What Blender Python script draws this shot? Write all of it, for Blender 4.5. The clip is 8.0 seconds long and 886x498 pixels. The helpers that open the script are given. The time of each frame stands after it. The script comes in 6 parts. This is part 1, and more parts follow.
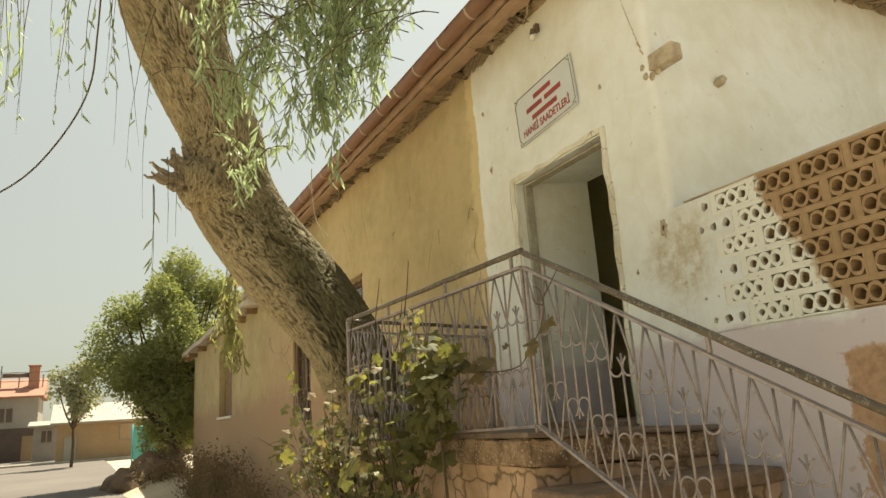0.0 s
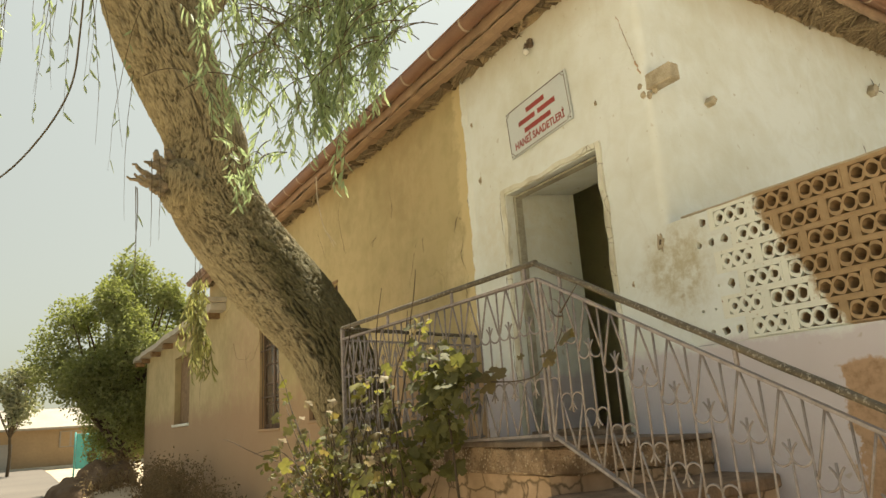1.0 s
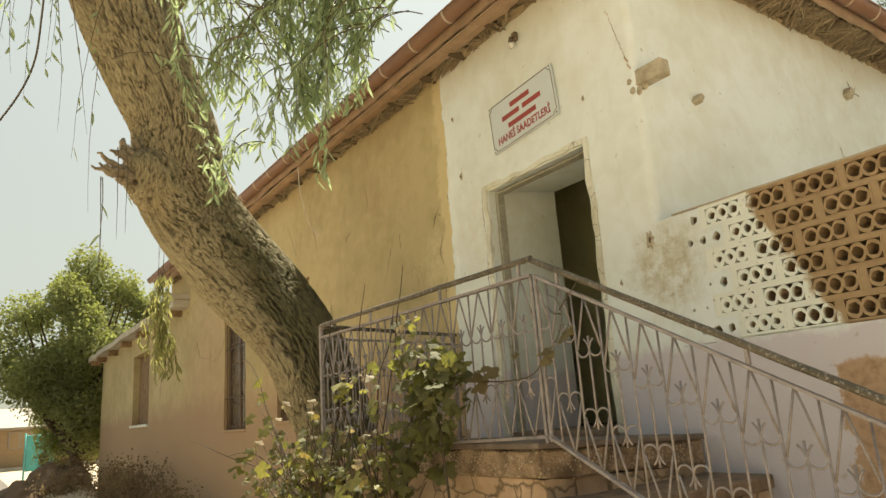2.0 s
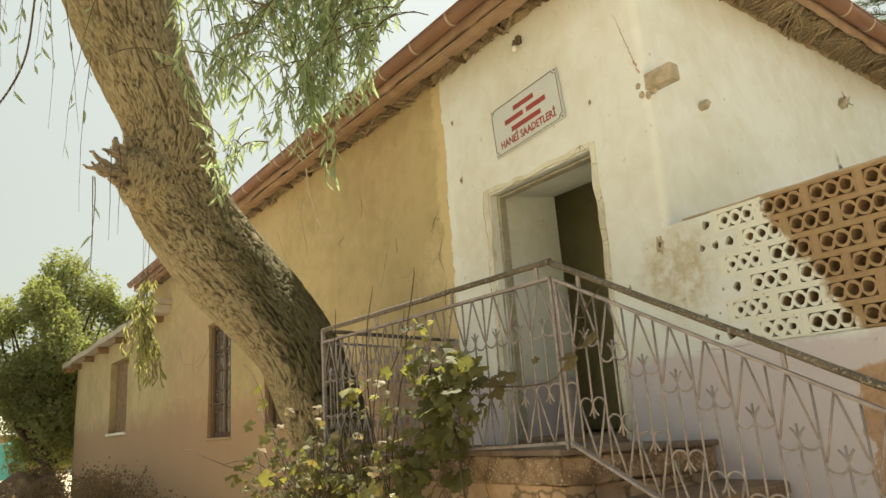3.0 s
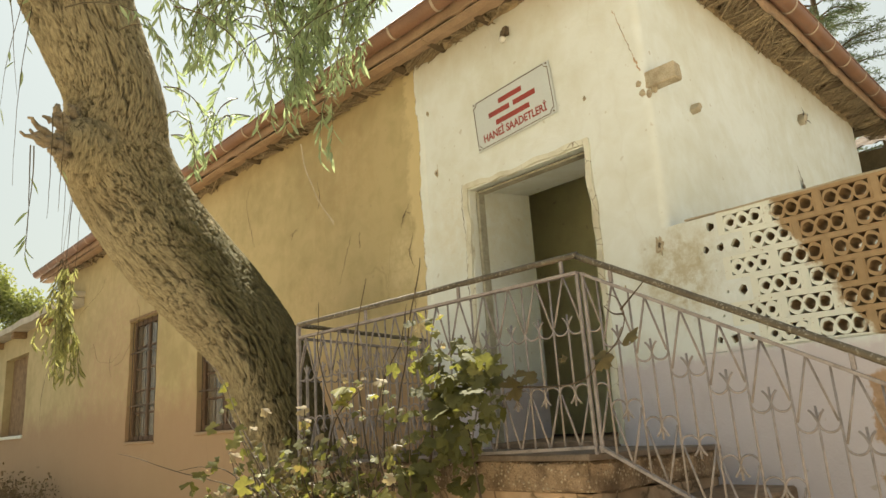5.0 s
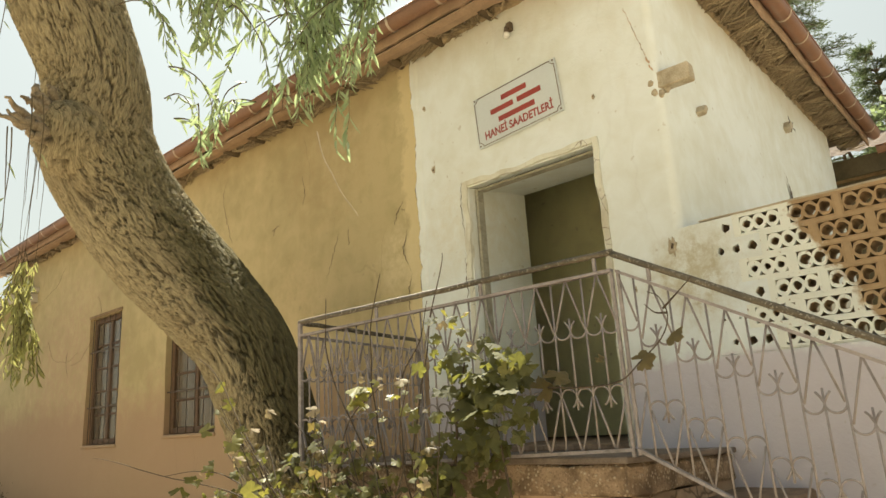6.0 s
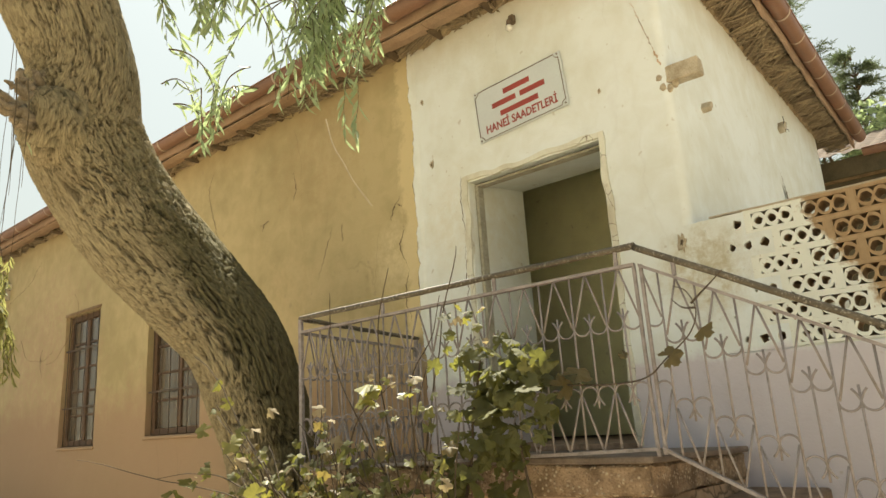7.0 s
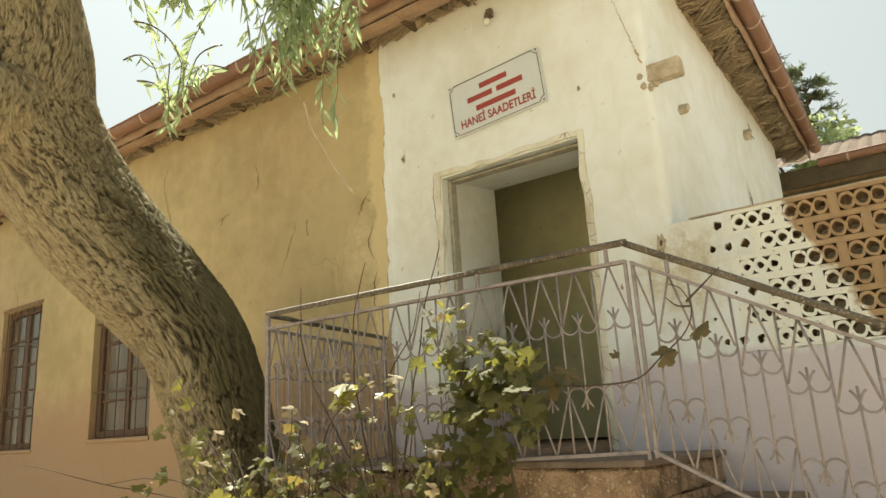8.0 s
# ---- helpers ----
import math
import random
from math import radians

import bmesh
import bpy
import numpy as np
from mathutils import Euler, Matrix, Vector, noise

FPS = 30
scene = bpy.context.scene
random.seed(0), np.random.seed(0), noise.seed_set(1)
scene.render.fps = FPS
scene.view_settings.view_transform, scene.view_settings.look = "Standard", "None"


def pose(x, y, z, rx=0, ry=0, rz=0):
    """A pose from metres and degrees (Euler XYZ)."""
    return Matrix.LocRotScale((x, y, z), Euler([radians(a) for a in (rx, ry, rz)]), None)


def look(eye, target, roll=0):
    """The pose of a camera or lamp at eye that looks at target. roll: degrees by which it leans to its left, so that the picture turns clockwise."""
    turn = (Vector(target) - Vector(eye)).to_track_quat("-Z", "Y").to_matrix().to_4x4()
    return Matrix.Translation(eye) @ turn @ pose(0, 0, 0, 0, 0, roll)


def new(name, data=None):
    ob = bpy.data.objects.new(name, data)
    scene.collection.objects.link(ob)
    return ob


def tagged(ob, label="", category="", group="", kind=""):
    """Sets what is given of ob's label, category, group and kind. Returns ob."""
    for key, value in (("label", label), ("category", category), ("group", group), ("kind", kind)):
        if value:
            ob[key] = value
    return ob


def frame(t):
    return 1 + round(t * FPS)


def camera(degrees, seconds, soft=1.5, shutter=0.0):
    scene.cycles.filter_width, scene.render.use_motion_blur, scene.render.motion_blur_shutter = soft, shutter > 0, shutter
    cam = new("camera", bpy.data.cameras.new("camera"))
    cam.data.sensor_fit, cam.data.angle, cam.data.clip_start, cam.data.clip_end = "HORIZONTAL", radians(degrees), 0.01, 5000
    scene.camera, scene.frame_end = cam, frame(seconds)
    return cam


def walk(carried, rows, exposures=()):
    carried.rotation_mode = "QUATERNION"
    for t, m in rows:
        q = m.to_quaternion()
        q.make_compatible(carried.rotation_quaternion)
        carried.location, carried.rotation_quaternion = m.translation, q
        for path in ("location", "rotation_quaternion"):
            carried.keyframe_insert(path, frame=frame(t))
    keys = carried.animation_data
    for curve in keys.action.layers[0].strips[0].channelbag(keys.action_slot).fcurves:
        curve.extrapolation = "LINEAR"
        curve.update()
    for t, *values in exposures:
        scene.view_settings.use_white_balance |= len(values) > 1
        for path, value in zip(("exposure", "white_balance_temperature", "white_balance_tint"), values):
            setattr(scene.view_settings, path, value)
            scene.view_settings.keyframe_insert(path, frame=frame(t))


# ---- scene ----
cam = camera(66.4, 8.0)
PATH = [
    (0, (-0.135, 0.113, 1.75), (0.775, 1.83, 2.221), -4.0),
    (0.5, (-0.298, 0.162, 1.785), (0.68, 1.839, 2.264), -3.8),
    (1, (-0.438, 0.233, 1.784), (0.594, 1.877, 2.264), -4.0),
    (1.5, (-0.466, 0.329, 1.796), (0.621, 1.941, 2.266), -4.1),
    (3, (-0.607, 0.605, 1.806), (0.57, 2.147, 2.294), -4.2),
    (3.5, (-0.688, 0.69, 1.811), (0.526, 2.203, 2.298), -4.2),
    (4, (-0.727, 0.83, 1.805), (0.527, 2.31, 2.288), -4.2),
    (4.5, (-0.765, 0.979, 1.825), (0.549, 2.407, 2.308), -4.1),
    (4.7, (-0.788, 1.041, 1.826), (0.55, 2.447, 2.309), -4.0),
    (5.8, (-0.943, 1.413, 1.822), (0.504, 2.704, 2.31), -3.6),
    (6, (-0.974, 1.484, 1.838), (0.49, 2.757, 2.324), -3.7),
    (6.5, (-1.016, 1.592, 1.832), (0.458, 2.852, 2.321), -3.8),
    (7, (-1.008, 1.704, 1.839), (0.504, 2.921, 2.324), -3.8),
    (7.5, (-0.978, 1.814, 1.844), (0.587, 2.96, 2.33), -3.7),
    (8, (-0.973, 1.911, 1.837), (0.622, 3.015, 2.324), -3.6),
]
walk(cam, [(t, look(eye, target, roll)) for t, eye, target, roll in PATH], [(0, 1.15, 7200, 5), (2, 1.24, 7120, 5), (8, 1.43, 6840, 5)])
# ---------------------------------------------------------------- light
SUN = Vector((0.30, 0.35, 0.89)).normalized()
world = bpy.data.worlds.new("hazy_sky")
scene.world = world
world.use_nodes = True
wn, wl = world.node_tree.nodes, world.node_tree.links
wn.clear()
sky = wn.new("ShaderNodeTexSky")
sky.sky_type = "NISHITA"
sky.sun_disc = False
sky.sun_elevation = math.asin(SUN.z)
sky.sun_rotation = math.atan2(SUN.x, SUN.y)
sky.air_density, sky.dust_density, sky.ozone_density = 1.0, 0.5, 1.0
soften = wn.new("ShaderNodeHueSaturation")
soften.inputs["Saturation"].default_value = 0.30
bg = wn.new("ShaderNodeBackground")
bg.inputs["Strength"].default_value = 0.083
wout = wn.new("ShaderNodeOutputWorld")
sky_tint = wn.new("ShaderNodeMix")
sky_tint.data_type, sky_tint.blend_type = "RGBA", "MULTIPLY"
sky_tint.inputs[0].default_value = 1.0
sky_tint.inputs[7].default_value = (0.97, 1.0, 0.93, 1.0)
wl.new(sky.outputs[0], soften.inputs["Color"])
wl.new(soften.outputs[0], sky_tint.inputs[6])
# a multiplied colour dims the sky evenly towards the horizon
place = wn.new("ShaderNodeTexCoord")
split = wn.new("ShaderNodeSeparateXYZ")
ramp = wn.new("ShaderNodeMapRange")
ramp.inputs["From Min"].default_value, ramp.inputs["From Max"].default_value = 0.02, 0.70
dim = wn.new("ShaderNodeMix")
dim.data_type, dim.blend_type = "RGBA", "MULTIPLY"
dim.inputs[0].default_value = 1.0
low = wn.new("ShaderNodeMix")
low.data_type = "RGBA"
low.inputs[6].default_value, low.inputs[7].default_value = (0.435, 0.42, 0.40, 1), (1, 1, 1, 1)
wl.new(place.outputs["Generated"], split.inputs[0])
wl.new(split.outputs[2], ramp.inputs["Value"])
wl.new(ramp.outputs[0], low.inputs[0])
wl.new(sky_tint.outputs[2], dim.inputs[6])
wl.new(low.outputs[2], dim.inputs[7])
wl.new(dim.outputs[2], bg.inputs["Color"])
wl.new(bg.outputs[0], wout.inputs["Surface"])
sun = new("sun", bpy.data.lights.new("sun", "SUN"))
sun.data.energy, sun.data.angle, sun.data.color = 5.0, radians(0.6), (1.0, 0.94, 0.84)
sun.matrix_world = look(SUN * 60, (0, 0, 0))


# ---------------------------------------------------------------- materials
def material(name):
    m = bpy.data.materials.new(name)
    m.use_nodes = True
    nt = m.node_tree
    return m, nt, nt.nodes["Principled BSDF"]


def node(nt, kind, **values):
    n = nt.nodes.new(kind)
    for key, value in values.items():
        n.inputs[key].default_value = value
    return n


def world_place(nt):
    return nt.nodes.new("ShaderNodeNewGeometry").outputs["Position"]


def noise_out(nt, scale, detail=4.0, rough=0.55, vec=None, dist=0.0):
    n = node(nt, "ShaderNodeTexNoise", Scale=scale, Detail=detail, Roughness=rough, Distortion=dist)
    nt.links.new(vec if vec is not None else world_place(nt), n.inputs["Vector"])
    return n.outputs["Fac"]


def span(nt, value, a, b, lo=0.0, hi=1.0):
    n = node(nt, "ShaderNodeMapRange")
    for key, v in (("From Min", a), ("From Max", b), ("To Min", lo), ("To Max", hi)):
        n.inputs[key].default_value = v
    nt.links.new(value, n.inputs["Value"])
    return n.outputs["Result"]


def arith(nt, op, a, b):
    n = nt.nodes.new("ShaderNodeMath")
    n.operation = op
    for i, v in enumerate((a, b)):
        if isinstance(v, (int, float)):
            n.inputs[i].default_value = v
        else:
            nt.links.new(v, n.inputs[i])
    return n.outputs[0]


def blend(nt, fac, a, b, mode="MIX"):
    n = nt.nodes.new("ShaderNodeMix")
    n.data_type, n.blend_type = "RGBA", mode
    for sock, v in ((n.inputs[0], fac), (n.inputs[6], a), (n.inputs[7], b)):
        if isinstance(v, tuple):
            sock.default_value = (*v, 1.0)
        elif isinstance(v, (int, float)):
            sock.default_value = v
        else:
            nt.links.new(v, sock)
    return n.outputs[2]


def relief(nt, bsdf, height, strength=0.4, distance=0.01, base=None):
    n = node(nt, "ShaderNodeBump", Strength=strength, Distance=distance)
    nt.links.new(height, n.inputs["Height"])
    if base is not None:
        nt.links.new(base, n.inputs["Normal"])
    nt.links.new(n.outputs[0], bsdf.inputs["Normal"])
    return n.outputs[0]


def axes(nt):
    s = nt.nodes.new("ShaderNodeSeparateXYZ")
    nt.links.new(world_place(nt), s.inputs[0])
    return s.outputs


def surface(name, light, dark, scale=6.0, fine=60.0, rough=0.85, bump=0.3, depth=0.008, metal=0.0, per_piece=0.0):
    """A plain weathered surface: two tones at two scales, with fine relief."""
    m, nt, b = material(name)
    big, small = noise_out(nt, scale, 5), noise_out(nt, fine, 3)
    mixed = arith(nt, "ADD", arith(nt, "MULTIPLY", big, 0.65), arith(nt, "MULTIPLY", small, 0.35))
    col = blend(nt, span(nt, mixed, 0.35, 0.65), light, dark)
    if per_piece:
        info = nt.nodes.new("ShaderNodeObjectInfo")
        hsv = node(nt, "ShaderNodeHueSaturation")
        nt.links.new(span(nt, info.outputs["Random"], 0, 1, 1 - per_piece, 1 + per_piece), hsv.inputs["Value"])
        nt.links.new(col, hsv.inputs["Color"])
        col = hsv.outputs[0]
    nt.links.new(col, b.inputs["Base Color"])
    b.inputs["Roughness"].default_value = rough
    b.inputs["Metallic"].default_value = metal
    if bump:
        relief(nt, b, mixed, bump, depth)
    return m


def plaster(name, light, dark, patches=(), crack=0.0, crack_scale=1.3, cover=(0.54, 0.60), width=0.012):
    """Old lime plaster: mottled, patched, stained and cracked."""
    m, nt, b = material(name)
    x, y, z = axes(nt)
    big, mid, fine = noise_out(nt, 0.9, 4, 0.6), noise_out(nt, 5.0, 5, 0.6, dist=0.4), noise_out(nt, 70, 3)
    tone = arith(nt, "ADD", arith(nt, "MULTIPLY", big, 0.6), arith(nt, "MULTIPLY", mid, 0.4))
    col = blend(nt, span(nt, tone, 0.41, 0.62), light, dark)
    for colour, build in patches:
        col = blend(nt, build(nt, x, y, z), col, colour)
    spots = span(nt, noise_out(nt, 14, 2, 0.4), 0.70, 0.76)
    col = blend(nt, arith(nt, "MULTIPLY", spots, 0.45), col, (0.36, 0.29, 0.18))
    vor = nt.nodes.new("ShaderNodeTexVoronoi")
    vor.feature, vor.inputs["Scale"].default_value = "DISTANCE_TO_EDGE", crack_scale
    warp = nt.nodes.new("ShaderNodeVectorMath")
    warp.operation = "MULTIPLY_ADD"
    nz = node(nt, "ShaderNodeTexNoise", Scale=2.5, Detail=6.0)
    nt.links.new(world_place(nt), nz.inputs["Vector"])
    flat = nt.nodes.new("ShaderNodeVectorMath")
    flat.operation = "MULTIPLY"
    nt.links.new(world_place(nt), flat.inputs[0])
    flat.inputs[1].default_value = (1.0, 1.0, 0.38 if crack_scale < 2 else 1.0)
    nt.links.new(flat.outputs[0], warp.inputs[2])
    nt.links.new(nz.outputs["Color"], warp.inputs[0])
    warp.inputs[1].default_value = (0.22, 0.22, 0.12) if crack_scale < 2 else (0.4, 0.4, 0.4)
    nt.links.new(warp.outputs[0], vor.inputs["Vector"])
    line = span(nt, vor.outputs["Distance"], 0.0, width, 1.0, 0.0)
    some = span(nt, noise_out(nt, 0.7, 2), *cover)
    line = arith(nt, "MULTIPLY", arith(nt, "MULTIPLY", line, some), crack)
    col = blend(nt, line, col, (0.16, 0.11, 0.06))
    nt.links.new(col, b.inputs["Base Color"])
    b.inputs["Roughness"].default_value = 0.92
    n1 = relief(nt, b, mid, 0.35, 0.02)
    high = arith(nt, "SUBTRACT", fine, arith(nt, "MULTIPLY", line, 3.0))
    relief(nt, b, high, 0.35, 0.004, n1)
    return m


def blotch(y0, z0, r, amount):
    """A blotch of another tone with a ragged rim, as the grey-green damp by the screen."""
    def build(nt, x, y, z):
        dy, dz = arith(nt, "SUBTRACT", y, y0), arith(nt, "SUBTRACT", z, z0)
        d = arith(nt, "SQRT", arith(nt, "ADD", arith(nt, "MULTIPLY", dy, dy), arith(nt, "MULTIPLY", dz, dz)), 0.0)
        d = arith(nt, "ADD", d, arith(nt, "MULTIPLY", noise_out(nt, 6, 6, 0.7), r * 1.2))
        ragged = span(nt, noise_out(nt, 11, 7, 0.75), 0.40, 0.58, 0.25, 1.0)
        return arith(nt, "MULTIPLY", arith(nt, "MULTIPLY", span(nt, d, r, r * 1.5, 1, 0), ragged), amount)
    return build


def rain_streaks(amount):
    """Thin vertical runs of dirt left by rain."""
    def build(nt, x, y, z):
        v = nt.nodes.new("ShaderNodeCombineXYZ")
        nt.links.new(arith(nt, "ADD", x, y), v.inputs[0])
        nt.links.new(arith(nt, "MULTIPLY", z, 0.10), v.inputs[2])
        n = noise_out(nt, 9, 4, 0.6, v.outputs[0])
        return arith(nt, "MULTIPLY", arith(nt, "MULTIPLY", span(nt, n, 0.52, 0.75), span(nt, noise_out(nt, 1.1, 3), 0.4, 0.65)), amount)
    return build


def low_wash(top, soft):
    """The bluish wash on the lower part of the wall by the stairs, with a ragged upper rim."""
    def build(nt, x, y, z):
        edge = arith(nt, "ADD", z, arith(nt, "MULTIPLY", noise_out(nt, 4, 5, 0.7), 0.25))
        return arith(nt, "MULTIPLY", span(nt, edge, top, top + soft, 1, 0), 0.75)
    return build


def fallen(y_edge, z_top):
    """Bare mud where the plaster has come off."""
    def build(nt, x, y, z):
        wob = noise_out(nt, 8, 8, 0.7)
        a = arith(nt, "ADD", y, arith(nt, "MULTIPLY", wob, 0.35))
        c = arith(nt, "ADD", z, arith(nt, "MULTIPLY", noise_out(nt, 7, 5), 0.2))
        return arith(nt, "MULTIPLY", span(nt, a, y_edge, y_edge + 0.02, 1, 0), span(nt, c, z_top, z_top + 0.02, 1, 0))
    return build


def top_brown(z0, amount):
    """Browner towards the top of the wall, with a streaked, ragged lower rim."""
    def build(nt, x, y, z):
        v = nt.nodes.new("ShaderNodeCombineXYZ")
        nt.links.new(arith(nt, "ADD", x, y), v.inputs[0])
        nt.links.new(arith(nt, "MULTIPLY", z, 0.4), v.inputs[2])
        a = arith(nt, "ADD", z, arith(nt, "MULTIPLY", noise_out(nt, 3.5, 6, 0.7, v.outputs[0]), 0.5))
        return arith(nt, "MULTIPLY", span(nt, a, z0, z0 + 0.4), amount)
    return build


def bare_mottle(y_edge, z_top):
    """Darker crumbs in the bare mud."""
    def build(nt, x, y, z):
        base = fallen(y_edge, z_top)(nt, x, y, z)
        return arith(nt, "MULTIPLY", base, span(nt, noise_out(nt, 22, 6, 0.7), 0.45, 0.65, 0.0, 0.8))
    return build


def pale_strip(y0, y1):
    """A paler, worn strip of plaster beside a joint."""
    def build(nt, x, y, z):
        a = arith(nt, "ADD", y, arith(nt, "MULTIPLY", noise_out(nt, 3, 6, 0.7), 0.5))
        return arith(nt, "MULTIPLY", span(nt, a, y0, y1, 1, 0), 0.75)
    return build


def band_low(top, amount):
    """Earth splashed up on the foot of the wall."""
    def build(nt, x, y, z):
        a = arith(nt, "ADD", z, arith(nt, "MULTIPLY", noise_out(nt, 3, 6, 0.7), 0.9))
        return arith(nt, "MULTIPLY", span(nt, a, top, top + 0.5, 1, 0), amount)
    return build


def leafy(name, light, dark, through_colour, rough=0.5):
    m, nt, b = material(name)
    geo = nt.nodes.new("ShaderNodeNewGeometry")
    info = nt.nodes.new("ShaderNodeObjectInfo")
    pick = arith(nt, "FRACT", arith(nt, "ADD", geo.outputs["Random Per Island"], info.outputs["Random"]), 0.0)
    col = blend(nt, pick, light, dark)
    col = blend(nt, span(nt, noise_out(nt, 30, 3), 0.4, 0.7), col, dark)
    nt.links.new(col, b.inputs["Base Color"])
    b.inputs["Roughness"].default_value = rough
    tr = node(nt, "ShaderNodeBsdfTranslucent", Color=(*through_colour, 1))
    mix = node(nt, "ShaderNodeMixShader", Fac=0.4)
    nt.links.new(b.outputs[0], mix.inputs[1])
    nt.links.new(tr.outputs[0], mix.inputs[2])
    nt.links.new(mix.outputs[0], nt.nodes["Material Output"].inputs["Surface"])
    return m


def bark_material():
    """Furrowed bark: weathered grey plates, brown inner bark with painted cleft shade between them, painted shade on
    the house side.
    """
    m, nt, b = material("bark")
    tc = nt.nodes.new("ShaderNodeTexCoord")
    plate = nt.nodes.new("ShaderNodeAttribute")
    plate.attribute_name = "plate"
    side_shade = nt.nodes.new("ShaderNodeAttribute")
    side_shade.attribute_name = "side_shade"
    fibre = node(nt, "ShaderNodeTexNoise", Scale=3.2, Detail=8.0, Roughness=0.72, Distortion=0.5)
    nt.links.new(tc.outputs["UV"], fibre.inputs["Vector"])
    flake = nt.nodes.new("ShaderNodeTexVoronoi")
    flake.feature, flake.inputs["Scale"].default_value = "DISTANCE_TO_EDGE", 1.5
    nt.links.new(tc.outputs["UV"], flake.inputs["Vector"])
    grain = span(nt, fibre.outputs["Fac"], 0.36, 0.62)
    edge = span(nt, flake.outputs["Distance"], 0.0, 0.22)
    # clefts take brown inner bark plus their shade, both put into colour by height
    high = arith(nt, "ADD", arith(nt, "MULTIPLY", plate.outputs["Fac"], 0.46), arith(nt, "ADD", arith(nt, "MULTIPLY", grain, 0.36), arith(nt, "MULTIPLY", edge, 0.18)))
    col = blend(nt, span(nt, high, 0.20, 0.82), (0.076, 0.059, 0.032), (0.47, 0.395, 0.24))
    col = blend(nt, span(nt, noise_out(nt, 2.2, 4), 0.45, 0.75, 0.0, 0.30), col, (0.32, 0.24, 0.135))
    # dark olive shade of the trunk's house side, painted by angle and height
    green = span(nt, arith(nt, "ADD", side_shade.outputs["Fac"], arith(nt, "MULTIPLY", arith(nt, "SUBTRACT", noise_out(nt, 7, 6, 0.7), 0.5), 1.3)), 0.36, 0.86, 0.0, 0.85)
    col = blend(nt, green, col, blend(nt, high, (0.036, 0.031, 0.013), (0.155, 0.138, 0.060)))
    nt.links.new(col, b.inputs["Base Color"])
    b.inputs["Roughness"].default_value = 0.95
    n1 = relief(nt, b, high, 0.9, 0.03)
    relief(nt, b, noise_out(nt, 90, 3), 0.4, 0.004, n1)
    return m


def flaked(name, dark, worn, paint):
    """Bare rusted metal with small flakes of old pale paint left on it."""
    m, nt, b = material(name)
    col = blend(nt, span(nt, noise_out(nt, 9, 4), 0.35, 0.65), dark, worn)
    left = arith(nt, "MULTIPLY", span(nt, noise_out(nt, 85, 4, 0.6), 0.56, 0.62), span(nt, noise_out(nt, 3.5, 2), 0.36, 0.52))
    col = blend(nt, left, col, paint)
    nt.links.new(col, b.inputs["Base Color"])
    b.inputs["Roughness"].default_value = 0.55
    relief(nt, b, arith(nt, "ADD", left, noise_out(nt, 140, 3)), 0.35, 0.002)
    return m


def pebbly(name, light, dark, stone):
    """Coarse old concrete with its gravel laid bare and dark stains."""
    m, nt, b = material(name)
    cells = nt.nodes.new("ShaderNodeTexVoronoi")
    cells.inputs["Scale"].default_value = 62
    nt.links.new(world_place(nt), cells.inputs["Vector"])
    split_col = nt.nodes.new("ShaderNodeSeparateColor")
    nt.links.new(cells.outputs["Color"], split_col.inputs[0])
    grit = noise_out(nt, 90, 4, 0.6)
    col = blend(nt, span(nt, noise_out(nt, 8, 5, 0.65), 0.38, 0.62), light, dark)
    lone = arith(nt, "MULTIPLY", span(nt, split_col.outputs[0], 0.62, 0.70), span(nt, cells.outputs["Distance"], 0.25, 0.55, 1, 0))
    col = blend(nt, lone, col, stone)
    col = blend(nt, span(nt, grit, 0.52, 0.66, 0.0, 0.7), col, dark)
    nt.links.new(col, b.inputs["Base Color"])
    b.inputs["Roughness"].default_value = 0.95
    relief(nt, b, arith(nt, "ADD", arith(nt, "MULTIPLY", lone, 0.6), grit), 0.8, 0.012)
    return m


def brush_material():
    """Old reeds and twigs, each stalk of its own tone from grey straw to dark brown."""
    m, nt, b = material("old_reed")
    geo = nt.nodes.new("ShaderNodeNewGeometry")
    col = blend(nt, geo.outputs["Random Per Island"], (0.40, 0.32, 0.20), (0.19, 0.145, 0.09))
    col = blend(nt, span(nt, noise_out(nt, 60, 3), 0.42, 0.68), col, (0.21, 0.155, 0.095))
    nt.links.new(col, b.inputs["Base Color"])
    b.inputs["Roughness"].default_value = 0.95
    return m


def screen_material():
    """Pierced blocks: bare brown clay, with whitewash left on the ones next to the house."""
    m, nt, b = material("pierced_block")
    x, y, z = axes(nt)
    wob = arith(nt, "MULTIPLY", noise_out(nt, 9, 5, 0.7), 0.30)
    edge = arith(nt, "ADD", arith(nt, "ADD", y, wob), arith(nt, "MULTIPLY", z, -0.5))
    wash = span(nt, edge, 1.12, 1.17)
    worn = span(nt, noise_out(nt, 45, 3), 0.66, 0.72, 1, 0)
    wash = arith(nt, "MULTIPLY", wash, worn)
    wash = arith(nt, "MULTIPLY", wash, span(nt, x, 3.018, 3.035, 1, 0))
    info = nt.nodes.new("ShaderNodeObjectInfo")
    clay = blend(nt, span(nt, noise_out(nt, 20, 4), 0.35, 0.7), (0.385, 0.262, 0.142), (0.275, 0.18, 0.092))
    clay = blend(nt, span(nt, info.outputs["Random"], 0, 1, 0, 0.45), clay, (0.45, 0.325, 0.19))
    col = blend(nt, wash, clay, (0.765, 0.78, 0.70))
    nt.links.new(col, b.inputs["Base Color"])
    b.inputs["Roughness"].default_value = 0.9
    relief(nt, b, noise_out(nt, 120, 3), 0.4, 0.003)
    return m


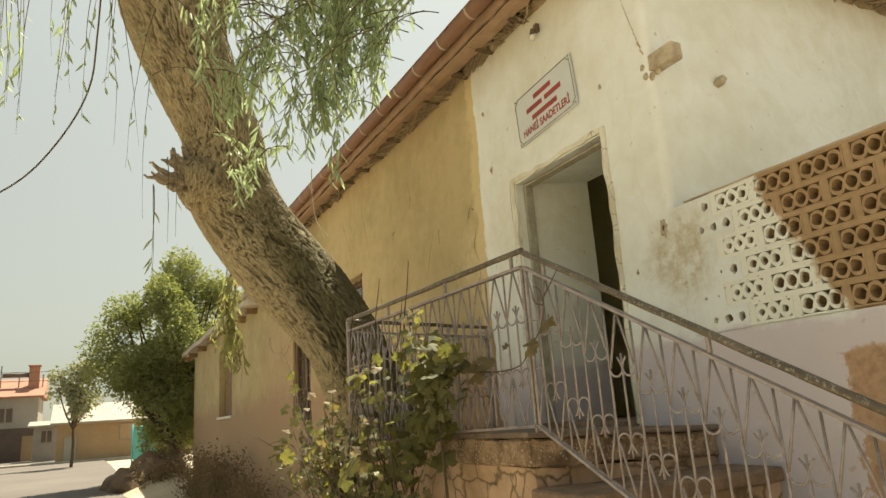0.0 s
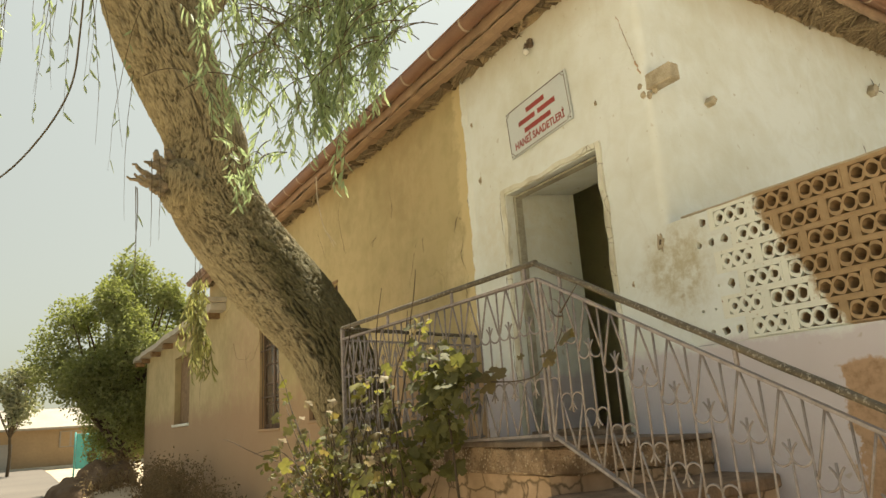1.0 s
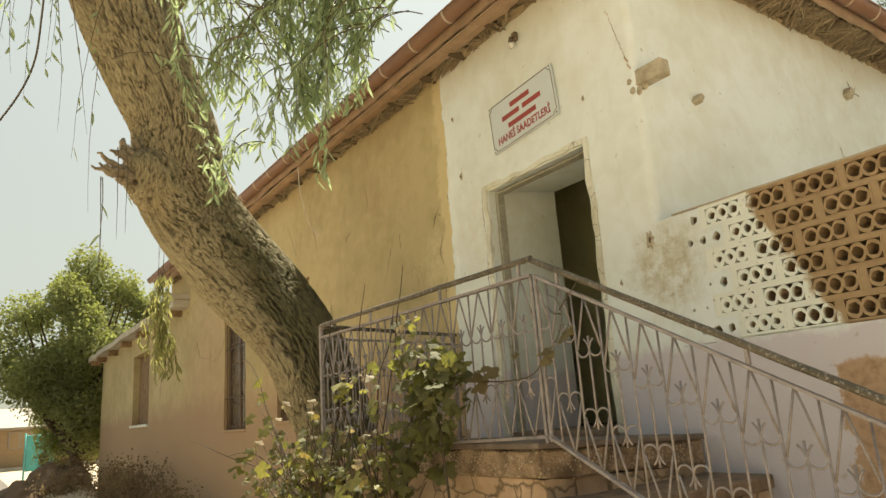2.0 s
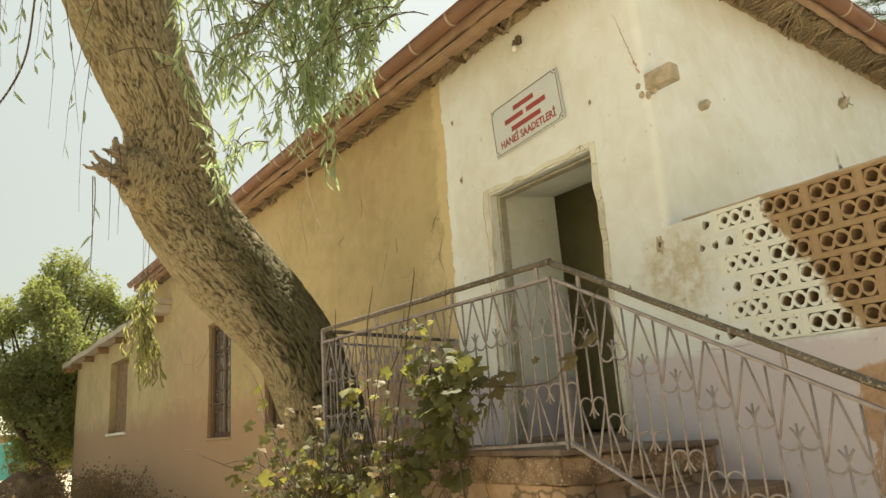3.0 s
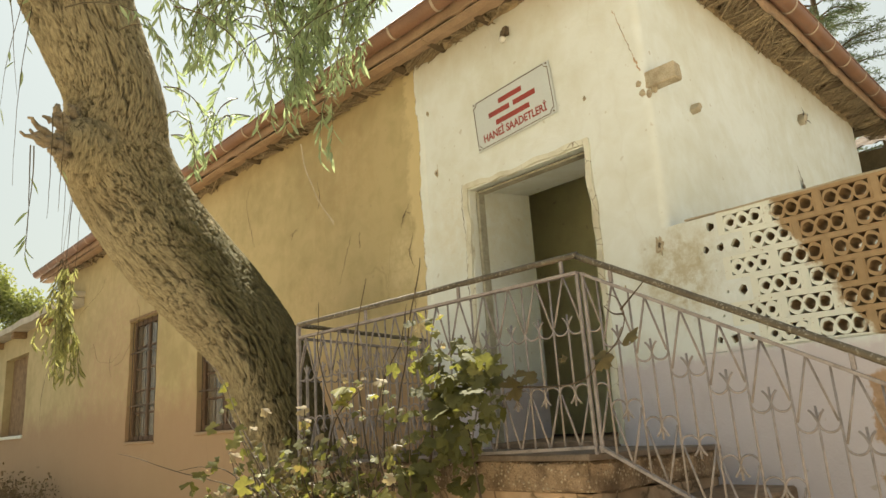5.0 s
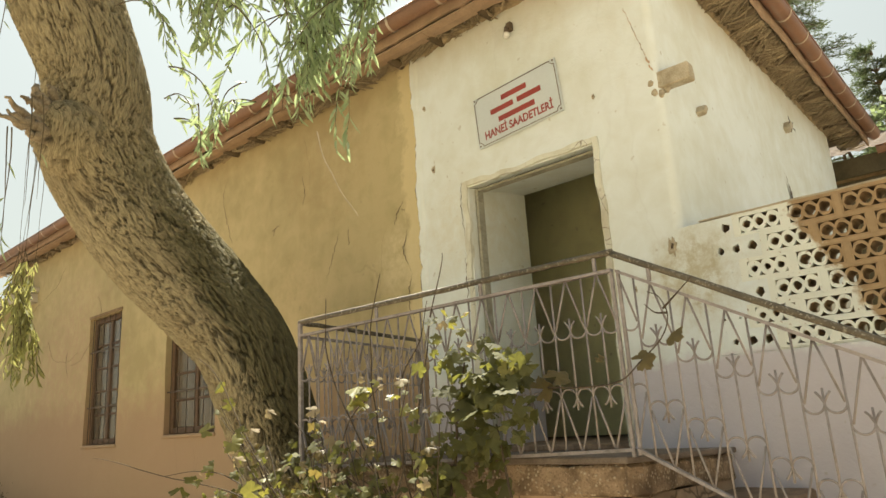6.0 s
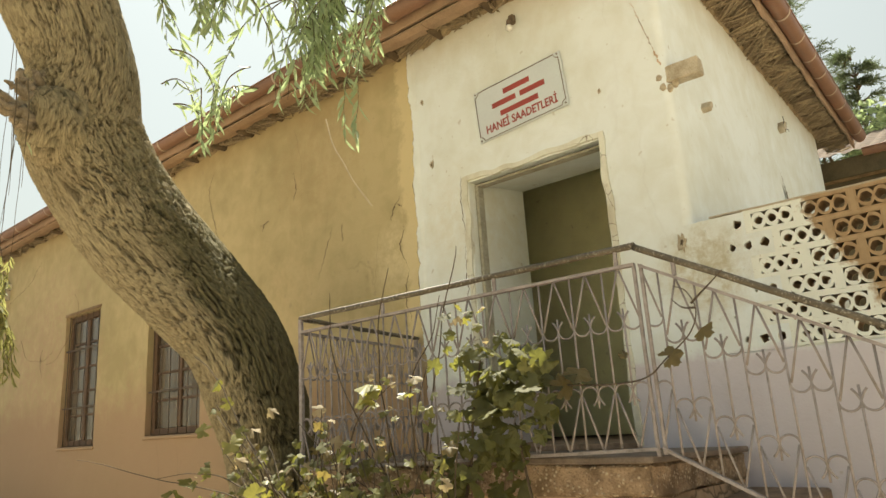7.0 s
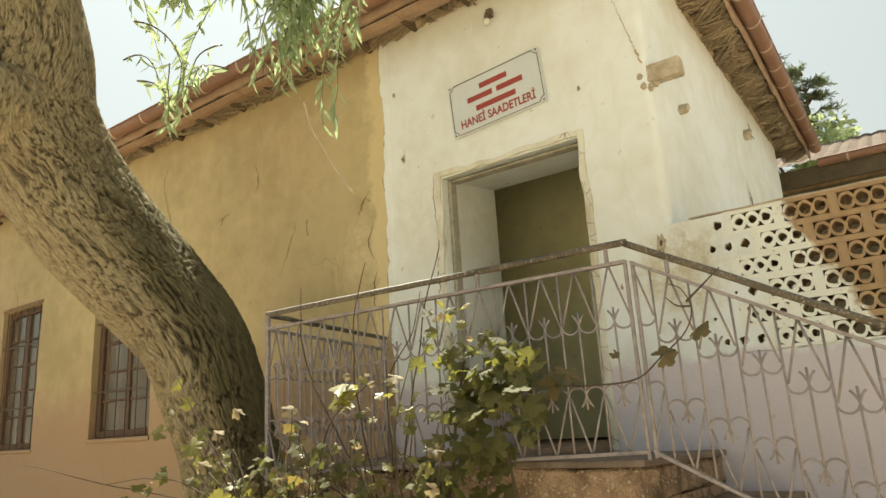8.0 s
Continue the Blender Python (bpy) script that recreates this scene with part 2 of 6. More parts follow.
WHITE = (0.765, 0.81, 0.795)
DULL = (0.665, 0.685, 0.615)
OCHRE = (0.505, 0.415, 0.228)
OCHRE_DULL = (0.39, 0.32, 0.165)
M_WHITE = plaster("white_plaster", WHITE, DULL, [((0.55, 0.50, 0.36), rain_streaks(0.13)), ((0.45, 0.39, 0.23), blotch(2.98, 2.58, 0.38, 0.8)), ((0.62, 0.57, 0.42), blotch(4.75, 3.3, 0.5, 0.4)), ((0.565, 0.495, 0.545), low_wash(2.18, 0.06)), ((0.50, 0.42, 0.28), top_brown(4.80, 0.6)), ((0.46, 0.31, 0.20), fallen(2.27, 2.02)), ((0.30, 0.19, 0.11), bare_mottle(2.25, 2.0))], crack=0.05)
# reddish blotches at y 12.5 and 9.2 paint a lens vignette's darkening on it
M_OCHRE = plaster("ochre_plaster", OCHRE, OCHRE_DULL,
                  [((0.38, 0.28, 0.13), rain_streaks(0.3)), ((0.60, 0.49, 0.27), blotch(9.0, 4.0, 1.4, 0.35)), ((0.44, 0.30, 0.19), blotch(12.5, 2.4, 2.4, 0.75)), ((0.46, 0.32, 0.19), blotch(9.2, 1.7, 1.5, 0.7)), ((0.40, 0.28, 0.14), blotch(6.4, 4.4, 0.9, 0.35)), ((0.60, 0.47, 0.27), blotch(6.8, 3.0, 0.7, 0.4)), ((0.68, 0.57, 0.32), pale_strip(5.54, 5.62)), ((0.66, 0.56, 0.34), blotch(5.38, 3.15, 0.42, 0.75)), ((0.37, 0.245, 0.15), band_low(2.5, 0.85)), ((0.36, 0.25, 0.12), top_brown(4.85, 0.5))], crack=0.2, width=0.008)
M_REVEAL = plaster("reveal_plaster", (0.76, 0.78, 0.71), (0.66, 0.65, 0.54), crack=0.2)
M_BAND = plaster("worn_rim_plaster", (0.71, 0.71, 0.61), (0.44, 0.39, 0.27), crack=0.8, crack_scale=5.0, cover=(0.40, 0.50), width=0.02)
M_ROOM = plaster("room_plaster", (0.74, 0.73, 0.43), (0.62, 0.60, 0.35))
M_MUDCOAT = plaster("cracked_mud_coat", (0.56, 0.40, 0.265), (0.29, 0.195, 0.115), crack=1.0, crack_scale=5.0, cover=(0.28, 0.36), width=0.055)
M_STEP = surface("worn_concrete", (0.30, 0.208, 0.14), (0.15, 0.10, 0.062), 12, 90, 0.9, 0.5, 0.01, per_piece=0.1)
M_STONE = pebbly("pebbly_concrete", (0.41, 0.29, 0.185), (0.16, 0.105, 0.06), (0.52, 0.42, 0.30))
M_CLAY = screen_material()
M_MORTAR = surface("block_mortar", (0.50, 0.44, 0.34), (0.36, 0.30, 0.21), 9, 80, 0.95, 0.5, 0.006)
M_RAIL = surface("lilac_grey_paint", (0.335, 0.295, 0.285), (0.18, 0.152, 0.142), 24, 120, 0.55, 0.2, 0.002)
M_TUBE = flaked("rusty_tube", (0.060, 0.048, 0.030), (0.125, 0.10, 0.065), (0.27, 0.24, 0.19))
M_WOOD = surface("weathered_wood", (0.34, 0.23, 0.12), (0.17, 0.10, 0.05), 9, 90, 0.85, 0.5, 0.006, per_piece=0.15)
M_FASCIA = surface("fascia_wood", (0.42, 0.285, 0.185), (0.28, 0.185, 0.12), 6, 70, 0.8, 0.5, 0.006)
M_REED = brush_material()
M_MUDBED = surface("mud_bedding", (0.40, 0.31, 0.19), (0.24, 0.175, 0.10), 11, 60, 0.97, 0.7, 0.012)
M_LINING = surface("dark_reed_mat", (0.24, 0.18, 0.11), (0.14, 0.105, 0.065), 14, 80, 0.97, 0.6, 0.008)
M_CHIP = surface("chipped_plaster", (0.55, 0.48, 0.35), (0.29, 0.235, 0.16), 26, 120, 0.95, 0.5, 0.004)
M_GUTTER = surface("brown_gutter", (0.27, 0.145, 0.09), (0.20, 0.105, 0.065), 4, 60, 0.42, 0.1, 0.002)
M_STRAP = surface("galvanised_strap", (0.56, 0.46, 0.36), (0.40, 0.31, 0.23), 10, 80, 0.5, 0.1, 0.002)
M_TILE = surface("clay_tile", (0.13, 0.085, 0.052), (0.05, 0.034, 0.022), 13, 60, 0.9, 0.4, 0.006)
M_FRAMEWOOD = surface("brown_window_wood", (0.155, 0.09, 0.05), (0.08, 0.048, 0.028), 12, 90, 0.7, 0.4, 0.004)
M_DOORWOOD = surface("weathered_door_timber", (0.44, 0.425, 0.34), (0.24, 0.22, 0.165), 13, 60, 0.8, 0.5, 0.005)
M_WING = surface("dark_boards", (0.125, 0.10, 0.058), (0.07, 0.056, 0.032), 6, 60, 0.85, 0.5, 0.006)
M_BARS = surface("window_iron", (0.11, 0.075, 0.045), (0.06, 0.04, 0.025), 20, 120, 0.6, 0.2, 0.002)
M_SIGN = surface("sign_enamel", (0.63, 0.68, 0.69), (0.57, 0.615, 0.62), 3, 50, 0.4, 0.05, 0.001)
M_RED = surface("sign_red", (0.36, 0.060, 0.045), (0.29, 0.05, 0.04), 8, 50, 0.5, 0)
M_EDGE = surface("sign_border", (0.20, 0.15, 0.11), (0.14, 0.10, 0.07), 8, 50, 0.5, 0)
M_BULB = surface("milky_bulb", (0.72, 0.70, 0.64), (0.66, 0.64, 0.58), 8, 50, 0.2, 0)
M_BLACK = surface("dark_plastic", (0.07, 0.06, 0.05), (0.04, 0.035, 0.03), 8, 50, 0.5, 0)
M_SOCKET = surface("brown_socket", (0.17, 0.12, 0.075), (0.085, 0.06, 0.038), 30, 90, 0.6, 0.2, 0.002)
M_HOLE = surface("dark_earth_hole", (0.14, 0.10, 0.06), (0.07, 0.05, 0.03), 20, 90, 0.95, 0)
M_BEAM = surface("old_timber", (0.56, 0.50, 0.385), (0.33, 0.275, 0.185), 14, 110, 0.9, 0.6, 0.006)
M_LIP = surface("grey_cement_lip", (0.215, 0.165, 0.128), (0.105, 0.078, 0.056), 8, 90, 0.9, 0.4, 0.006)
M_GROUND = surface("dusty_earth", (0.52, 0.43, 0.31), (0.40, 0.32, 0.21), 0.6, 9, 0.98, 0.6, 0.03)
M_ROAD = surface("bleached_road", (0.15, 0.128, 0.105), (0.11, 0.093, 0.077), 0.25, 7, 0.95, 0.4, 0.01)
M_DRY = surface("dry_twigs", (0.30, 0.23, 0.13), (0.17, 0.12, 0.06), 9, 60, 0.95, 0)
M_TAIL = surface("bleached_twig", (0.58, 0.50, 0.36), (0.40, 0.33, 0.22), 9, 60, 0.9, 0)
M_STEM = surface("vine_stem", (0.095, 0.066, 0.038), (0.055, 0.038, 0.022), 20, 90, 0.9, 0.3, 0.003)
M_TWIG = surface("willow_twig", (0.13, 0.10, 0.055), (0.08, 0.06, 0.035), 20, 90, 0.85, 0)
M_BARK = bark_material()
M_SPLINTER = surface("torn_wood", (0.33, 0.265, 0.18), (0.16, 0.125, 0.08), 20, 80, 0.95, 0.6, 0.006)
M_LIMB = surface("dark_limb_bark", (0.13, 0.09, 0.05), (0.07, 0.05, 0.028), 9, 60, 0.95, 0.5, 0.01)
M_BANK = surface("brown_earth_bank", (0.20, 0.13, 0.075), (0.11, 0.07, 0.04), 1.6, 22, 0.98, 0.8, 0.04)
M_WILLOW = leafy("willow_leaf", (0.43, 0.51, 0.31), (0.19, 0.245, 0.13), (0.50, 0.61, 0.30), 0.5)
M_WILLOW_PALE = leafy("yellowing_willow_leaf", (0.39, 0.38, 0.17), (0.20, 0.20, 0.08), (0.50, 0.49, 0.17), 0.75)
M_VINE = leafy("vine_leaf", (0.165, 0.165, 0.058), (0.086, 0.084, 0.032), (0.25, 0.25, 0.05), 0.72)
M_VINE_OLD = leafy("olive_vine_leaf", (0.21, 0.16, 0.065), (0.11, 0.085, 0.035), (0.26, 0.20, 0.05))
M_VINE_YOUNG = leafy("young_vine_leaf", (0.27, 0.25, 0.068), (0.15, 0.145, 0.045), (0.34, 0.32, 0.06))
# pale tone for withered leaves; also paints leaves whitened by the sun
M_VINE_DRY_LIT = leafy("dry_and_sunlit_vine_leaf", (0.60, 0.54, 0.40), (0.34, 0.26, 0.15), (0.36, 0.29, 0.13), 0.8)
M_CROWN = leafy("mulberry_leaf", (0.36, 0.375, 0.18), (0.19, 0.205, 0.085), (0.33, 0.37, 0.085), 0.7)
M_CEDAR = leafy("cedar_needles", (0.22, 0.25, 0.155), (0.12, 0.15, 0.09), (0.12, 0.16, 0.07), 0.7)
M_DUSTY = leafy("dusty_tree_leaf", (0.40, 0.39, 0.26), (0.26, 0.26, 0.16), (0.30, 0.32, 0.14))
M_SHRUB = leafy("dusty_shrub", (0.32, 0.225, 0.13), (0.16, 0.115, 0.065), (0.24, 0.18, 0.09), 0.9)
M_FARWHITE = surface("far_white_wall", (0.36, 0.33, 0.285), (0.29, 0.265, 0.225), 0.6, 8, 0.9, 0)
M_FARDARK = surface("far_dark_wall", (0.15, 0.11, 0.085), (0.10, 0.075, 0.06), 0.6, 8, 0.9, 0)
M_FARTAN = surface("far_tan_wall", (0.40, 0.28, 0.155), (0.31, 0.215, 0.12), 0.5, 6, 0.9, 0)
M_FARROOF = surface("far_red_roof", (0.40, 0.20, 0.13), (0.30, 0.155, 0.105), 0.8, 8, 0.9, 0)
M_SHEET = surface("pale_sheet_roof", (0.36, 0.32, 0.26), (0.28, 0.245, 0.20), 0.7, 6, 0.6, 0)
M_TEAL = surface("turquoise_paint", (0.10, 0.42, 0.40), (0.07, 0.33, 0.32), 3, 30, 0.6, 0)
M_CONCRETE = surface("grey_concrete", (0.55, 0.51, 0.43), (0.40, 0.36, 0.28), 3, 40, 0.92, 0.5, 0.01)
mg, _, bg_glass = material("window_glass")
bg_glass.inputs["Base Color"].default_value = (0.27, 0.225, 0.165, 1)
bg_glass.inputs["Roughness"].default_value = 0.12
bg_glass.inputs["Transmission Weight"].default_value = 0.5
M_GLASS = mg


# ---------------------------------------------------------------- builders
def part(name, bm, mat, parent=None, label="", smooth=False):
    """Links a bmesh as one mesh object."""
    me = bpy.data.meshes.new(name)
    bm.normal_update()
    bm.to_mesh(me)
    bm.free()
    me.materials.append(mat)
    if smooth:
        me.polygons.foreach_set("use_smooth", [True] * len(me.polygons))
    ob = new(name, me)
    if parent is not None:
        ob.parent = parent
    if label:
        ob["label"] = label
    return ob


def again(name, me, m, parent):
    """Another object on the same mesh."""
    ob = new(name, me)
    ob.parent = parent
    ob.matrix_basis = m
    return ob


def thing(name, place, label, category, group=""):
    ob = new(name)
    ob.location = place
    ob.empty_display_size = 0.1
    return tagged(ob, label, category, group)


def box(bm, lo, hi, bevel=0.0, m=None):
    r = bmesh.ops.create_cube(bm, size=1.0)
    c = [(a + b) / 2 for a, b in zip(lo, hi)]
    d = [abs(b - a) for a, b in zip(lo, hi)]
    for v in r["verts"]:
        v.co = Vector((c[0] + v.co.x * d[0], c[1] + v.co.y * d[1], c[2] + v.co.z * d[2]))
    if bevel:
        es = list({e for v in r["verts"] for e in v.link_edges})
        out = bmesh.ops.bevel(bm, geom=es, offset=bevel, segments=1, affect="EDGES")
        if m is not None:
            bmesh.ops.transform(bm, matrix=m, verts=list({v for f in out["faces"] for v in f.verts}))
    elif m is not None:
        bmesh.ops.transform(bm, matrix=m, verts=r["verts"])


def tube(bm, pts, radii, sides=8, caps=True):
    """A tapered tube along points; radii: one number or one a point."""
    pts = [Vector(p) for p in pts]
    if isinstance(radii, (int, float)):
        radii = [radii] * len(pts)
    rings, up = [], None
    for i, p in enumerate(pts):
        d = (pts[min(i + 1, len(pts) - 1)] - pts[max(i - 1, 0)])
        d = d.normalized() if d.length > 1e-9 else Vector((0, 0, 1))
        if up is None:
            up = d.orthogonal().normalized()
        up = (up - d * up.dot(d))
        up = up.normalized() if up.length > 1e-6 else d.orthogonal().normalized()
        side = d.cross(up)
        rings.append([bm.verts.new(p + (up * math.cos(a) + side * math.sin(a)) * radii[i])
                      for a in (2 * math.pi * k / sides for k in range(sides))])
    for a, b in zip(rings, rings[1:]):
        for k in range(sides):
            f = bm.faces.new((a[k], a[(k + 1) % sides], b[(k + 1) % sides], b[k]))
            f.smooth = sides > 5
    if caps and sides > 2:
        bm.faces.new(list(reversed(rings[0])))
        bm.faces.new(rings[-1])
    return rings


def curve_points(pts, n):
    """Catmull-Rom points through pts."""
    P = [Vector(p) for p in pts]
    P = [2 * P[0] - P[1]] + P + [2 * P[-1] - P[-2]]
    out = []
    for i in range(1, len(P) - 2):
        for k in range(n):
            t = k / n
            a, b, c, d = P[i - 1], P[i], P[i + 1], P[i + 2]
            out.append(0.5 * ((2 * b) + (c - a) * t + (2 * a - 5 * b + 4 * c - d) * t * t + (3 * b - a - 3 * c + d) * t ** 3))
    out.append(P[-2])
    return out


def fnoise(p, s):
    return noise.noise(Vector(p) * s)


def wall_along(name, path, z0, z1, thick, mat, holes=(), step=0.12, rough=0.008, label="", corner_in=None, splay=0.0):
    """An uneven wall whose outer face follows a plan path; holes are (s0, s1, z0, z1) along it. The outside lies to the left of the path."""
    P = [Vector((*p, 0)) for p in path]
    run = [0.0]
    for a, b in zip(P, P[1:]):
        run.append(run[-1] + (b - a).length)
    ss, zs = set(run), {z0, z1}
    ss |= {min(max(v, 0.0), run[-1]) for h in holes for v in h[:2]}
    zs |= {min(max(v, z0), z1) for h in holes for v in h[2:]}

    def fill(values):
        v = sorted(values)
        out = []
        for a, b in zip(v, v[1:]):
            n = max(1, round((b - a) / step))
            out += [a + (b - a) * k / n for k in range(n)]
        return out + [v[-1]]
    ss, zs = fill(ss), fill(zs)

    def at(s):
        i = max(k for k in range(len(P) - 1) if run[k] <= s + 1e-9)
        d = (P[i + 1] - P[i]).normalized()
        q = P[i] + d * (s - run[i])
        if i > 0 and abs(s - run[i]) < 1e-9:
            d = (d + (P[i] - P[i - 1]).normalized()).normalized()
        return q, Vector((-d.y, d.x, 0))
    places = [at(s) for s in ss]
    bm = bmesh.new()
    outer, inner = {}, {}
    for i, (q, n) in enumerate(places):
        for j, z in enumerate(zs):
            p = Vector((q.x, q.y, z))
            w = fnoise(p, 1.1) * 0.8 + fnoise(p, 3.7) * 0.45
            outer[i, j] = p + n * (rough * w)
            q_in = p - n * thick
            if corner_in:
                q_in.x = max(q_in.x, corner_in)
            if any(abs(z - h[3]) < 1e-6 for h in holes):
                q_in.z += splay
            inner[i, j] = q_in
    verts = {}

    def vert(side, i, j):
        key = (side, i, j)
        if key not in verts:
            verts[key] = bm.verts.new((outer if side % 2 else inner)[i, j])
        return verts[key]
    solid = {}
    for i in range(len(ss) - 1):
        for j in range(len(zs) - 1):
            s, z = (ss[i] + ss[i + 1]) / 2, (zs[j] + zs[j + 1]) / 2
            solid[i, j] = not any(a < s < b and c < z < d for a, b, c, d in holes)
    for (i, j), full in solid.items():
        if not full:
            continue
        f = bm.faces.new((vert(1, i, j), vert(1, i, j + 1), vert(1, i + 1, j + 1), vert(1, i + 1, j)))
        f.smooth = True
        bm.faces.new((vert(0, i, j), vert(0, i + 1, j), vert(0, i + 1, j + 1), vert(0, i, j + 1)))
        for (di, dj), (a, b) in {(-1, 0): ((i, j), (i, j + 1)), (1, 0): ((i + 1, j + 1), (i + 1, j)),
                                 (0, -1): ((i + 1, j), (i, j)), (0, 1): ((i, j + 1), (i + 1, j + 1))}.items():
            if not solid.get((i + di, j + dj), False):
                bm.faces.new((vert(3, *a), vert(2, *a), vert(2, *b), vert(3, *b)))
    bmesh.ops.recalc_face_normals(bm, faces=bm.faces[:])
    ob = part(name, bm, mat)
    return tagged(ob, label, "wall", kind="structure")


def plain_structure(name, lo, hi, mat, label, category):
    bm = bmesh.new()
    box(bm, lo, hi)
    return tagged(part(name, bm, mat), label, category, kind="structure")


# ---------------------------------------------------------------- ground
bm = bmesh.new()
cuts = [-900, -300, -120, -60, -30] + [-15 + 1.0 * k for k in range(0, 60)] + [50, 60, 80, 110, 160, 300, 900]
gx = [-900, -300, -120, -60, -30, -18] + [-12 + 0.8 * k for k in range(0, 40)] + [24, 34, 60, 120, 300, 900]
rows = []
for yv in cuts:
    row = []
    for xv in gx:
        near = max(0.0, 1 - abs(xv - 2) / 16) * max(0.0, 1 - abs(yv - 12) / 30)
        h = 0.05 * fnoise((xv, yv, 0), 0.5) * near
        bank = math.exp(-((xv - 2.2) / 0.9) ** 2) * math.exp(-((yv - 25) / 6) ** 4)
        row.append(bm.verts.new((xv, yv, h + 0.55 * bank)))
    rows.append(row)
for a, b in zip(rows, rows[1:]):
    for k in range(len(gx) - 1):
        f = bm.faces.new((a[k], a[k + 1], b[k + 1], b[k]))
        f.smooth = True
tagged(part("ground", bm, M_GROUND), "dusty bare earth of a village yard", "ground", kind="structure")
bm = bmesh.new()
rx = [-60, -30, -14, -9, -5, -2, 1.2]
ry = [12, 18, 24, 30, 38, 48, 58, 70, 92]
grid = [[bm.verts.new((x + (0.25 * fnoise((x, y, 3), 0.4) if x > 0 else 0), y, 0.09 + 0.01 * fnoise((x, y, 1), 0.3))) for x in rx] for y in ry]
for a, b in zip(grid, grid[1:]):
    for k in range(len(rx) - 1):
        bm.faces.new((a[k], a[k + 1], b[k + 1], b[k]))
tagged(part("road", bm, M_ROAD), "wide sun-bleached village road beside the house", "road", kind="structure")

# ---------------------------------------------------------------- house walls
corner = [(3.06 - 0.06 * math.cos(a), 3.06 - 0.06 * math.sin(a)) for a in (radians(18 * k) for k in range(6))]
# plan path runs south along the front and then east along the side, so the outside is on its right: walked backwards
front_path = [(8.1, 3.0)] + list(reversed(corner)) + [(3.0, 5.16)]
L_side = 8.1 - 3.06
arc_len = sum((Vector(a) - Vector(b)).length for a, b in zip(corner, corner[1:]))


def front_s(y):
    return L_side + arc_len + (y - 3.06)


DOOR_Y0, DOOR_Y1, DOOR_TOP, FLOOR_Z = 3.525, 4.635, 3.59, 1.61
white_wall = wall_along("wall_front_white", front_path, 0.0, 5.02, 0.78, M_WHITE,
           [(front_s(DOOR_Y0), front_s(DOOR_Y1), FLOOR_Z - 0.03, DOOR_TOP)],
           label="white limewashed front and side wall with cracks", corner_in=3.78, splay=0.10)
WINDOWS = [(8.36, 9.50, 1.86, 3.58), (10.80, 11.86, 1.79, 3.56)]
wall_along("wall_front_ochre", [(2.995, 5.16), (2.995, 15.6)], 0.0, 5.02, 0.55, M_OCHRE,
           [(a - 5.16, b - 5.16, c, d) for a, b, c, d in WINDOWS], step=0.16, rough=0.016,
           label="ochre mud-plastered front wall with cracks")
# broken plaster edge where the whitewashed wall ends; a flat dark strip beside it paints stain and edge shade
bm = bmesh.new()
edge_bm = bmesh.new()
prev = None
for k in range(231):
    z = 1.66 + k * 0.0143
    q = Vector((0.0, 3.0, z))
    ye = 5.168 + 0.035 * fnoise(q, 2.2) + 0.022 * fnoise(q, 9) + 0.012 * fnoise(q, 31)
    gap = max(0.0, 0.018 * fnoise(q + Vector((7, 0, 0)), 5) + 0.010 * fnoise(q + Vector((3, 0, 0)), 23) - 0.002)
    row = [bm.verts.new((3.006, 5.10, z)), bm.verts.new((2.985, 5.135, z)), bm.verts.new((2.978, ye - 0.006, z)), bm.verts.new((2.984, ye, z)), bm.verts.new((3.01, ye, z))]
    hole = [edge_bm.verts.new((2.9835, ye - 0.004, z)), edge_bm.verts.new((2.9825, ye + gap, z))]
    if prev:
        for a in range(4):
            bm.faces.new((prev[0][a], prev[0][a + 1], row[a + 1], row[a]))
        edge_bm.faces.new((prev[1][0], prev[1][1], hole[1], hole[0]))
    prev = (row, hole)
bmesh.ops.recalc_face_normals(bm, faces=bm.faces[:])
part("plaster_edge", bm, M_WHITE, white_wall, "broken plaster edge")
part("joint_gap", edge_bm, M_HOLE, white_wall, "dark ragged strip of stain and painted edge shade")
# cracks and small losses of plaster
rnd = random.Random(33)
bm = bmesh.new()


def crack_line(pts, width, plane):
    """A thin ragged dark line on a wall: plane 0 lies on the front, 1 on the side wall."""
    fine = curve_points([Vector((0, a, b)) for a, b in pts], 9)
    last = None
    for i, p in enumerate(fine):
        p = p + Vector((0, rnd.uniform(-1, 1), rnd.uniform(-1, 1))) * 0.012
        w = width * math.sin(math.pi * (i + 0.6) / (len(fine) + 0.2)) * rnd.uniform(0.35, 1.2)
        a, b = (p.y - w, p.z), (p.y + w, p.z + w * 0.4)
        now = [bm.verts.new((2.981, *q) if plane == 0 else (q[0], 2.985, q[1])) for q in (a, b)]
        if last:
            bm.faces.new((last[0], last[1], now[1], now[0]))
        last = now


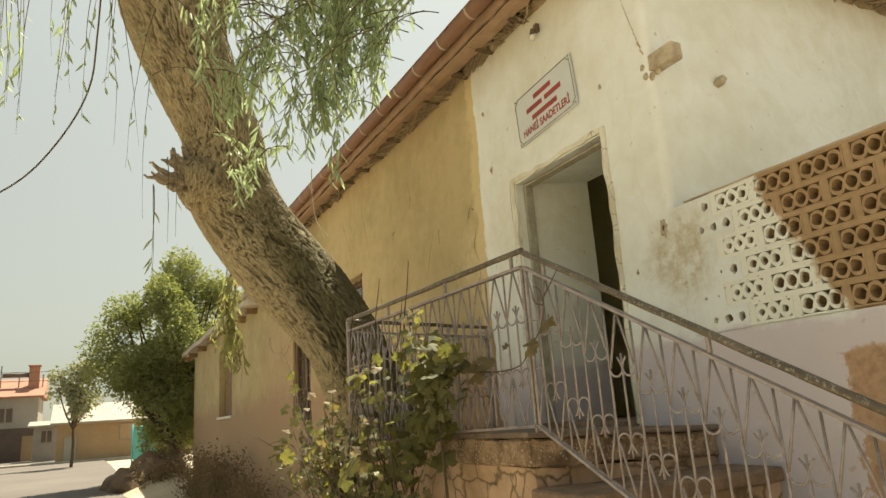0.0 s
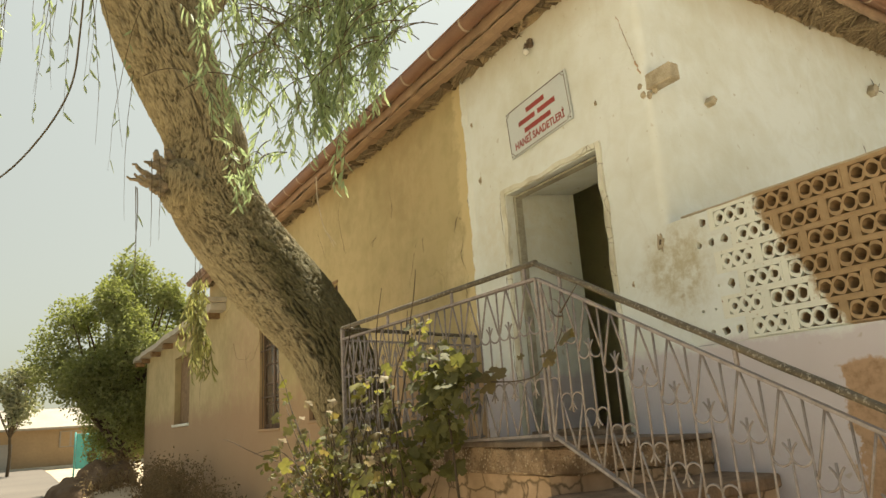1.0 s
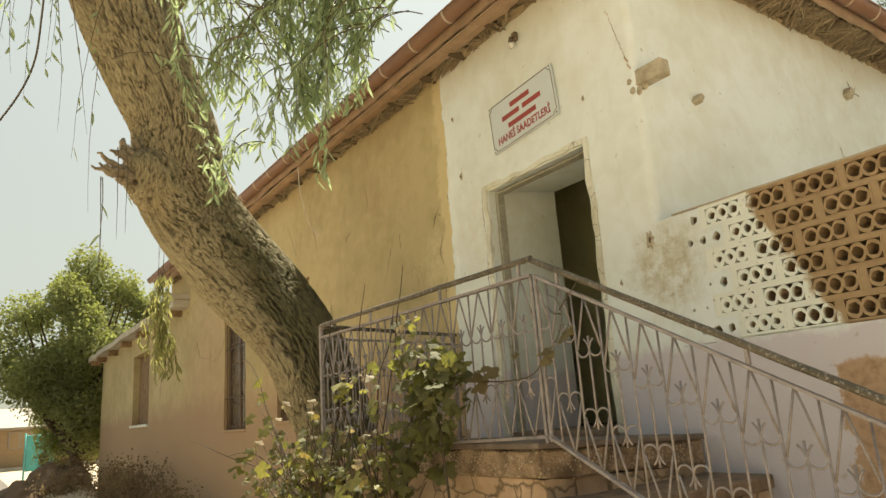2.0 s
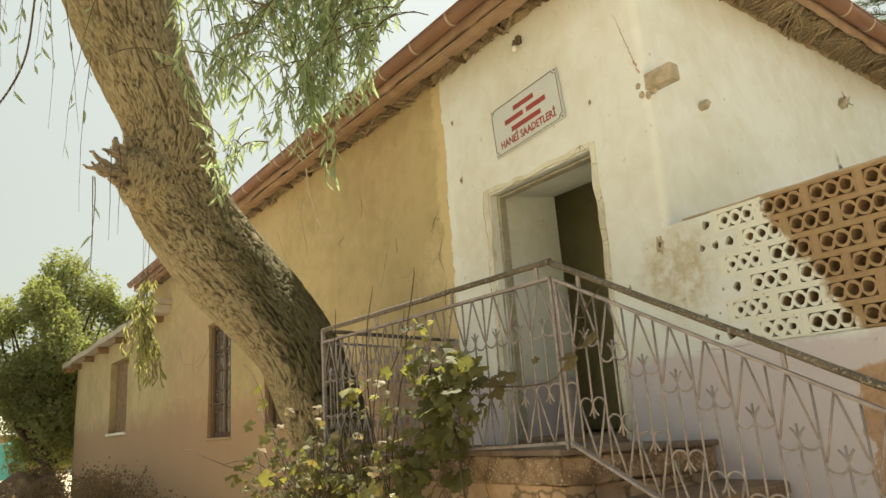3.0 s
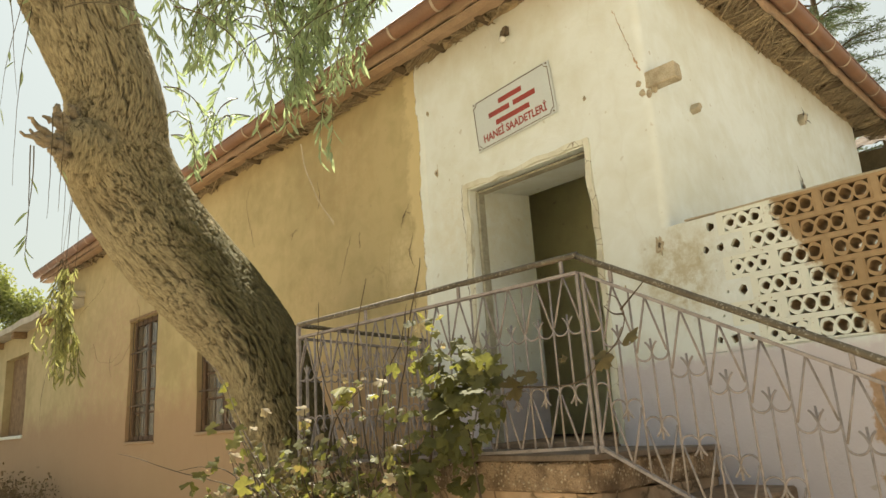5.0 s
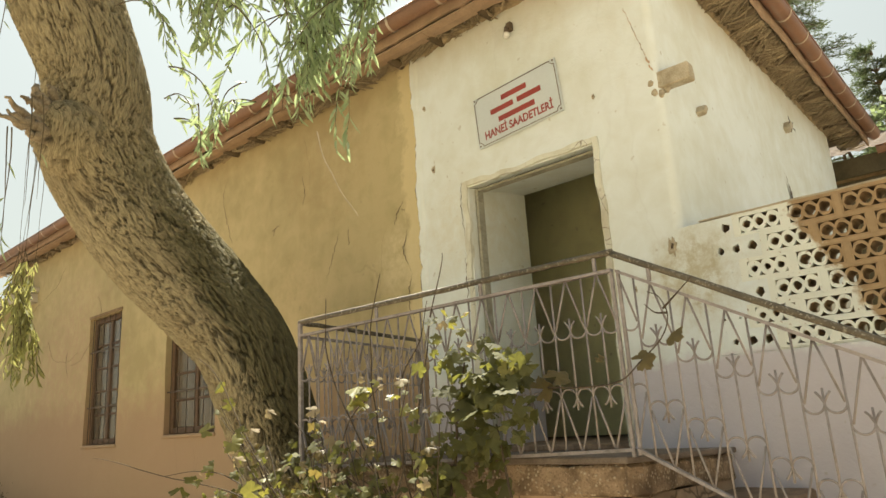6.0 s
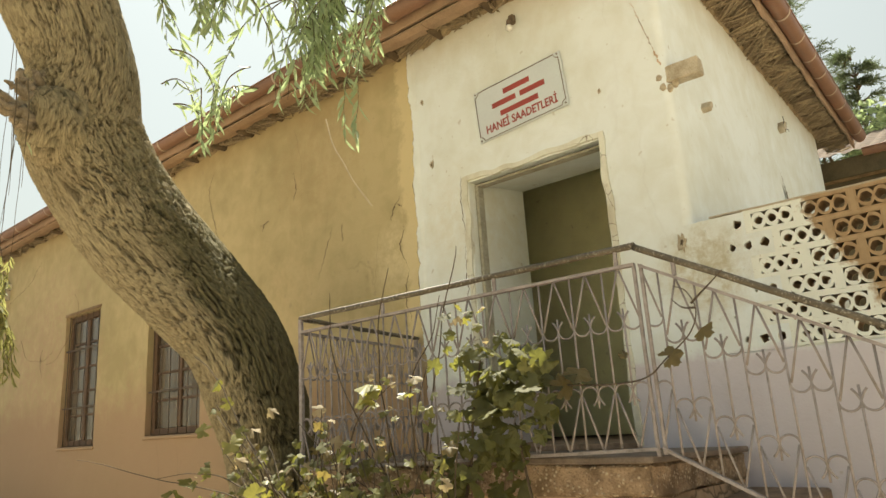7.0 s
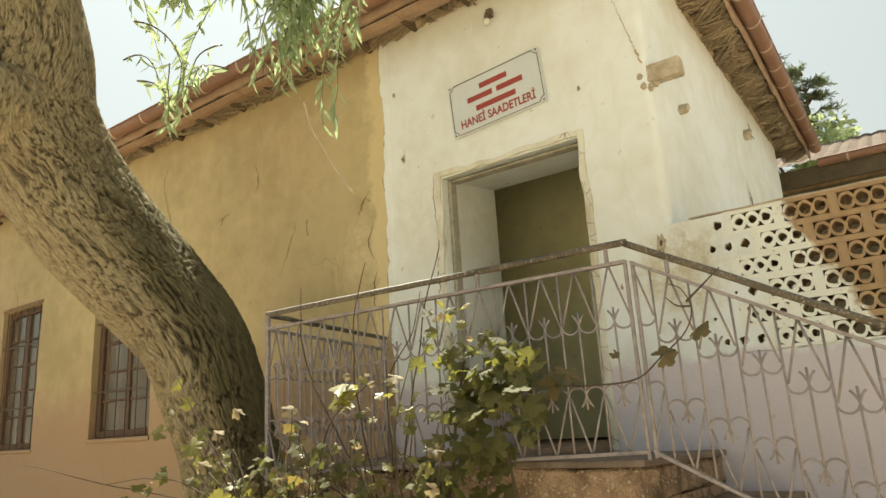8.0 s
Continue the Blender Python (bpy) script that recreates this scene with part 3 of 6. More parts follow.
for pts in ([(8.15, 4.66), (8.23, 4.48), (8.19, 4.28), (8.08, 3.98), (8.02, 3.86)], [(9.04, 4.48), (8.84, 4.2), (8.7, 3.97)], [(7.12, 3.89), (7.19, 3.86), (7.29, 3.84)], [(7.20, 3.87), (7.25, 3.78)],
            [(6.19, 3.58), (6.29, 3.37), (6.40, 3.14)], [(6.07, 3.60), (6.05, 3.42)], [(5.33, 3.67), (5.43, 3.54), (5.46, 3.48)], [(5.31, 3.40), (5.36, 3.24), (5.28, 3.04)],
            [(5.31, 3.56), (5.38, 3.60), (5.44, 3.56)], [(5.28, 3.02), (5.33, 2.8), (5.27, 2.6)], [(7.7, 3.2), (7.66, 3.05), (7.72, 2.9)], [(6.75, 4.3), (6.7, 4.12), (6.74, 3.98)],
            [(12.9, 4.6), (13.3, 4.3), (14.1, 4.1), (14.5, 3.95)], [(12.6, 3.2), (12.65, 3.0), (12.55, 2.8)]):
    crack_line(pts, 0.0058 if pts[0][0] < 9.5 else 0.010, 0)
# broken edge of the plaster round the doorway
for pts, wide in (([(4.692, 3.66), (4.700, 3.42), (4.690, 3.18)], 0.0045), ([(4.694, 3.10), (4.702, 2.85), (4.692, 2.6)], 0.005), ([(4.692, 2.5), (4.698, 2.2), (4.690, 1.8)], 0.004)):
    crack_line(pts, wide, 0)
crack_line([(5.68, 3.86), (5.70, 3.80), (5.72, 3.72)], 0.007, 1)
crack_line([(5.73, 3.76), (5.75, 3.68), (5.78, 3.58), (5.80, 3.50)], 0.036, 1)
crack_line([(15.75, 3.75), (16.0, 3.35), (16.35, 2.85), (16.4, 2.5), (16.35, 2.2)], 0.016, 0)
tagged(part("plaster_crack", bm, M_HOLE), "fine dark cracks in the old plaster", "crack", kind="structure")
NICHE = (17.75, 19.65, 2.06, 3.78)
wall_along("wall_annex", [(3.02, 15.6), (3.02, 24.6), (7.5, 24.6)], 0.0, 4.25, 0.5, M_OCHRE,
           [(NICHE[0] - 15.6, NICHE[1] - 15.6, NICHE[2], NICHE[3])], step=0.3, rough=0.018,
           label="ochre mud-plastered wall of the low annex")
tagged(wall_along("wall_terrace", [(2.9985, -3.2), (2.9985, 3.07)], 0.0, 2.875, 0.13, M_WHITE,
                  [(-1, 2.945 + 3.2, 2.085, 3.5)], step=0.1, rough=0.008,
                  label="white terrace wall with fallen plaster below the pierced blocks"))
plain_structure("wall_wing", (9.5, -10, 0), (9.9, 9, 4.85), M_WING, "dark boarded wall of the rear wing", "wall")
plain_structure("wall_back", (8.3, 3.5, 0), (8.6, 15.6, 4.9), M_ROOM, "rear wall of the house", "wall")
# added unseen partition; keeps the room behind the windows dark
plain_structure("wall_room_north", (3.80, 7.3, 1.4), (8.3, 7.5, 4.7), M_ROOM, "unseen partition wall added to keep the window room dark", "wall")
# added wall close behind the doorway, catches daylight to brighten the opening
plain_structure("wall_room_back", (4.85, 3.6, 1.6), (5.0, 7.3, 4.58), M_ROOM, "olive plastered wall added behind the doorway to catch its light", "wall")
# unseen slab added behind the screen; bounces sun onto the side wall
plain_structure("terrace_floor", (3.14, -3.2, 1.45), (9.5, 2.98, 1.6), M_CONCRETE, "unseen pale concrete slab added behind the pierced wall to bounce light", "floor")
plain_structure("wall_end", (3.56, 15.0, 0), (8.3, 15.5, 4.98), M_OCHRE, "end wall of the house above the annex", "wall")
plain_structure("floor", (3.79, 3.52, 1.46), (8.3, 15.0, 1.585), M_STEP, "worn floor of the dim rooms", "floor")
plain_structure("ceiling", (3.79, 3.52, 4.6), (8.3, 15.0, 4.7), M_ROOM, "plastered ceiling of the dim rooms", "ceiling")

# door opening: timber lining, set back in the thick wall
door = tagged(thing("door_1", (3.05, 4.11, FLOOR_Z), "open doorway with a worn grey-brown timber lining", "door"), kind="structure")
for nm, lo, hi in (("jamb", (0.02, DOOR_Y1 - 0.034 - 4.11, 0), (0.10, DOOR_Y1 - 4.11 - 0.002, DOOR_TOP - FLOOR_Z - 0.002)),
                   ("jamb", (0.02, DOOR_Y0 - 4.11 + 0.002, 0), (0.10, DOOR_Y0 + 0.018 - 4.11, DOOR_TOP - FLOOR_Z - 0.002)),
                   ("head", (0.02, DOOR_Y0 + 0.020 - 4.11, DOOR_TOP - FLOOR_Z - 0.022), (0.10, DOOR_Y1 - 0.036 - 4.11, DOOR_TOP - FLOOR_Z - 0.003)),
                   ("threshold", (-0.02, DOOR_Y0 + 0.003 - 4.11, -0.025), (0.64, DOOR_Y1 - 0.003 - 4.11, 0.012))):
    bm = bmesh.new()
    box(bm, lo, hi, 0.006)
    part(nm, bm, M_DOORWOOD if nm != "threshold" else M_STEP, door)
# raised plaster band round the opening
for nm, lo, hi in (("plaster_band", (-0.066, DOOR_Y1 - 4.11 + 0.004, 0.0), (-0.03, DOOR_Y1 - 4.11 + 0.052, DOOR_TOP - FLOOR_Z + 0.045)),
                   ("plaster_band", (-0.066, DOOR_Y0 - 4.11 - 0.045, 0.0), (-0.03, DOOR_Y0 - 4.11 - 0.004, DOOR_TOP - FLOOR_Z + 0.045)),
                   ("plaster_band", (-0.068, DOOR_Y0 - 4.11 - 0.002, DOOR_TOP - FLOOR_Z + 0.004), (-0.03, DOOR_Y1 - 4.11 + 0.002, DOOR_TOP - FLOOR_Z + 0.042))):
    bm = bmesh.new()
    box(bm, lo, hi)
    bmesh.ops.subdivide_edges(bm, edges=[e for e in bm.edges if e.calc_length() > 0.5], cuts=34)
    for v in bm.verts:
        v.co += Vector((0.6 * fnoise(v.co, 6), fnoise(v.co + Vector((5, 0, 0)), 7), fnoise(v.co + Vector((0, 9, 0)), 7))) * 0.019
    part(nm, bm, M_BAND, door, "cracked whitewashed plaster band")


def window(index, y0, y1, z0, z1):
    cy, w, h = (y0 + y1) / 2, y1 - y0, z1 - z0
    top = tagged(thing(f"window_{index}", (3.0, cy, z0), "tall brown wooden casement window behind iron bars", "window"), kind="structure")
    for a, b, c, d in ((-w / 2 + 0.003, -w / 2 + 0.07, 0.003, h - 0.003), (w / 2 - 0.07, w / 2 - 0.003, 0.003, h - 0.003),
                       (-w / 2 + 0.072, w / 2 - 0.072, 0.003, 0.075), (-w / 2 + 0.072, w / 2 - 0.072, h - 0.075, h - 0.003)):
        bm = bmesh.new()
        box(bm, (0.07, a, c), (0.15, b, d), 0.006)
        part("window_frame", bm, M_FRAMEWOOD, top)
    # two leaves of five panes, with slim glazing bars
    bm = bmesh.new()
    box(bm, (0.085, -0.04, 0.078), (0.14, 0.04, h - 0.078), 0.005)
    part("meeting_stile", bm, M_FRAMEWOOD, top)
    rows = [0.079 + (h - 0.158) * k / 5 for k in range(6)]
    for a, b in ((-w / 2 + 0.074, -0.043), (0.043, w / 2 - 0.074)):
        for k in range(5):
            if k:
                bm = bmesh.new()
                box(bm, (0.09, a, rows[k] - 0.014), (0.13, b, rows[k] + 0.014), 0.004)
                part("glazing_bar", bm, M_FRAMEWOOD, top)
            bm = bmesh.new()
            box(bm, (0.105, a, rows[k] + (0.015 if k else 0)), (0.110, b, rows[k + 1] - (0.015 if k < 4 else 0)))
            pane = part("pane", bm, M_GLASS, top)
            pane.visible_shadow = False
    part("grille_rail", (lambda q: (box(q, (0.015, -w / 2 + 0.01, h * 0.28), (0.025, w / 2 - 0.01, h * 0.28 + 0.018)), q)[1])(bmesh.new()), M_BARS, top)
    part("grille_rail", (lambda q: (box(q, (0.015, -w / 2 + 0.01, h * 0.72), (0.025, w / 2 - 0.01, h * 0.72 + 0.018)), q)[1])(bmesh.new()), M_BARS, top)
    n = 6
    for k in range(n):
        yb = -w / 2 + w * (k + 0.5) / n
        bm = bmesh.new()
        tube(bm, [(0.02, yb, 0.01), (0.02, yb, h - 0.01)], 0.0055, 6)
        part("grille_bar", bm, M_BARS, top)
    bm = bmesh.new()
    box(bm, (-0.028, -w / 2 - 0.02, -0.045), (0.068, w / 2 + 0.02, -0.002), 0.012)
    part("window_sill", bm, M_OCHRE, top)
    bm = bmesh.new()
    box(bm, (-0.016, -w / 2 - 0.015, h + 0.002), (0.06, w / 2 + 0.015, h + 0.045), 0.008)
    part("lintel", bm, M_WOOD, top)
    return top


for i, w in enumerate(WINDOWS):
    window(i + 1, *w)
niche = tagged(thing("window_3", (3.02, (NICHE[0] + NICHE[1]) / 2, NICHE[2]), "blocked-up window niche with a pale sill", "window"), kind="structure")
bm = bmesh.new()
hw, hh = (NICHE[1] - NICHE[0]) / 2, NICHE[3] - NICHE[2]
box(bm, (0.16, -hw + 0.003, 0.003), (0.22, hw - 0.003, hh - 0.003))
part("infill_board", bm, M_WOOD, niche, "weathered brown infill board")
bm = bmesh.new()
box(bm, (-0.05, -hw - 0.05, -0.07), (0.15, hw + 0.05, -0.003), 0.012)
part("window_sill", bm, M_REVEAL, niche, "pale plastered sill")


# ---------------------------------------------------------------- roofs, eaves and gutters
def tiled_slope(name, a, b, c, d, label):
    """Waved clay tiles between the eave a-b and the upper line d-c."""
    a, b, c, d = (Vector(p) for p in (a, b, c, d))
    nu, nv = max(8, round((b - a).length / 0.06)), max(6, round((d - a).length / 0.12))
    up = (b - a).cross(d - a).normalized()
    up = up if up.z > 0 else -up
    pts, faces = [], []
    for j in range(nv + 1):
        for i in range(nu + 1):
            u, v = i / nu, j / nv
            p = (a * (1 - u) + b * u) * (1 - v) + (d * (1 - u) + c * u) * v
            along = (p - a).dot((b - a).normalized())
            rise = (v * (d - a).length / 0.36) % 1.0
            p = p + up * (0.035 * abs(math.sin(math.pi * along / 0.21)) + 0.02 * (1 - rise) + 0.012 * fnoise(p, 2.5))
            pts.append(p)
    for j in range(nv):
        for i in range(nu):
            k = j * (nu + 1) + i
            faces.append((k, k + 1, k + nu + 2, k + nu + 1))
    me = bpy.data.meshes.new(name)
    me.from_pydata([tuple(p) for p in pts], [], faces)
    me.materials.append(M_TILE)
    return tagged(new(name, me), label, "roof", kind="structure")


EAVE = 5.06
RIDGE = (5.7, 6.65)
tiled_slope("roof_west", (2.60, 2.60, EAVE), (2.60, 15.9, EAVE), (RIDGE[0], 15.9, RIDGE[1]), (RIDGE[0], 5.6, RIDGE[1]), "weathered clay tile roof slope above the front eave")
tiled_slope("roof_south", (2.60, 2.60, EAVE), (8.95, 2.60, EAVE), (RIDGE[0], 5.6, RIDGE[1]), (RIDGE[0], 5.6, RIDGE[1]), "weathered clay tile hip of the house roof")
tiled_slope("roof_east", (8.95, 2.60, EAVE), (8.95, 15.9, EAVE), (RIDGE[0], 15.9, RIDGE[1]), (RIDGE[0], 5.6, RIDGE[1]), "rear clay tile roof slope")
tiled_slope("roof_wing", (9.0, -10.0, 4.865), (9.0, 3.6, 4.865), (12.4, 3.6, 6.165), (12.4, -10.0, 6.165), "clay tile roof of the rear wing")
plain_structure("fascia_wing", (9.06, -10, 4.60), (9.12, 3.6, 4.85), M_WING, "dark brown fascia of the rear wing", "trim")
plain_structure("soffit_wing", (9.12, -10, 4.66), (9.52, 3.6, 4.70), M_WOOD, "dark boarded soffit of the rear wing", "trim")


def gutter(a, b, out, label):
    """A half-round gutter from a to b with straps; out is the way from the wall."""
    a, b, out = Vector(a), Vector(b), Vector(out)
    run = b - a
    top = thing("gutter", a, label, "gutter", "eave gutters")
    bm = bmesh.new()
    r, n = 0.072, 12
    nseg = max(2, round(run.length / 0.5))
    rows = []
    for i in range(nseg + 1):
        c = run * (i / nseg) + Vector((0, 0, 0.006 * fnoise(a + run * (i / nseg), 0.8)))
        row = []
        for rr in (r, r - 0.006):
            pts = [c + out * (math.cos(t) * rr) + Vector((0, 0, -math.sin(t) * rr * 1.15)) for t in (math.pi * k / n for k in range(n + 1))]
            row.append([bm.verts.new(p) for p in pts])
        rows.append(row)
    for p, q in zip(rows, rows[1:]):
        for s in (0, 1):
            for k in range(n):
                f = bm.faces.new((p[s][k], p[s][k + 1], q[s][k + 1], q[s][k]))
                f.smooth = True
        for k in (0, n):
            bm.faces.new((p[0][k], p[1][k], q[1][k], q[0][k]))
    bmesh.ops.recalc_face_normals(bm, faces=bm.faces[:])
    part("trough", bm, M_GUTTER, top)
    bm = bmesh.new()
    tube(bm, [out * r + Vector((0, 0, 0.004)), run + out * r + Vector((0, 0, 0.004))], 0.009, 8)
    part("rolled_lip", bm, M_GUTTER, top)
    along = run.normalized()
    bm = bmesh.new()
    strap = [out * (math.cos(t) * (r + 0.003)) + Vector((0, 0, -math.sin(t) * (r + 0.003) * 1.15)) for t in (math.pi * k / 10 for k in range(11))]
    lo = [bm.verts.new(p - along * 0.012) for p in strap]
    hi = [bm.verts.new(p + along * 0.012) for p in strap]
    lo2 = [bm.verts.new(p * 1.05 - along * 0.012) for p in strap]
    hi2 = [bm.verts.new(p * 1.05 + along * 0.012) for p in strap]
    for k in range(10):
        bm.faces.new((lo2[k], lo2[k + 1], hi2[k + 1], hi2[k]))
        bm.faces.new((lo[k], hi[k], hi[k + 1], lo[k + 1]))
        bm.faces.new((lo[k], lo[k + 1], lo2[k + 1], lo2[k]))
        bm.faces.new((hi[k], hi2[k], hi2[k + 1], hi[k + 1]))
    first = part("strap", bm, M_STRAP, top, "pale metal gutter strap")
    rnd = random.Random(3)
    d = 0.35
    first.matrix_basis = Matrix.Translation(along * d)
    while d < run.length - 0.5:
        d += 0.52 + rnd.uniform(-0.05, 0.05)
        again("strap", first.data, Matrix.Translation(along * d), top)
    return top


gutter((2.615, 2.60, 5.075), (2.615, 15.9, 5.075), (-1, 0, 0), "brown metal half-round gutter along the front eave")
gutter((2.60, 2.615, 5.075), (8.98, 2.615, 5.075), (0, -1, 0), "brown metal half-round gutter along the side eave")
gutter((8.99, 2.62, 4.885), (8.99, -10.0, 4.885), (-1, 0, 0), "brown metal half-round gutter of the rear wing")


def fascia(name, a, b, out):
    """A warped board with a wavy lower edge."""
    a, b, out = Vector(a), Vector(b), Vector(out)
    bm = bmesh.new()
    n = round((b - a).length / 0.05)
    rows = []
    for i in range(n + 1):
        p = a + (b - a) * (i / n)
        low = -0.085 + 0.018 * fnoise(p, 4.0) + 0.014 * fnoise(p, 11.0)
        bend = out * (0.012 * fnoise(p + Vector((7, 7, 0)), 2.0))
        rows.append([bm.verts.new(p + bend + out * o + Vector((0, 0, h))) for o, h in ((0, 0.045), (0.022, 0.045), (0.022, low), (0, low))])
    for p, q in zip(rows, rows[1:]):
        for k in range(4):
            bm.faces.new((p[k], p[(k + 1) % 4], q[(k + 1) % 4], q[k]))
    bm.faces.new(rows[0])
    bm.faces.new(list(reversed(rows[-1])))
    bmesh.ops.recalc_face_normals(bm, faces=bm.faces[:])
    return tagged(part(name, bm, M_FASCIA), "warped orange-brown fascia board under the gutter", "trim", kind="structure")


fascia("trim_front", (2.705, 2.70, 5.02), (2.705, 15.9, 5.02), (-1, 0, 0))
fascia("trim_side", (2.72, 2.705, 5.02), (8.95, 2.705, 5.02), (0, -1, 0))


# wide warped soffit boards under the front eave
rnd = random.Random(41)
y = 2.73
while y < 15.8:
    length = min(rnd.uniform(1.7, 2.6), 15.86 - y)
    bm = bmesh.new()
    n = max(4, round(length / 0.05))
    rows = []
    for i in range(n + 1):
        p = Vector((0, y + 0.003 + (length - 0.006) * i / n, 0))
        inner = 2.865 + 0.035 * fnoise(p, 2.3) + 0.020 * fnoise(p, 9.0)
        sag = 0.012 * fnoise(p + Vector((3, 0, 0)), 1.7)
        rows.append([bm.verts.new((a, p.y, b + sag)) for a, b in ((2.712, 4.913), (2.78, 4.905 + 0.008 * fnoise(p, 6)), (inner, 4.922), (inner, 4.938), (2.712, 4.93))])
    for p, q in zip(rows, rows[1:]):
        for k in range(5):
            bm.faces.new((p[k], p[(k + 1) % 5], q[(k + 1) % 5], q[k]))
    bm.faces.new(rows[0])
    bm.faces.new(list(reversed(rows[-1])))
    bmesh.ops.recalc_face_normals(bm, faces=bm.faces[:])
    tagged(part("soffit_board", bm, M_FASCIA), "warped weathered board under the front eave", "trim", kind="structure")
    y += length


def reeds(name, bundles, place, label, seed):
    """Rough brushwood and reed bundles that carry the tiles over the wall."""
    rnd = random.Random(seed)
    bm = bmesh.new()
    for _ in range(bundles):
        heart, skew, sag = rnd.random(), rnd.gauss(0, 0.17), rnd.uniform(0.0, 0.075)
        for _ in range(rnd.randrange(9, 22)):
            p, q = place(rnd, heart, skew, sag)
            mid = (p + q) / 2 + Vector((rnd.uniform(-1, 1), rnd.uniform(-1, 1), rnd.uniform(-1.0, 0.3))) * 0.028
            r = rnd.choice((0.003, 0.004, 0.004, 0.005, 0.006, 0.010))
            tube(bm, [p, mid, q], [r, r * 1.05, r * 0.7], 5)
    return tagged(part(name, bm, M_REED), label, "brushwood", kind="stuff")


def front_reed(rnd, heart, skew, sag):
    y = 2.75 + heart * 13.0 + rnd.gauss(0, 0.07)
    z = 4.985 + rnd.uniform(-0.03, 0.04)
    return Vector((rnd.uniform(2.80, 2.90), y, z)), Vector((rnd.uniform(2.93, 3.02), y + skew * 2.2 + rnd.gauss(0, 0.10), z - sag * 1.2 + rnd.uniform(-0.02, 0.03)))


def side_reed(rnd, heart, skew, sag):
    x = 2.75 + heart * 6.15 + rnd.gauss(0, 0.05)
    z = 4.985 + rnd.uniform(-0.03, 0.04)
    return Vector((x, rnd.uniform(2.71, 2.76), z)), Vector((x + skew + rnd.gauss(0, 0.05), rnd.uniform(2.94, 3.01), z - sag + rnd.uniform(-0.03, 0.03)))


reeds("brushwood_front", 150, front_reed, "dark brushwood and reed layer under the front eave", 5)
reeds("brushwood_side", 165, side_reed, "dark brushwood and reed layer under the side eave", 6)
rnd = random.Random(15)
bm = bmesh.new()
for k in range(330):
    along = rnd.random()
    where = (3.1 + along * 5.0, 2.995, 4.955) if k % 2 else (2.995, 3.1 + along * 12.0, 4.965)
    r = bmesh.ops.create_icosphere(bm, subdivisions=2, radius=1.0)
    size = (rnd.uniform(0.06, 0.16), 0.022, rnd.uniform(0.025, 0.06)) if k % 2 else (rnd.uniform(0.022, 0.07), rnd.uniform(0.06, 0.20), rnd.uniform(0.025, 0.06))
    for v in r["verts"]:
        n = 1 + 0.55 * noise.noise(v.co * 1.8 + Vector((k * 3.1, 0, 0)))
        v.co = Vector([c + u * w * n for c, u, w in zip(where, v.co, size)])
tagged(part("trim_mud_bedding", bm, M_MUDBED), "crumbling mud bedding between wall top and brushwood", "trim", kind="structure")
plain_structure("eave_lining_front", (2.70, 2.70, 5.035), (3.3, 15.9, 5.06), M_LINING, "old reed mat lining below the tiles", "trim")
plain_structure("eave_lining_side", (3.305, 2.70, 5.035), (8.95, 3.3, 5.06), M_LINING, "old reed mat lining below the tiles", "trim")
rnd = random.Random(11)
rafter_mesh = None
rafters = thing("rafter_row", (2.72, 3.0, 4.93), "round timber rafter ends under the eave", "rafters")
for k in range(24):
    bm = bmesh.new() if rafter_mesh is None else None
    if rafter_mesh is None:
        tube(bm, [(0.0, 0, 0), (0.16, 0.004, 0.006), (0.34, 0, 0.01)], [0.036, 0.041, 0.04], 10)
        first = part("rafter", bm, M_LIMB, rafters)
        rafter_mesh = first.data
        first.location = (0.11, 0.2, 0)
    else:
        again("rafter", rafter_mesh, Matrix.Translation((rnd.uniform(0.09, 0.13), 0.2 + k * 0.53 + rnd.uniform(-0.05, 0.05), rnd.uniform(-0.01, 0.015))), rafters)
for k in range(10):
    again("rafter", rafter_mesh, Matrix.Translation((0.75 + k * 0.55 + rnd.uniform(-0.06, 0.06), -0.28, 0.03)) @ pose(0, 0, 0, 0, 0, 90), rafters)

# low annex roof: a thin concrete slab on beam ends
annex = tagged(thing("roof_annex", (2.7, 20.0, 4.25), "low concrete slab roof of the annex with ragged edge", "roof"), kind="structure")
bm = bmesh.new()
box(bm, (0.0, -5.4, 0.0), (5.2, 5.6, 0.13))
bmesh.ops.subdivide_edges(bm, edges=[e for e in bm.edges if e.calc_length() > 6], cuts=30)
for v in bm.verts:
    v.co += Vector((fnoise(v.co, 1.3) * 0.04, 0, fnoise(v.co + Vector((3, 0, 0)), 1.1) * 0.03))
part("slab", bm, M_CONCRETE, annex)
for yb in (-5.2, -3.9, -1.9, 0.1, 2.1, 4.0, 5.3):
    bm = bmesh.new()
    box(bm, (0.06, yb - 0.09, -0.14), (0.33, yb + 0.09, -0.004), 0.01)
    part("beam_end", bm, M_WOOD, annex)
bm = bmesh.new()
box(bm, (-0.12, -5.9, 0.10), (0.5, -5.42, 0.2), 0.012)
box(bm, (-0.02, -5.85, -0.06), (0.4, -5.46, 0.095), 0.012)
part("edge_beam", bm, M_CONCRETE, annex)

# ---------------------------------------------------------------- stairs and landing
PX = 1.74


def fall(x):
    """The old slab has sunk towards the wall."""
    return 0.036 - 0.040 * (x + 0.63)


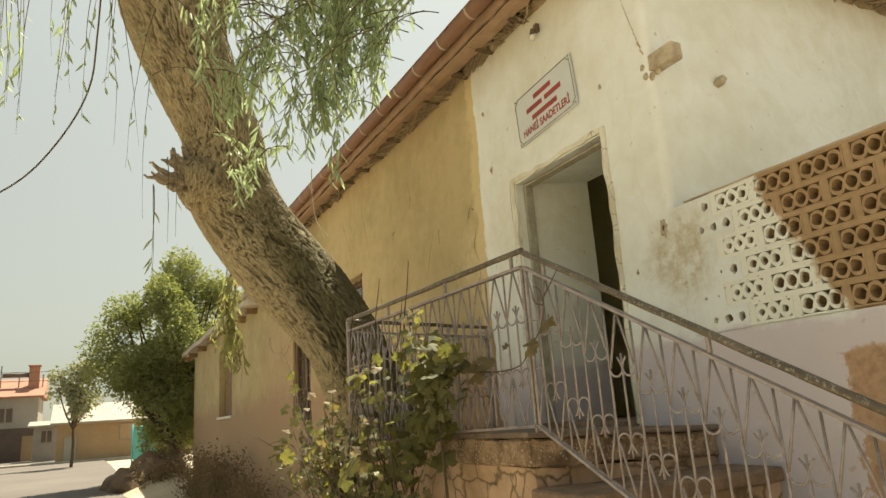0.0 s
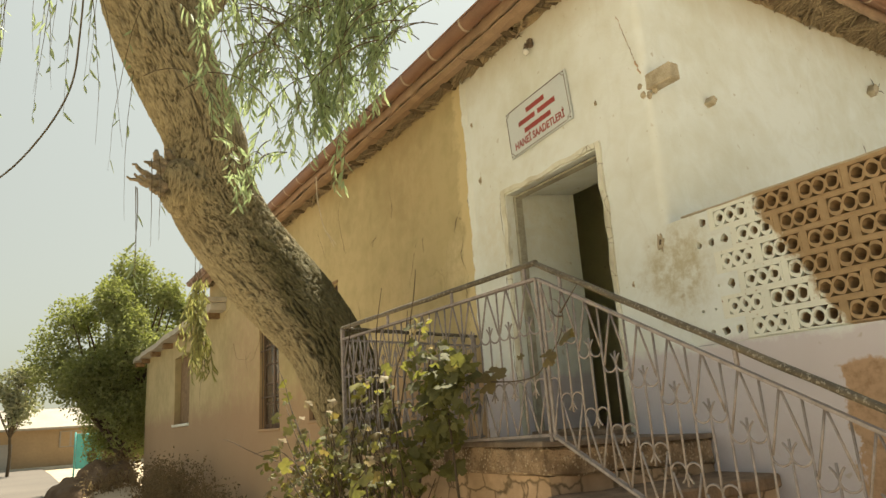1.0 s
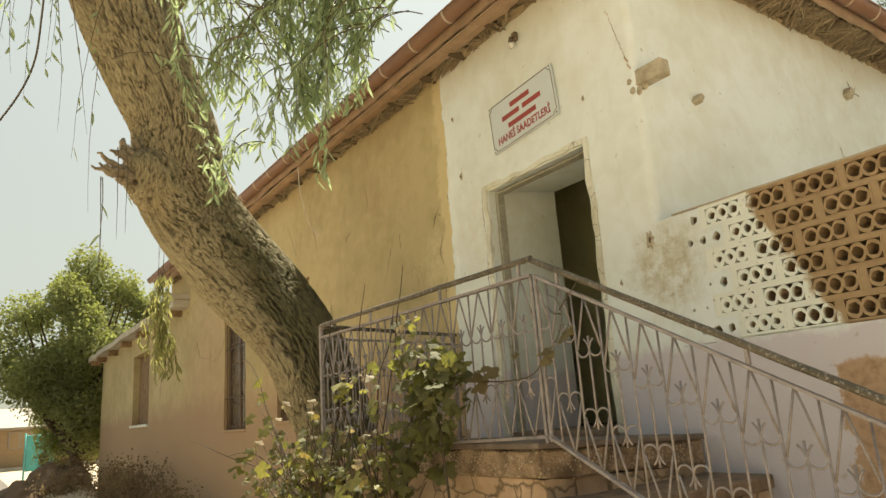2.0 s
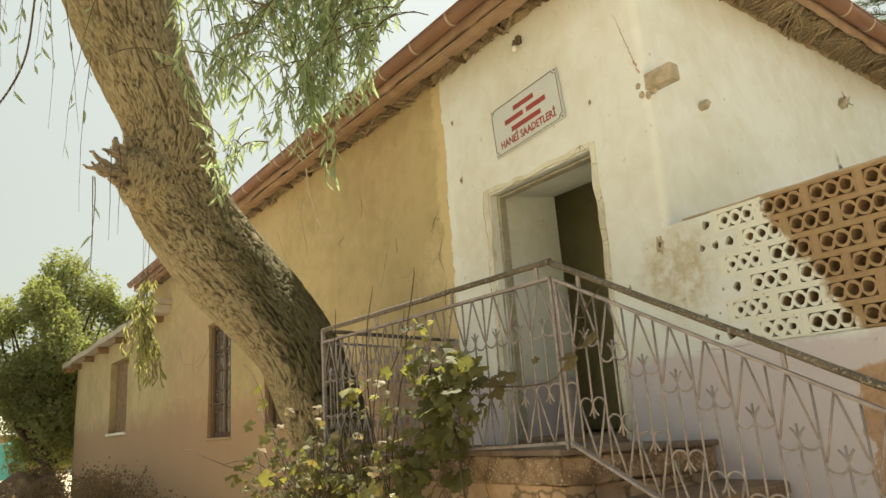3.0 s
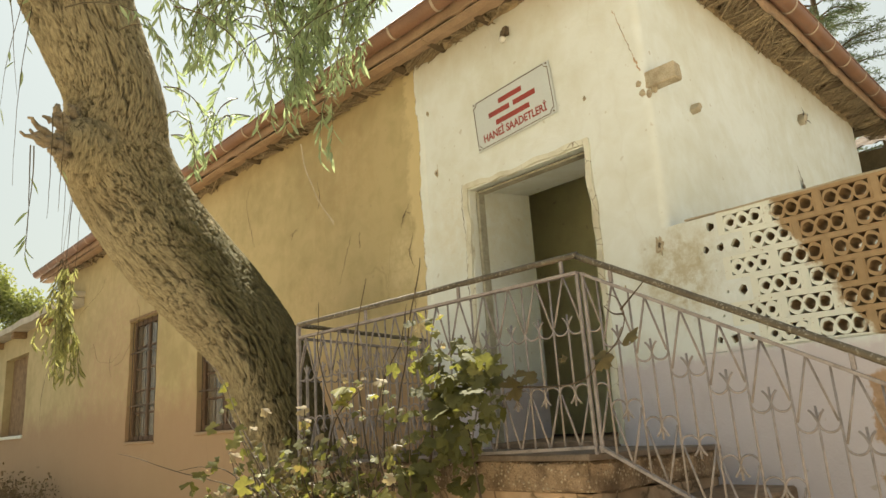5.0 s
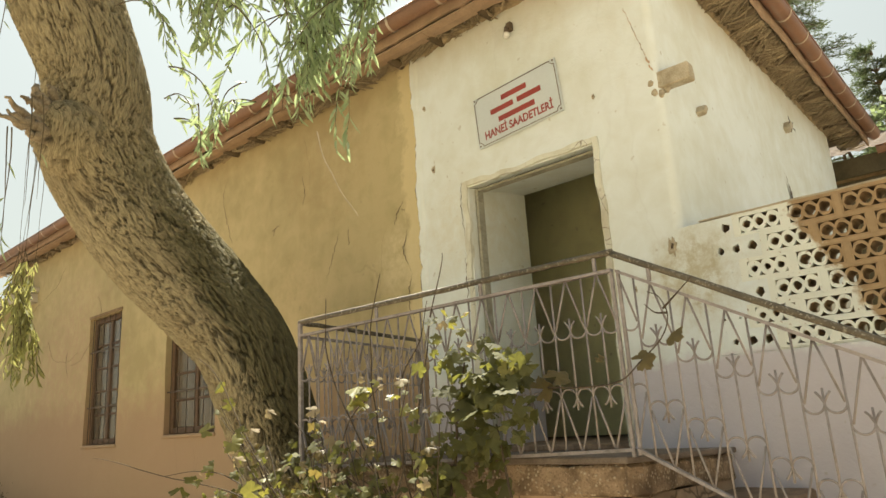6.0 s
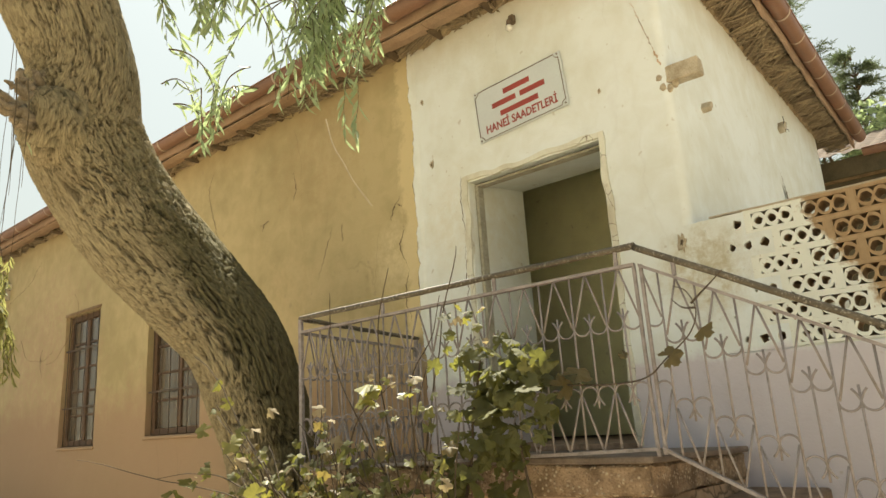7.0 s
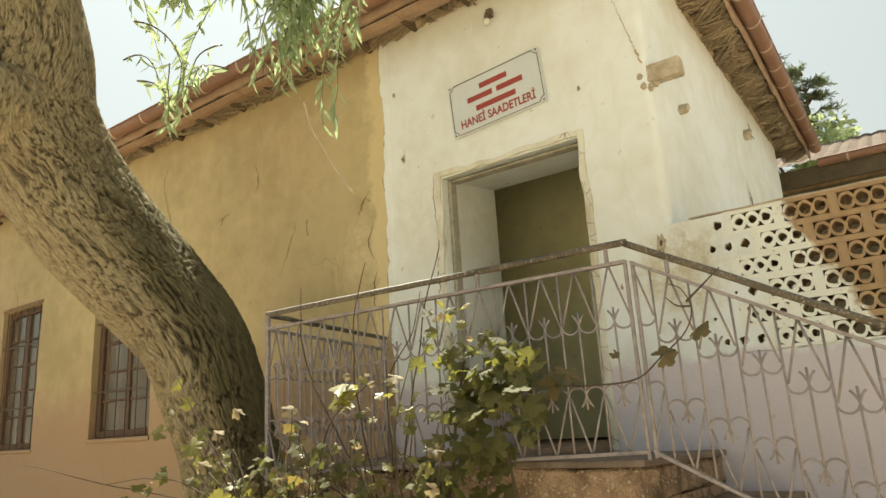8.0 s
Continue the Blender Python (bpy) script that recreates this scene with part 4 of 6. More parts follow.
landing = thing("landing", (2.37, 3.95, 0.0), "raised stone landing with a worn concrete slab before the door", "landing")
bm = bmesh.new()
box(bm, (PX - 2.37 - 0.008, 2.91 - 3.95, 1.435), (2.995 - 2.37, 5.05 - 3.95, 1.568), 0.012)
bmesh.ops.subdivide_edges(bm, edges=[e for e in bm.edges if e.calc_length() > 0.8], cuts=44)
bmesh.ops.subdivide_edges(bm, edges=[e for e in bm.edges if 0.05 < e.calc_length() < 0.5], cuts=3)
for v in bm.verts:
    v.co += Vector((fnoise(v.co, 5), fnoise(v.co, 4.3), fnoise(v.co, 3.1))) * 0.018 + Vector((fnoise(v.co, 27), fnoise(v.co, 24), fnoise(v.co, 26))) * 0.007
    v.co.z += fall(v.co.x)
part("slab_edge", bm, M_STONE, landing, "rough pebbly concrete band")
bm = bmesh.new()
box(bm, (PX - 2.37 - 0.028, 2.885 - 3.95, 1.572), (2.994 - 2.37, 5.065 - 3.95, 1.602), 0.006)
bmesh.ops.subdivide_edges(bm, edges=[e for e in bm.edges if e.calc_length() > 0.8], cuts=14)
for v in bm.verts:
    v.co += Vector((fnoise(v.co, 6), fnoise(v.co, 5.3), 0.4 * fnoise(v.co, 3.1))) * 0.008
    v.co.z += fall(v.co.x)
part("cement_lip", bm, M_LIP, landing, "thin grey cement lip")
bm = bmesh.new()
box(bm, (PX - 2.37 + 0.02, 2.93 - 3.95, 0.0), (2.99 - 2.37, 5.03 - 3.95, 1.428))
bmesh.ops.subdivide_edges(bm, edges=bm.edges[:], cuts=14, use_grid_fill=True)
for v in bm.verts:
    if v.co.x < 0.5:
        v.co += Vector((fnoise(v.co, 6), fnoise(v.co, 5.3), 0)) * 0.03
    if v.co.z > 1.3:
        v.co.z += fall(v.co.x) + 0.004
part("base", bm, M_MUDCOAT, landing, "cracked mud-plastered base")
rnd = random.Random(21)
stone_shapes = []
for s in range(5):
    bm = bmesh.new()
    bmesh.ops.create_icosphere(bm, subdivisions=2, radius=1.0)
    for v in bm.verts:
        v.co = Vector((v.co.x * 0.5, v.co.y, v.co.z)) * (1 + 0.25 * fnoise(v.co + Vector((s * 9, 0, 0)), 1.4))
        v.co.y, v.co.z = max(-0.75, min(0.75, v.co.y)), max(-0.62, min(0.62, v.co.z))
        v.co += Vector((0, fnoise(v.co, 3.1), fnoise(v.co + Vector((s, 4, 0)), 3.3))) * 0.22
    me = bpy.data.meshes.new("stone")
    bm.to_mesh(me)
    bm.free()
    me.materials.append(M_MUDCOAT)
    stone_shapes.append(me)
for row in range(6):
    yv = 2.98
    while yv < 5.0:
        w = rnd.uniform(0.10, 0.2)
        zc = 1.305 - row * 0.24 + rnd.uniform(-0.02, 0.02)
        if rnd.random() < 0.72:
            again("stone", rnd.choice(stone_shapes), Matrix.LocRotScale((PX + 0.045 - 2.37, yv + w / 2 - 3.95, zc), Euler((rnd.uniform(-0.5, 0.5), 0, 0)), (0.05, w * 0.62, 0.115 + rnd.uniform(-0.02, 0.02))), landing)
        yv += w + 0.015
stairs = thing("staircase", (2.37, 1.4, 0.0), "worn concrete outdoor stairs up to the door", "stairs")
RISE, GOING = 0.225, 0.345
for k in range(7):
    top, y1 = 1.602 - RISE * (k + 1), 2.90 - GOING * k + 0.02
    y0 = 2.90 - GOING * (k + 1)
    bm = bmesh.new()
    box(bm, (PX - 2.37 - 0.015, y0 - 0.035 - 1.4, top - 0.07), (2.99 - 2.37, y1 - 1.4, top), 0.01)
    bmesh.ops.subdivide_edges(bm, edges=[e for e in bm.edges if e.calc_length() > 0.8], cuts=10)
    for v in bm.verts:
        v.co += Vector((0, fnoise(v.co + Vector((0, 0, k)), 5), fnoise(v.co + Vector((k, 0, 0)), 4))) * 0.008
    part("tread", bm, M_STEP, stairs)
    bm = bmesh.new()
    box(bm, (PX - 2.37 + 0.01, y0 - 1.4, 0.0), (2.985 - 2.37, y1 - 1.4 - 0.022, top - 0.072))
    part("riser", bm, M_MUDCOAT, stairs)

# ---------------------------------------------------------------- wrought railing
R_BAR = 0.0050


def rail_cell(p, H, slope):
    """Meshes of one repeat: upright, middle spear, two chevrons, two scroll pairs; and of the half repeat that begins a run."""
    zu, zl = H * 0.695, H * 0.305

    def Q(u, z):
        return Vector((u, 0, z - slope * u))

    def level(u, z):
        return Vector((u, 0, z - slope * p / 2))

    def rods(name, lines, r=R_BAR, place=Q):
        bm = bmesh.new()
        for ln in lines:
            tube(bm, [place(*q) for q in ln], r, 6)
        me = bpy.data.meshes.new(name)
        bm.to_mesh(me)
        bm.free()
        me.materials.append(M_RAIL)
        return me

    def scroll(zc, sgn, sides=(0, 1)):
        lines = []
        for side in sides:
            pts = []
            for k in range(13):
                a = math.pi + math.pi * k / 12
                pts.append((p / 4 + math.cos(a) * p / 4, zc + sgn * math.sin(a) * p / 4))
            pts += [(p / 2 + 0.012, zc + sgn * 0.026), (p / 2 + 0.025, zc + sgn * 0.042)]
            if side:
                pts = [(p - u, z) for u, z in pts]
            lines.append(pts)
        return lines
    up, down = [(p / 2, H), (p - 0.006, zu)], [(p / 2, 0), (p - 0.006, zl)]
    whole = {"upright_bar": rods("upright_bar", [[(0, 0), (0, H)]]),
             "middle_bar": rods("middle_bar", [[(p / 2, zl - 0.055), (p / 2, zu + 0.055)]]),
             "upper_chevron": rods("upper_chevron", [[(0.006, zu), (p / 2, H)], up], R_BAR, level),
             "lower_chevron": rods("lower_chevron", [[(0.006, zl), (p / 2, 0)], down], R_BAR, level),
             "upper_scroll": rods("upper_scroll", scroll(zu, 1), 0.0046, level),
             "lower_scroll": rods("lower_scroll", scroll(zl, -1), 0.0046, level)}
    half = {"upper_chevron": rods("half_chevron", [up], R_BAR, level),
            "lower_chevron": rods("half_chevron", [down], R_BAR, level),
            "upper_scroll": rods("half_scroll", [[q for q in scroll(zu, 1, (1,))[0] if q[0] > p / 2 + 0.006]], 0.0046, level),
            "lower_scroll": rods("half_scroll", [[q for q in scroll(zl, -1, (1,))[0] if q[0] > p / 2 + 0.006]], 0.0046, level)}
    return whole, half


def railing(name, a, b, z_foot, z_bar, z_tube, slope, cells, label, posts, begin_half=False):
    """A railing from a to b in plan; z values at a, falling by slope along it."""
    a, b = Vector((*a, 0)), Vector((*b, 0))
    run = (b - a).length
    turn = math.atan2((b - a).y, (b - a).x)
    top = thing(name, (a.x, a.y, z_foot), label, "railing")
    top.rotation_euler = (0, 0, turn)
    p, H = run / (cells + (0.5 if begin_half else 0.0)), z_bar - z_foot
    whole, half = rail_cell(p, H, slope)
    lead = p / 2 if begin_half else 0.0
    for nm, me in whole.items():
        for k in range(cells):
            u = lead + k * p
            again(nm, me, Matrix.Translation((u, 0, -slope * u)), top)
    if begin_half:
        for nm, me in half.items():
            again(nm, me, Matrix.Translation((-lead, 0, slope * lead)), top)
    for nm, z, w, h in (("top_bar", H, 0.016, 0.007), ("bottom_bar", 0.0, 0.015, 0.007)):
        bm = bmesh.new()
        rings = []
        for u in (0.0, run):
            rings.append([bm.verts.new((u, s * w, z + q * h - slope * u)) for s, q in ((-1, -1), (1, -1), (1, 1), (-1, 1))])
        for k in range(4):
            bm.faces.new((rings[0][k], rings[0][(k + 1) % 4], rings[1][(k + 1) % 4], rings[1][k]))
        bm.faces.new(list(reversed(rings[0])))
        bm.faces.new(rings[1])
        bmesh.ops.recalc_face_normals(bm, faces=bm.faces[:])
        part(nm, bm, M_RAIL, top)
    bm = bmesh.new()
    n = 60
    tube(bm, [(-0.012 + (run + 0.012) * k / n, 0.003 * fnoise((k * 0.4, 0, z_tube), 0.7), z_tube - z_foot - slope * run * k / n + 0.003 * fnoise((k * 0.4, 4, 0), 0.5)) for k in range(n + 1)],
         [0.0150 + 0.0012 * fnoise((k * 1.7, 2, z_tube), 0.9) for k in range(n + 1)], 12)
    part("handrail", bm, M_TUBE, top, "bare rusty tube handrail with flaked paint")
    for u, low, high, w in posts:
        bm = bmesh.new()
        box(bm, (u - w, -w, low - slope * u), (u + w, w, high - slope * u), 0.002)
        part("post", bm, M_RAIL, top)
    return top


ZF, ZB, ZT = 1.662, 2.436, 2.520
HB, HT = ZB - ZF, ZT - ZF
railing("landing_railing", (1.768, 2.875), (1.553, 4.887), ZF, ZB, ZT, 0.0256, 13, "lilac-grey wrought iron landing railing with scrolls and rusty handrail",
        [(0.004, -0.03, HB, 0.0075), (0.08, HB, HT, 0.008), (0.70, HB, HT, 0.008), (1.40, HB, HT, 0.008), (2.02, -0.06, HT, 0.012)])
railing("stair_railing", (1.770, 2.855), (1.911, 0.325), ZF, 2.428, 2.512, 0.535, 17, "lilac-grey wrought iron stair railing with scrolls and rusty handrail",
        [(0.006, -0.02, HB, 0.0075), (0.145, HB, HT, 0.008), (1.014, HB, HT, 0.008), (1.88, -0.2, HT, 0.0075), (2.52, -0.3, HT, 0.016)], True)
railing("side_railing", (1.575, 4.905), (2.978, 5.222), ZF - 0.052, ZB - 0.052, ZT - 0.052, 0.008, 10, "lilac-grey wrought iron end railing against the wall",
        [(1.40, -0.04, HT, 0.014)])


# ---------------------------------------------------------------- pierced block screen
def filled_block(seed, radii):
    """A block smeared over with whitewash and mortar, so that only ragged round holes are left."""
    rnd = random.Random(seed)
    bm = bmesh.new()
    w, h, d, seg = PW, PH, 0.17, 16
    for c in (-1, 0, 1):
        rad = radii[c + 1]
        cell = []
        for k in range(seg):
            a = 2 * math.pi * k / seg
            ca, sa = math.cos(a), math.sin(a)
            m = max(abs(ca), abs(sa))
            edge = (c * w / 3 + ca / m * w / 6, sa / m * h / 2)
            r = rad * (1 + 0.40 * noise.noise(Vector((ca * 1.5 + seed, sa * 1.5, c))))
            cell.append((edge, (c * w / 3 + ca * r, sa * r * 1.1)))
        rings = [[bm.verts.new((x, p[i][0], p[i][1])) for p in cell] for x, i in ((-0.002, 0), (-0.004, 1), (d, 1), (d, 0))]
        for i in range(3):
            for k in range(seg):
                bm.faces.new((rings[i][k], rings[i][(k + 1) % seg], rings[i + 1][(k + 1) % seg], rings[i + 1][k])).material_index = 1 if i == 1 else 0
    bmesh.ops.recalc_face_normals(bm, faces=bm.faces[:])
    me = bpy.data.meshes.new("pierced_block")
    bm.to_mesh(me)
    bm.free()
    me.materials.append(M_WHITE)
    me.materials.append(M_CLAY)
    return me


PW, PH = 0.2655, 0.1315


def block_mesh(w, h, d, inner, seg, t=0.014, rad=0.040, tall=1.24):
    bm = bmesh.new()
    for lo, hi in (((0, -w / 2, -h / 2), (d, w / 2, -h / 2 + t)), ((0, -w / 2, h / 2 - t), (d, w / 2, h / 2)),
                   ((0, -w / 2, -h / 2 + t), (d, -w / 2 + t, h / 2 - t)), ((0, w / 2 - t, -h / 2 + t), (d, w / 2, h / 2 - t))):
        box(bm, lo, hi)
    for c in (-0.071, 0.0, 0.071):
        rings = []
        for rr, x in ((rad, 0.003), (inner, 0.003), (inner, d - 0.003), (rad, d - 0.003)):
            rings.append([bm.verts.new((x, c + rr * math.cos(a), rr * (tall if rr == rad else 1.12) * math.sin(a))) for a in (2 * math.pi * k / seg for k in range(seg))])
        for i in range(4):
            p, q = rings[i], rings[(i + 1) % 4]
            for k in range(seg):
                bm.faces.new((p[k], p[(k + 1) % seg], q[(k + 1) % seg], q[k]))
    for v in bm.verts:
        if v.co.x < 0.02:
            rim = abs(v.co.y) > w / 2 - 0.001 or abs(v.co.z) > h / 2 - 0.001
            v.co += Vector((0.4 * fnoise(v.co, 40), fnoise(v.co + Vector((2, 0, 0)), 45), fnoise(v.co + Vector((0, 3, 0)), 45))) * (0.0015 if rim else 0.0065)
    bmesh.ops.recalc_face_normals(bm, faces=bm.faces[:])
    me = bpy.data.meshes.new("pierced_block")
    bm.to_mesh(me)
    bm.free()
    me.materials.append(M_CLAY)
    return me


screen = thing("block_screen", (3.01, 2.70, 2.085), "pierced brown clay block screen partly whitewashed on the terrace wall", "block screen")
smeared = [filled_block(k, r) for k, r in enumerate(((0.024, 0.002, 0.002), (0.024, 0.021, 0.018), (0.003, 0.002, 0.002), (0.024, 0.008, 0.002), (0.006, 0.009, 0.003), (0.023, 0.024, 0.016)))]
open_block, tight_block = block_mesh(0.240, 0.118, 0.17, 0.0275, 16, 0.009, 0.0395), block_mesh(0.240, 0.118, 0.17, 0.0215, 16, 0.012, 0.0385)
worn_block = block_mesh(0.240, 0.118, 0.17, 0.0170, 14, 0.0145, 0.0385)
rnd = random.Random(4)
bm_joint = bmesh.new()
for row in range(6):
    zc = 2.812 - row * PH - 2.085
    y = -0.005 - (0.0 if row % 2 == 0 else PW / 2)
    # blocks next to the house are plastered over but for ragged holes
    again("pierced_block", smeared[row], Matrix.Translation((-0.0085, y + PW / 2 + 0.012, zc)), screen)
    if row % 2:
        bm_fill = bmesh.new()
        box(bm_fill, (-0.0115, y + PW + 0.0125, zc - PH / 2), (0.174, 0.2445, zc + PH / 2))
        part("plaster_fill", bm_fill, M_WHITE, screen, "white plaster filling")
    n = 0
    while y > -5.6:
        again("pierced_block", (worn_block if row in (2, 4, 5) else tight_block) if n == 0 else open_block,
              Matrix.Translation((rnd.uniform(-0.010, -0.006), y - 0.015 - 0.118, zc)) @ pose(0, 0, 0, rnd.uniform(-0.6, 0.6), 0, 0), screen)
        box(bm_joint, (-0.0068, y - 0.0148, zc - PH / 2 + 0.008), (0.174, y + 0.0143, zc + PH / 2 - 0.008))
        y -= PW
        n += 1
    box(bm_joint, (-0.0068, -5.7, zc + PH / 2 - 0.0075), (0.174, 0.01, zc + PH / 2 + 0.0075))
box(bm_joint, (0.006, -5.7, -0.0), (0.174, 0.0, 0.018))
part("mortar_joints", bm_joint, M_CLAY, screen)
bm = bmesh.new()
box(bm, (-0.012, -5.7, 0.797), (0.19, 0.20, 0.808), 0.003)
bmesh.ops.subdivide_edges(bm, edges=[e for e in bm.edges if e.calc_length() > 2], cuts=60)
for v in bm.verts:
    v.co.z += 0.006 * fnoise(v.co, 4)
    v.co.x += 0.005 * fnoise(v.co, 5)
part("mortar_cap", bm, M_MORTAR, screen, "thin ragged mortar cap")

# ---------------------------------------------------------------- sign
sign = thing("sign_board", (2.982, 4.103, 4.096), "white enamel sign with red letters above the door", "sign")
sign.matrix_world = pose(2.982, 4.103, 4.096, 0, 0, -90) @ pose(0, 0, 0, 0, -4.2, 0)
SW, SH = 0.775, 0.43
bm = bmesh.new()
box(bm, (-SW / 2, -0.006, -SH / 2), (SW / 2, 0.006, SH / 2), 0.003)
part("plate", bm, M_SIGN, sign)
ins, notch = 0.012, 0.035
ring = []
for sx, sz in ((1, 1), (-1, 1), (-1, -1), (1, -1)):
    ang = {(1, 1): 180, (-1, 1): 270, (-1, -1): 0, (1, -1): 90}[sx, sz]
    for k in range(5):
        a = radians(ang + (90 - 22.5 * k if (sx * sz) > 0 else 90 - 22.5 * k))
        ring.append((sx * (SW / 2 - ins) + notch * math.cos(a), sz * (SH / 2 - ins) + notch * math.sin(a)))
bm = bmesh.new()
loop = [Vector((x, -0.0085, z)) for x, z in ring]
tube(bm, loop + [loop[0]], 0.0032, 4, caps=False)
part("border_line", bm, M_EDGE, sign, "thin dark border line with notched corners")
for sx in (-1, 1):
    for sz in (-1, 1):
        bm = bmesh.new()
        tube(bm, [(sx * (SW / 2 - 0.018), -0.006, sz * (SH / 2 - 0.018)), (sx * (SW / 2 - 0.018), -0.011, sz * (SH / 2 - 0.018))], 0.007, 8)
        part("screw", bm, M_EDGE, sign)
for z, words in ((0.118, ((0.0, 0.235),)), (0.038, ((-0.125, 0.215), (0.128, 0.215))), (-0.046, ((0.0, 0.335),))):
    for c, w in words:
        bm = bmesh.new()
        box(bm, (c - w / 2, -0.0085, z - 0.021), (c + w / 2, -0.0065, z + 0.021))
        part("name_bar", bm, M_RED, sign)
text = bpy.data.curves.new("lettering", "FONT")
text.body = "HANE\u0130 SAADETLER\u0130"
text.align_x, text.align_y, text.size, text.extrude, text.offset = "CENTER", "CENTER", 0.074, 0.001, 0.0016
shape = new("lettering_curve", text)
bpy.context.view_layer.update()
letter_mesh = bpy.data.meshes.new_from_object(shape.evaluated_get(bpy.context.evaluated_depsgraph_get()))
bpy.data.objects.remove(shape)
letter_mesh.materials.clear()
letter_mesh.materials.append(M_RED)
xs = [v.co.x for v in letter_mesh.vertices]
fit_w = 0.625 / max(0.01, max(xs) - min(xs))
lettering = again("lettering", letter_mesh, pose(0, -0.008, -0.134, 90, 0, 0) @ Matrix.Diagonal((fit_w, fit_w * 1.3, 1, 1)), sign)
lettering["label"] = "red capital letters"


# ---------------------------------------------------------------- small things on the walls
def lump(bm, centre, size, seed, keep=3):
    r = bmesh.ops.create_icosphere(bm, subdivisions=keep, radius=1.0)
    for v in r["verts"]:
        n = 1 + 0.35 * noise.noise(v.co * 1.6 + Vector((seed, 0, 0))) + 0.12 * noise.noise(v.co * 5 + Vector((0, seed, 0)))
        v.co = Vector((centre[0] + v.co.x * size[0] * n, centre[1] + v.co.y * size[1] * n, centre[2] + v.co.z * size[2] * n))


stub = thing("beam_stub", (3.06, 2.98, 3.87), "whitewashed timber beam end sticking out of the wall corner", "beam")
bm = bmesh.new()
box(bm, (-0.040, -0.165, -0.045), (0.055, 0.12, 0.07), 0.008)
bmesh.ops.subdivide_edges(bm, edges=[e for e in bm.edges if e.calc_length() > 0.08], cuts=4)
for v in bm.verts:
    v.co += Vector((fnoise(v.co, 12), fnoise(v.co, 14), fnoise(v.co, 13))) * 0.009
part("timber", bm, M_BEAM, stub, "rough weathered timber")
for k, c in enumerate(((-0.02, 0.04, 0.05), (-0.03, 0.03, -0.02), (-0.012, 0.0, -0.055), (-0.025, 0.055, -0.06), (-0.05, 0.085, 0.0), (-0.035, 0.03, -0.085), (-0.05, 0.07, -0.07))):
    bm = bmesh.new()
    lump(bm, c, (0.012, 0.024, 0.028), k * 3.7, 2)
    part("broken_plaster", bm, M_CHIP, stub, "broken mud plaster round the beam")
for loc, sz, lab, r in (((3.63, 2.99, 3.84), 0.034, "sawn peg end of timber in the side wall", 0), ((6.07, 2.985, 4.43), 0.05, "rough timber peg in the side wall", 1)):
    peg = thing("wall_peg", loc, lab, "peg")
    bm = bmesh.new()
    box(bm, (-sz * 0.75, -0.05, -sz), (sz * 0.75, 0.06, sz), 0.008, pose(0, 0, 0, 0, 35, 0))
    bmesh.ops.subdivide_edges(bm, edges=bm.edges[:], cuts=2, use_grid_fill=True)
    for v in bm.verts:
        v.co += Vector((fnoise(v.co, 16), fnoise(v.co, 14), fnoise(v.co, 15))) * 0.012
    part("timber", bm, M_BEAM, peg)
    if r:
        bm = bmesh.new()
        for dx, dz in ((0.08, 0.07), (-0.07, 0.09), (0.12, -0.02), (-0.05, -0.08)):
            tube(bm, [(0, -0.02, 0), (dx * 0.6, -0.05, dz * 0.5), (dx, -0.05, dz)], [0.006, 0.004, 0.002], 5)
        part("wire_end", bm, M_BLACK, peg)
holder = thing("bulb_holder", (2.985, 4.09, 4.715), "bare bulb in a dark holder above the sign", "lamp")
bm = bmesh.new()
box(bm, (-0.03, -0.025, 0.0), (0.012, 0.025, 0.075), 0.008)
tube(bm, [(-0.02, 0, 0.02), (-0.055, 0.0, 0.01), (-0.06, 0, -0.03)], [0.014, 0.017, 0.02], 10)
part("socket", bm, M_SOCKET, holder)
bm = bmesh.new()
bmesh.ops.create_uvsphere(bm, u_segments=14, v_segments=10, radius=0.028)
bmesh.ops.transform(bm, matrix=Matrix.Translation((-0.06, 0, -0.055)), verts=bm.verts[:])
part("bulb", bm, M_BULB, holder, "milky glass bulb", smooth=True)
rnd = random.Random(8)
for y, z, s in ((4.985, 3.842, 0.020), (3.475, 3.93, 0.009), (3.075, 2.775, 0.030), (3.35, 2.55, 0.010), (6.0, 4.5, 0.025), (5.05, 4.42, 0.012)):
    chip = thing("plaster_chip", (2.994, y, z), "small ragged hole knocked in the wall plaster", "plaster damage", "holes in the plaster")
    for nm, mat, grow, lift in (("broken_rim", M_CHIP, 1.35, -0.001), ("dark_hole", M_HOLE, 0.45, -0.003)):
        bm = bmesh.new()
        rim = []
        for k in range(18):
            a = 2 * math.pi * k / 18
            r = s * grow * (0.75 + 1.1 * abs(noise.noise(Vector((math.cos(a) * 2.4, math.sin(a) * 2.4, y * 5 + z)))) + rnd.uniform(-0.28, 0.28))
            rim.append((math.cos(a) * r * 0.8, math.sin(a) * r * 1.35))
        low = [bm.verts.new((0.012, p, q)) for p, q in rim]
        top = [bm.verts.new((lift, p * 0.9, q * 0.9)) for p, q in rim]
        for k in range(18):
            bm.faces.new((low[k], low[(k + 1) % 18], top[(k + 1) % 18], top[k]))
        bm.faces.new(top)
        bmesh.ops.recalc_face_normals(bm, faces=bm.faces[:])
        part(nm, bm, mat, chip)
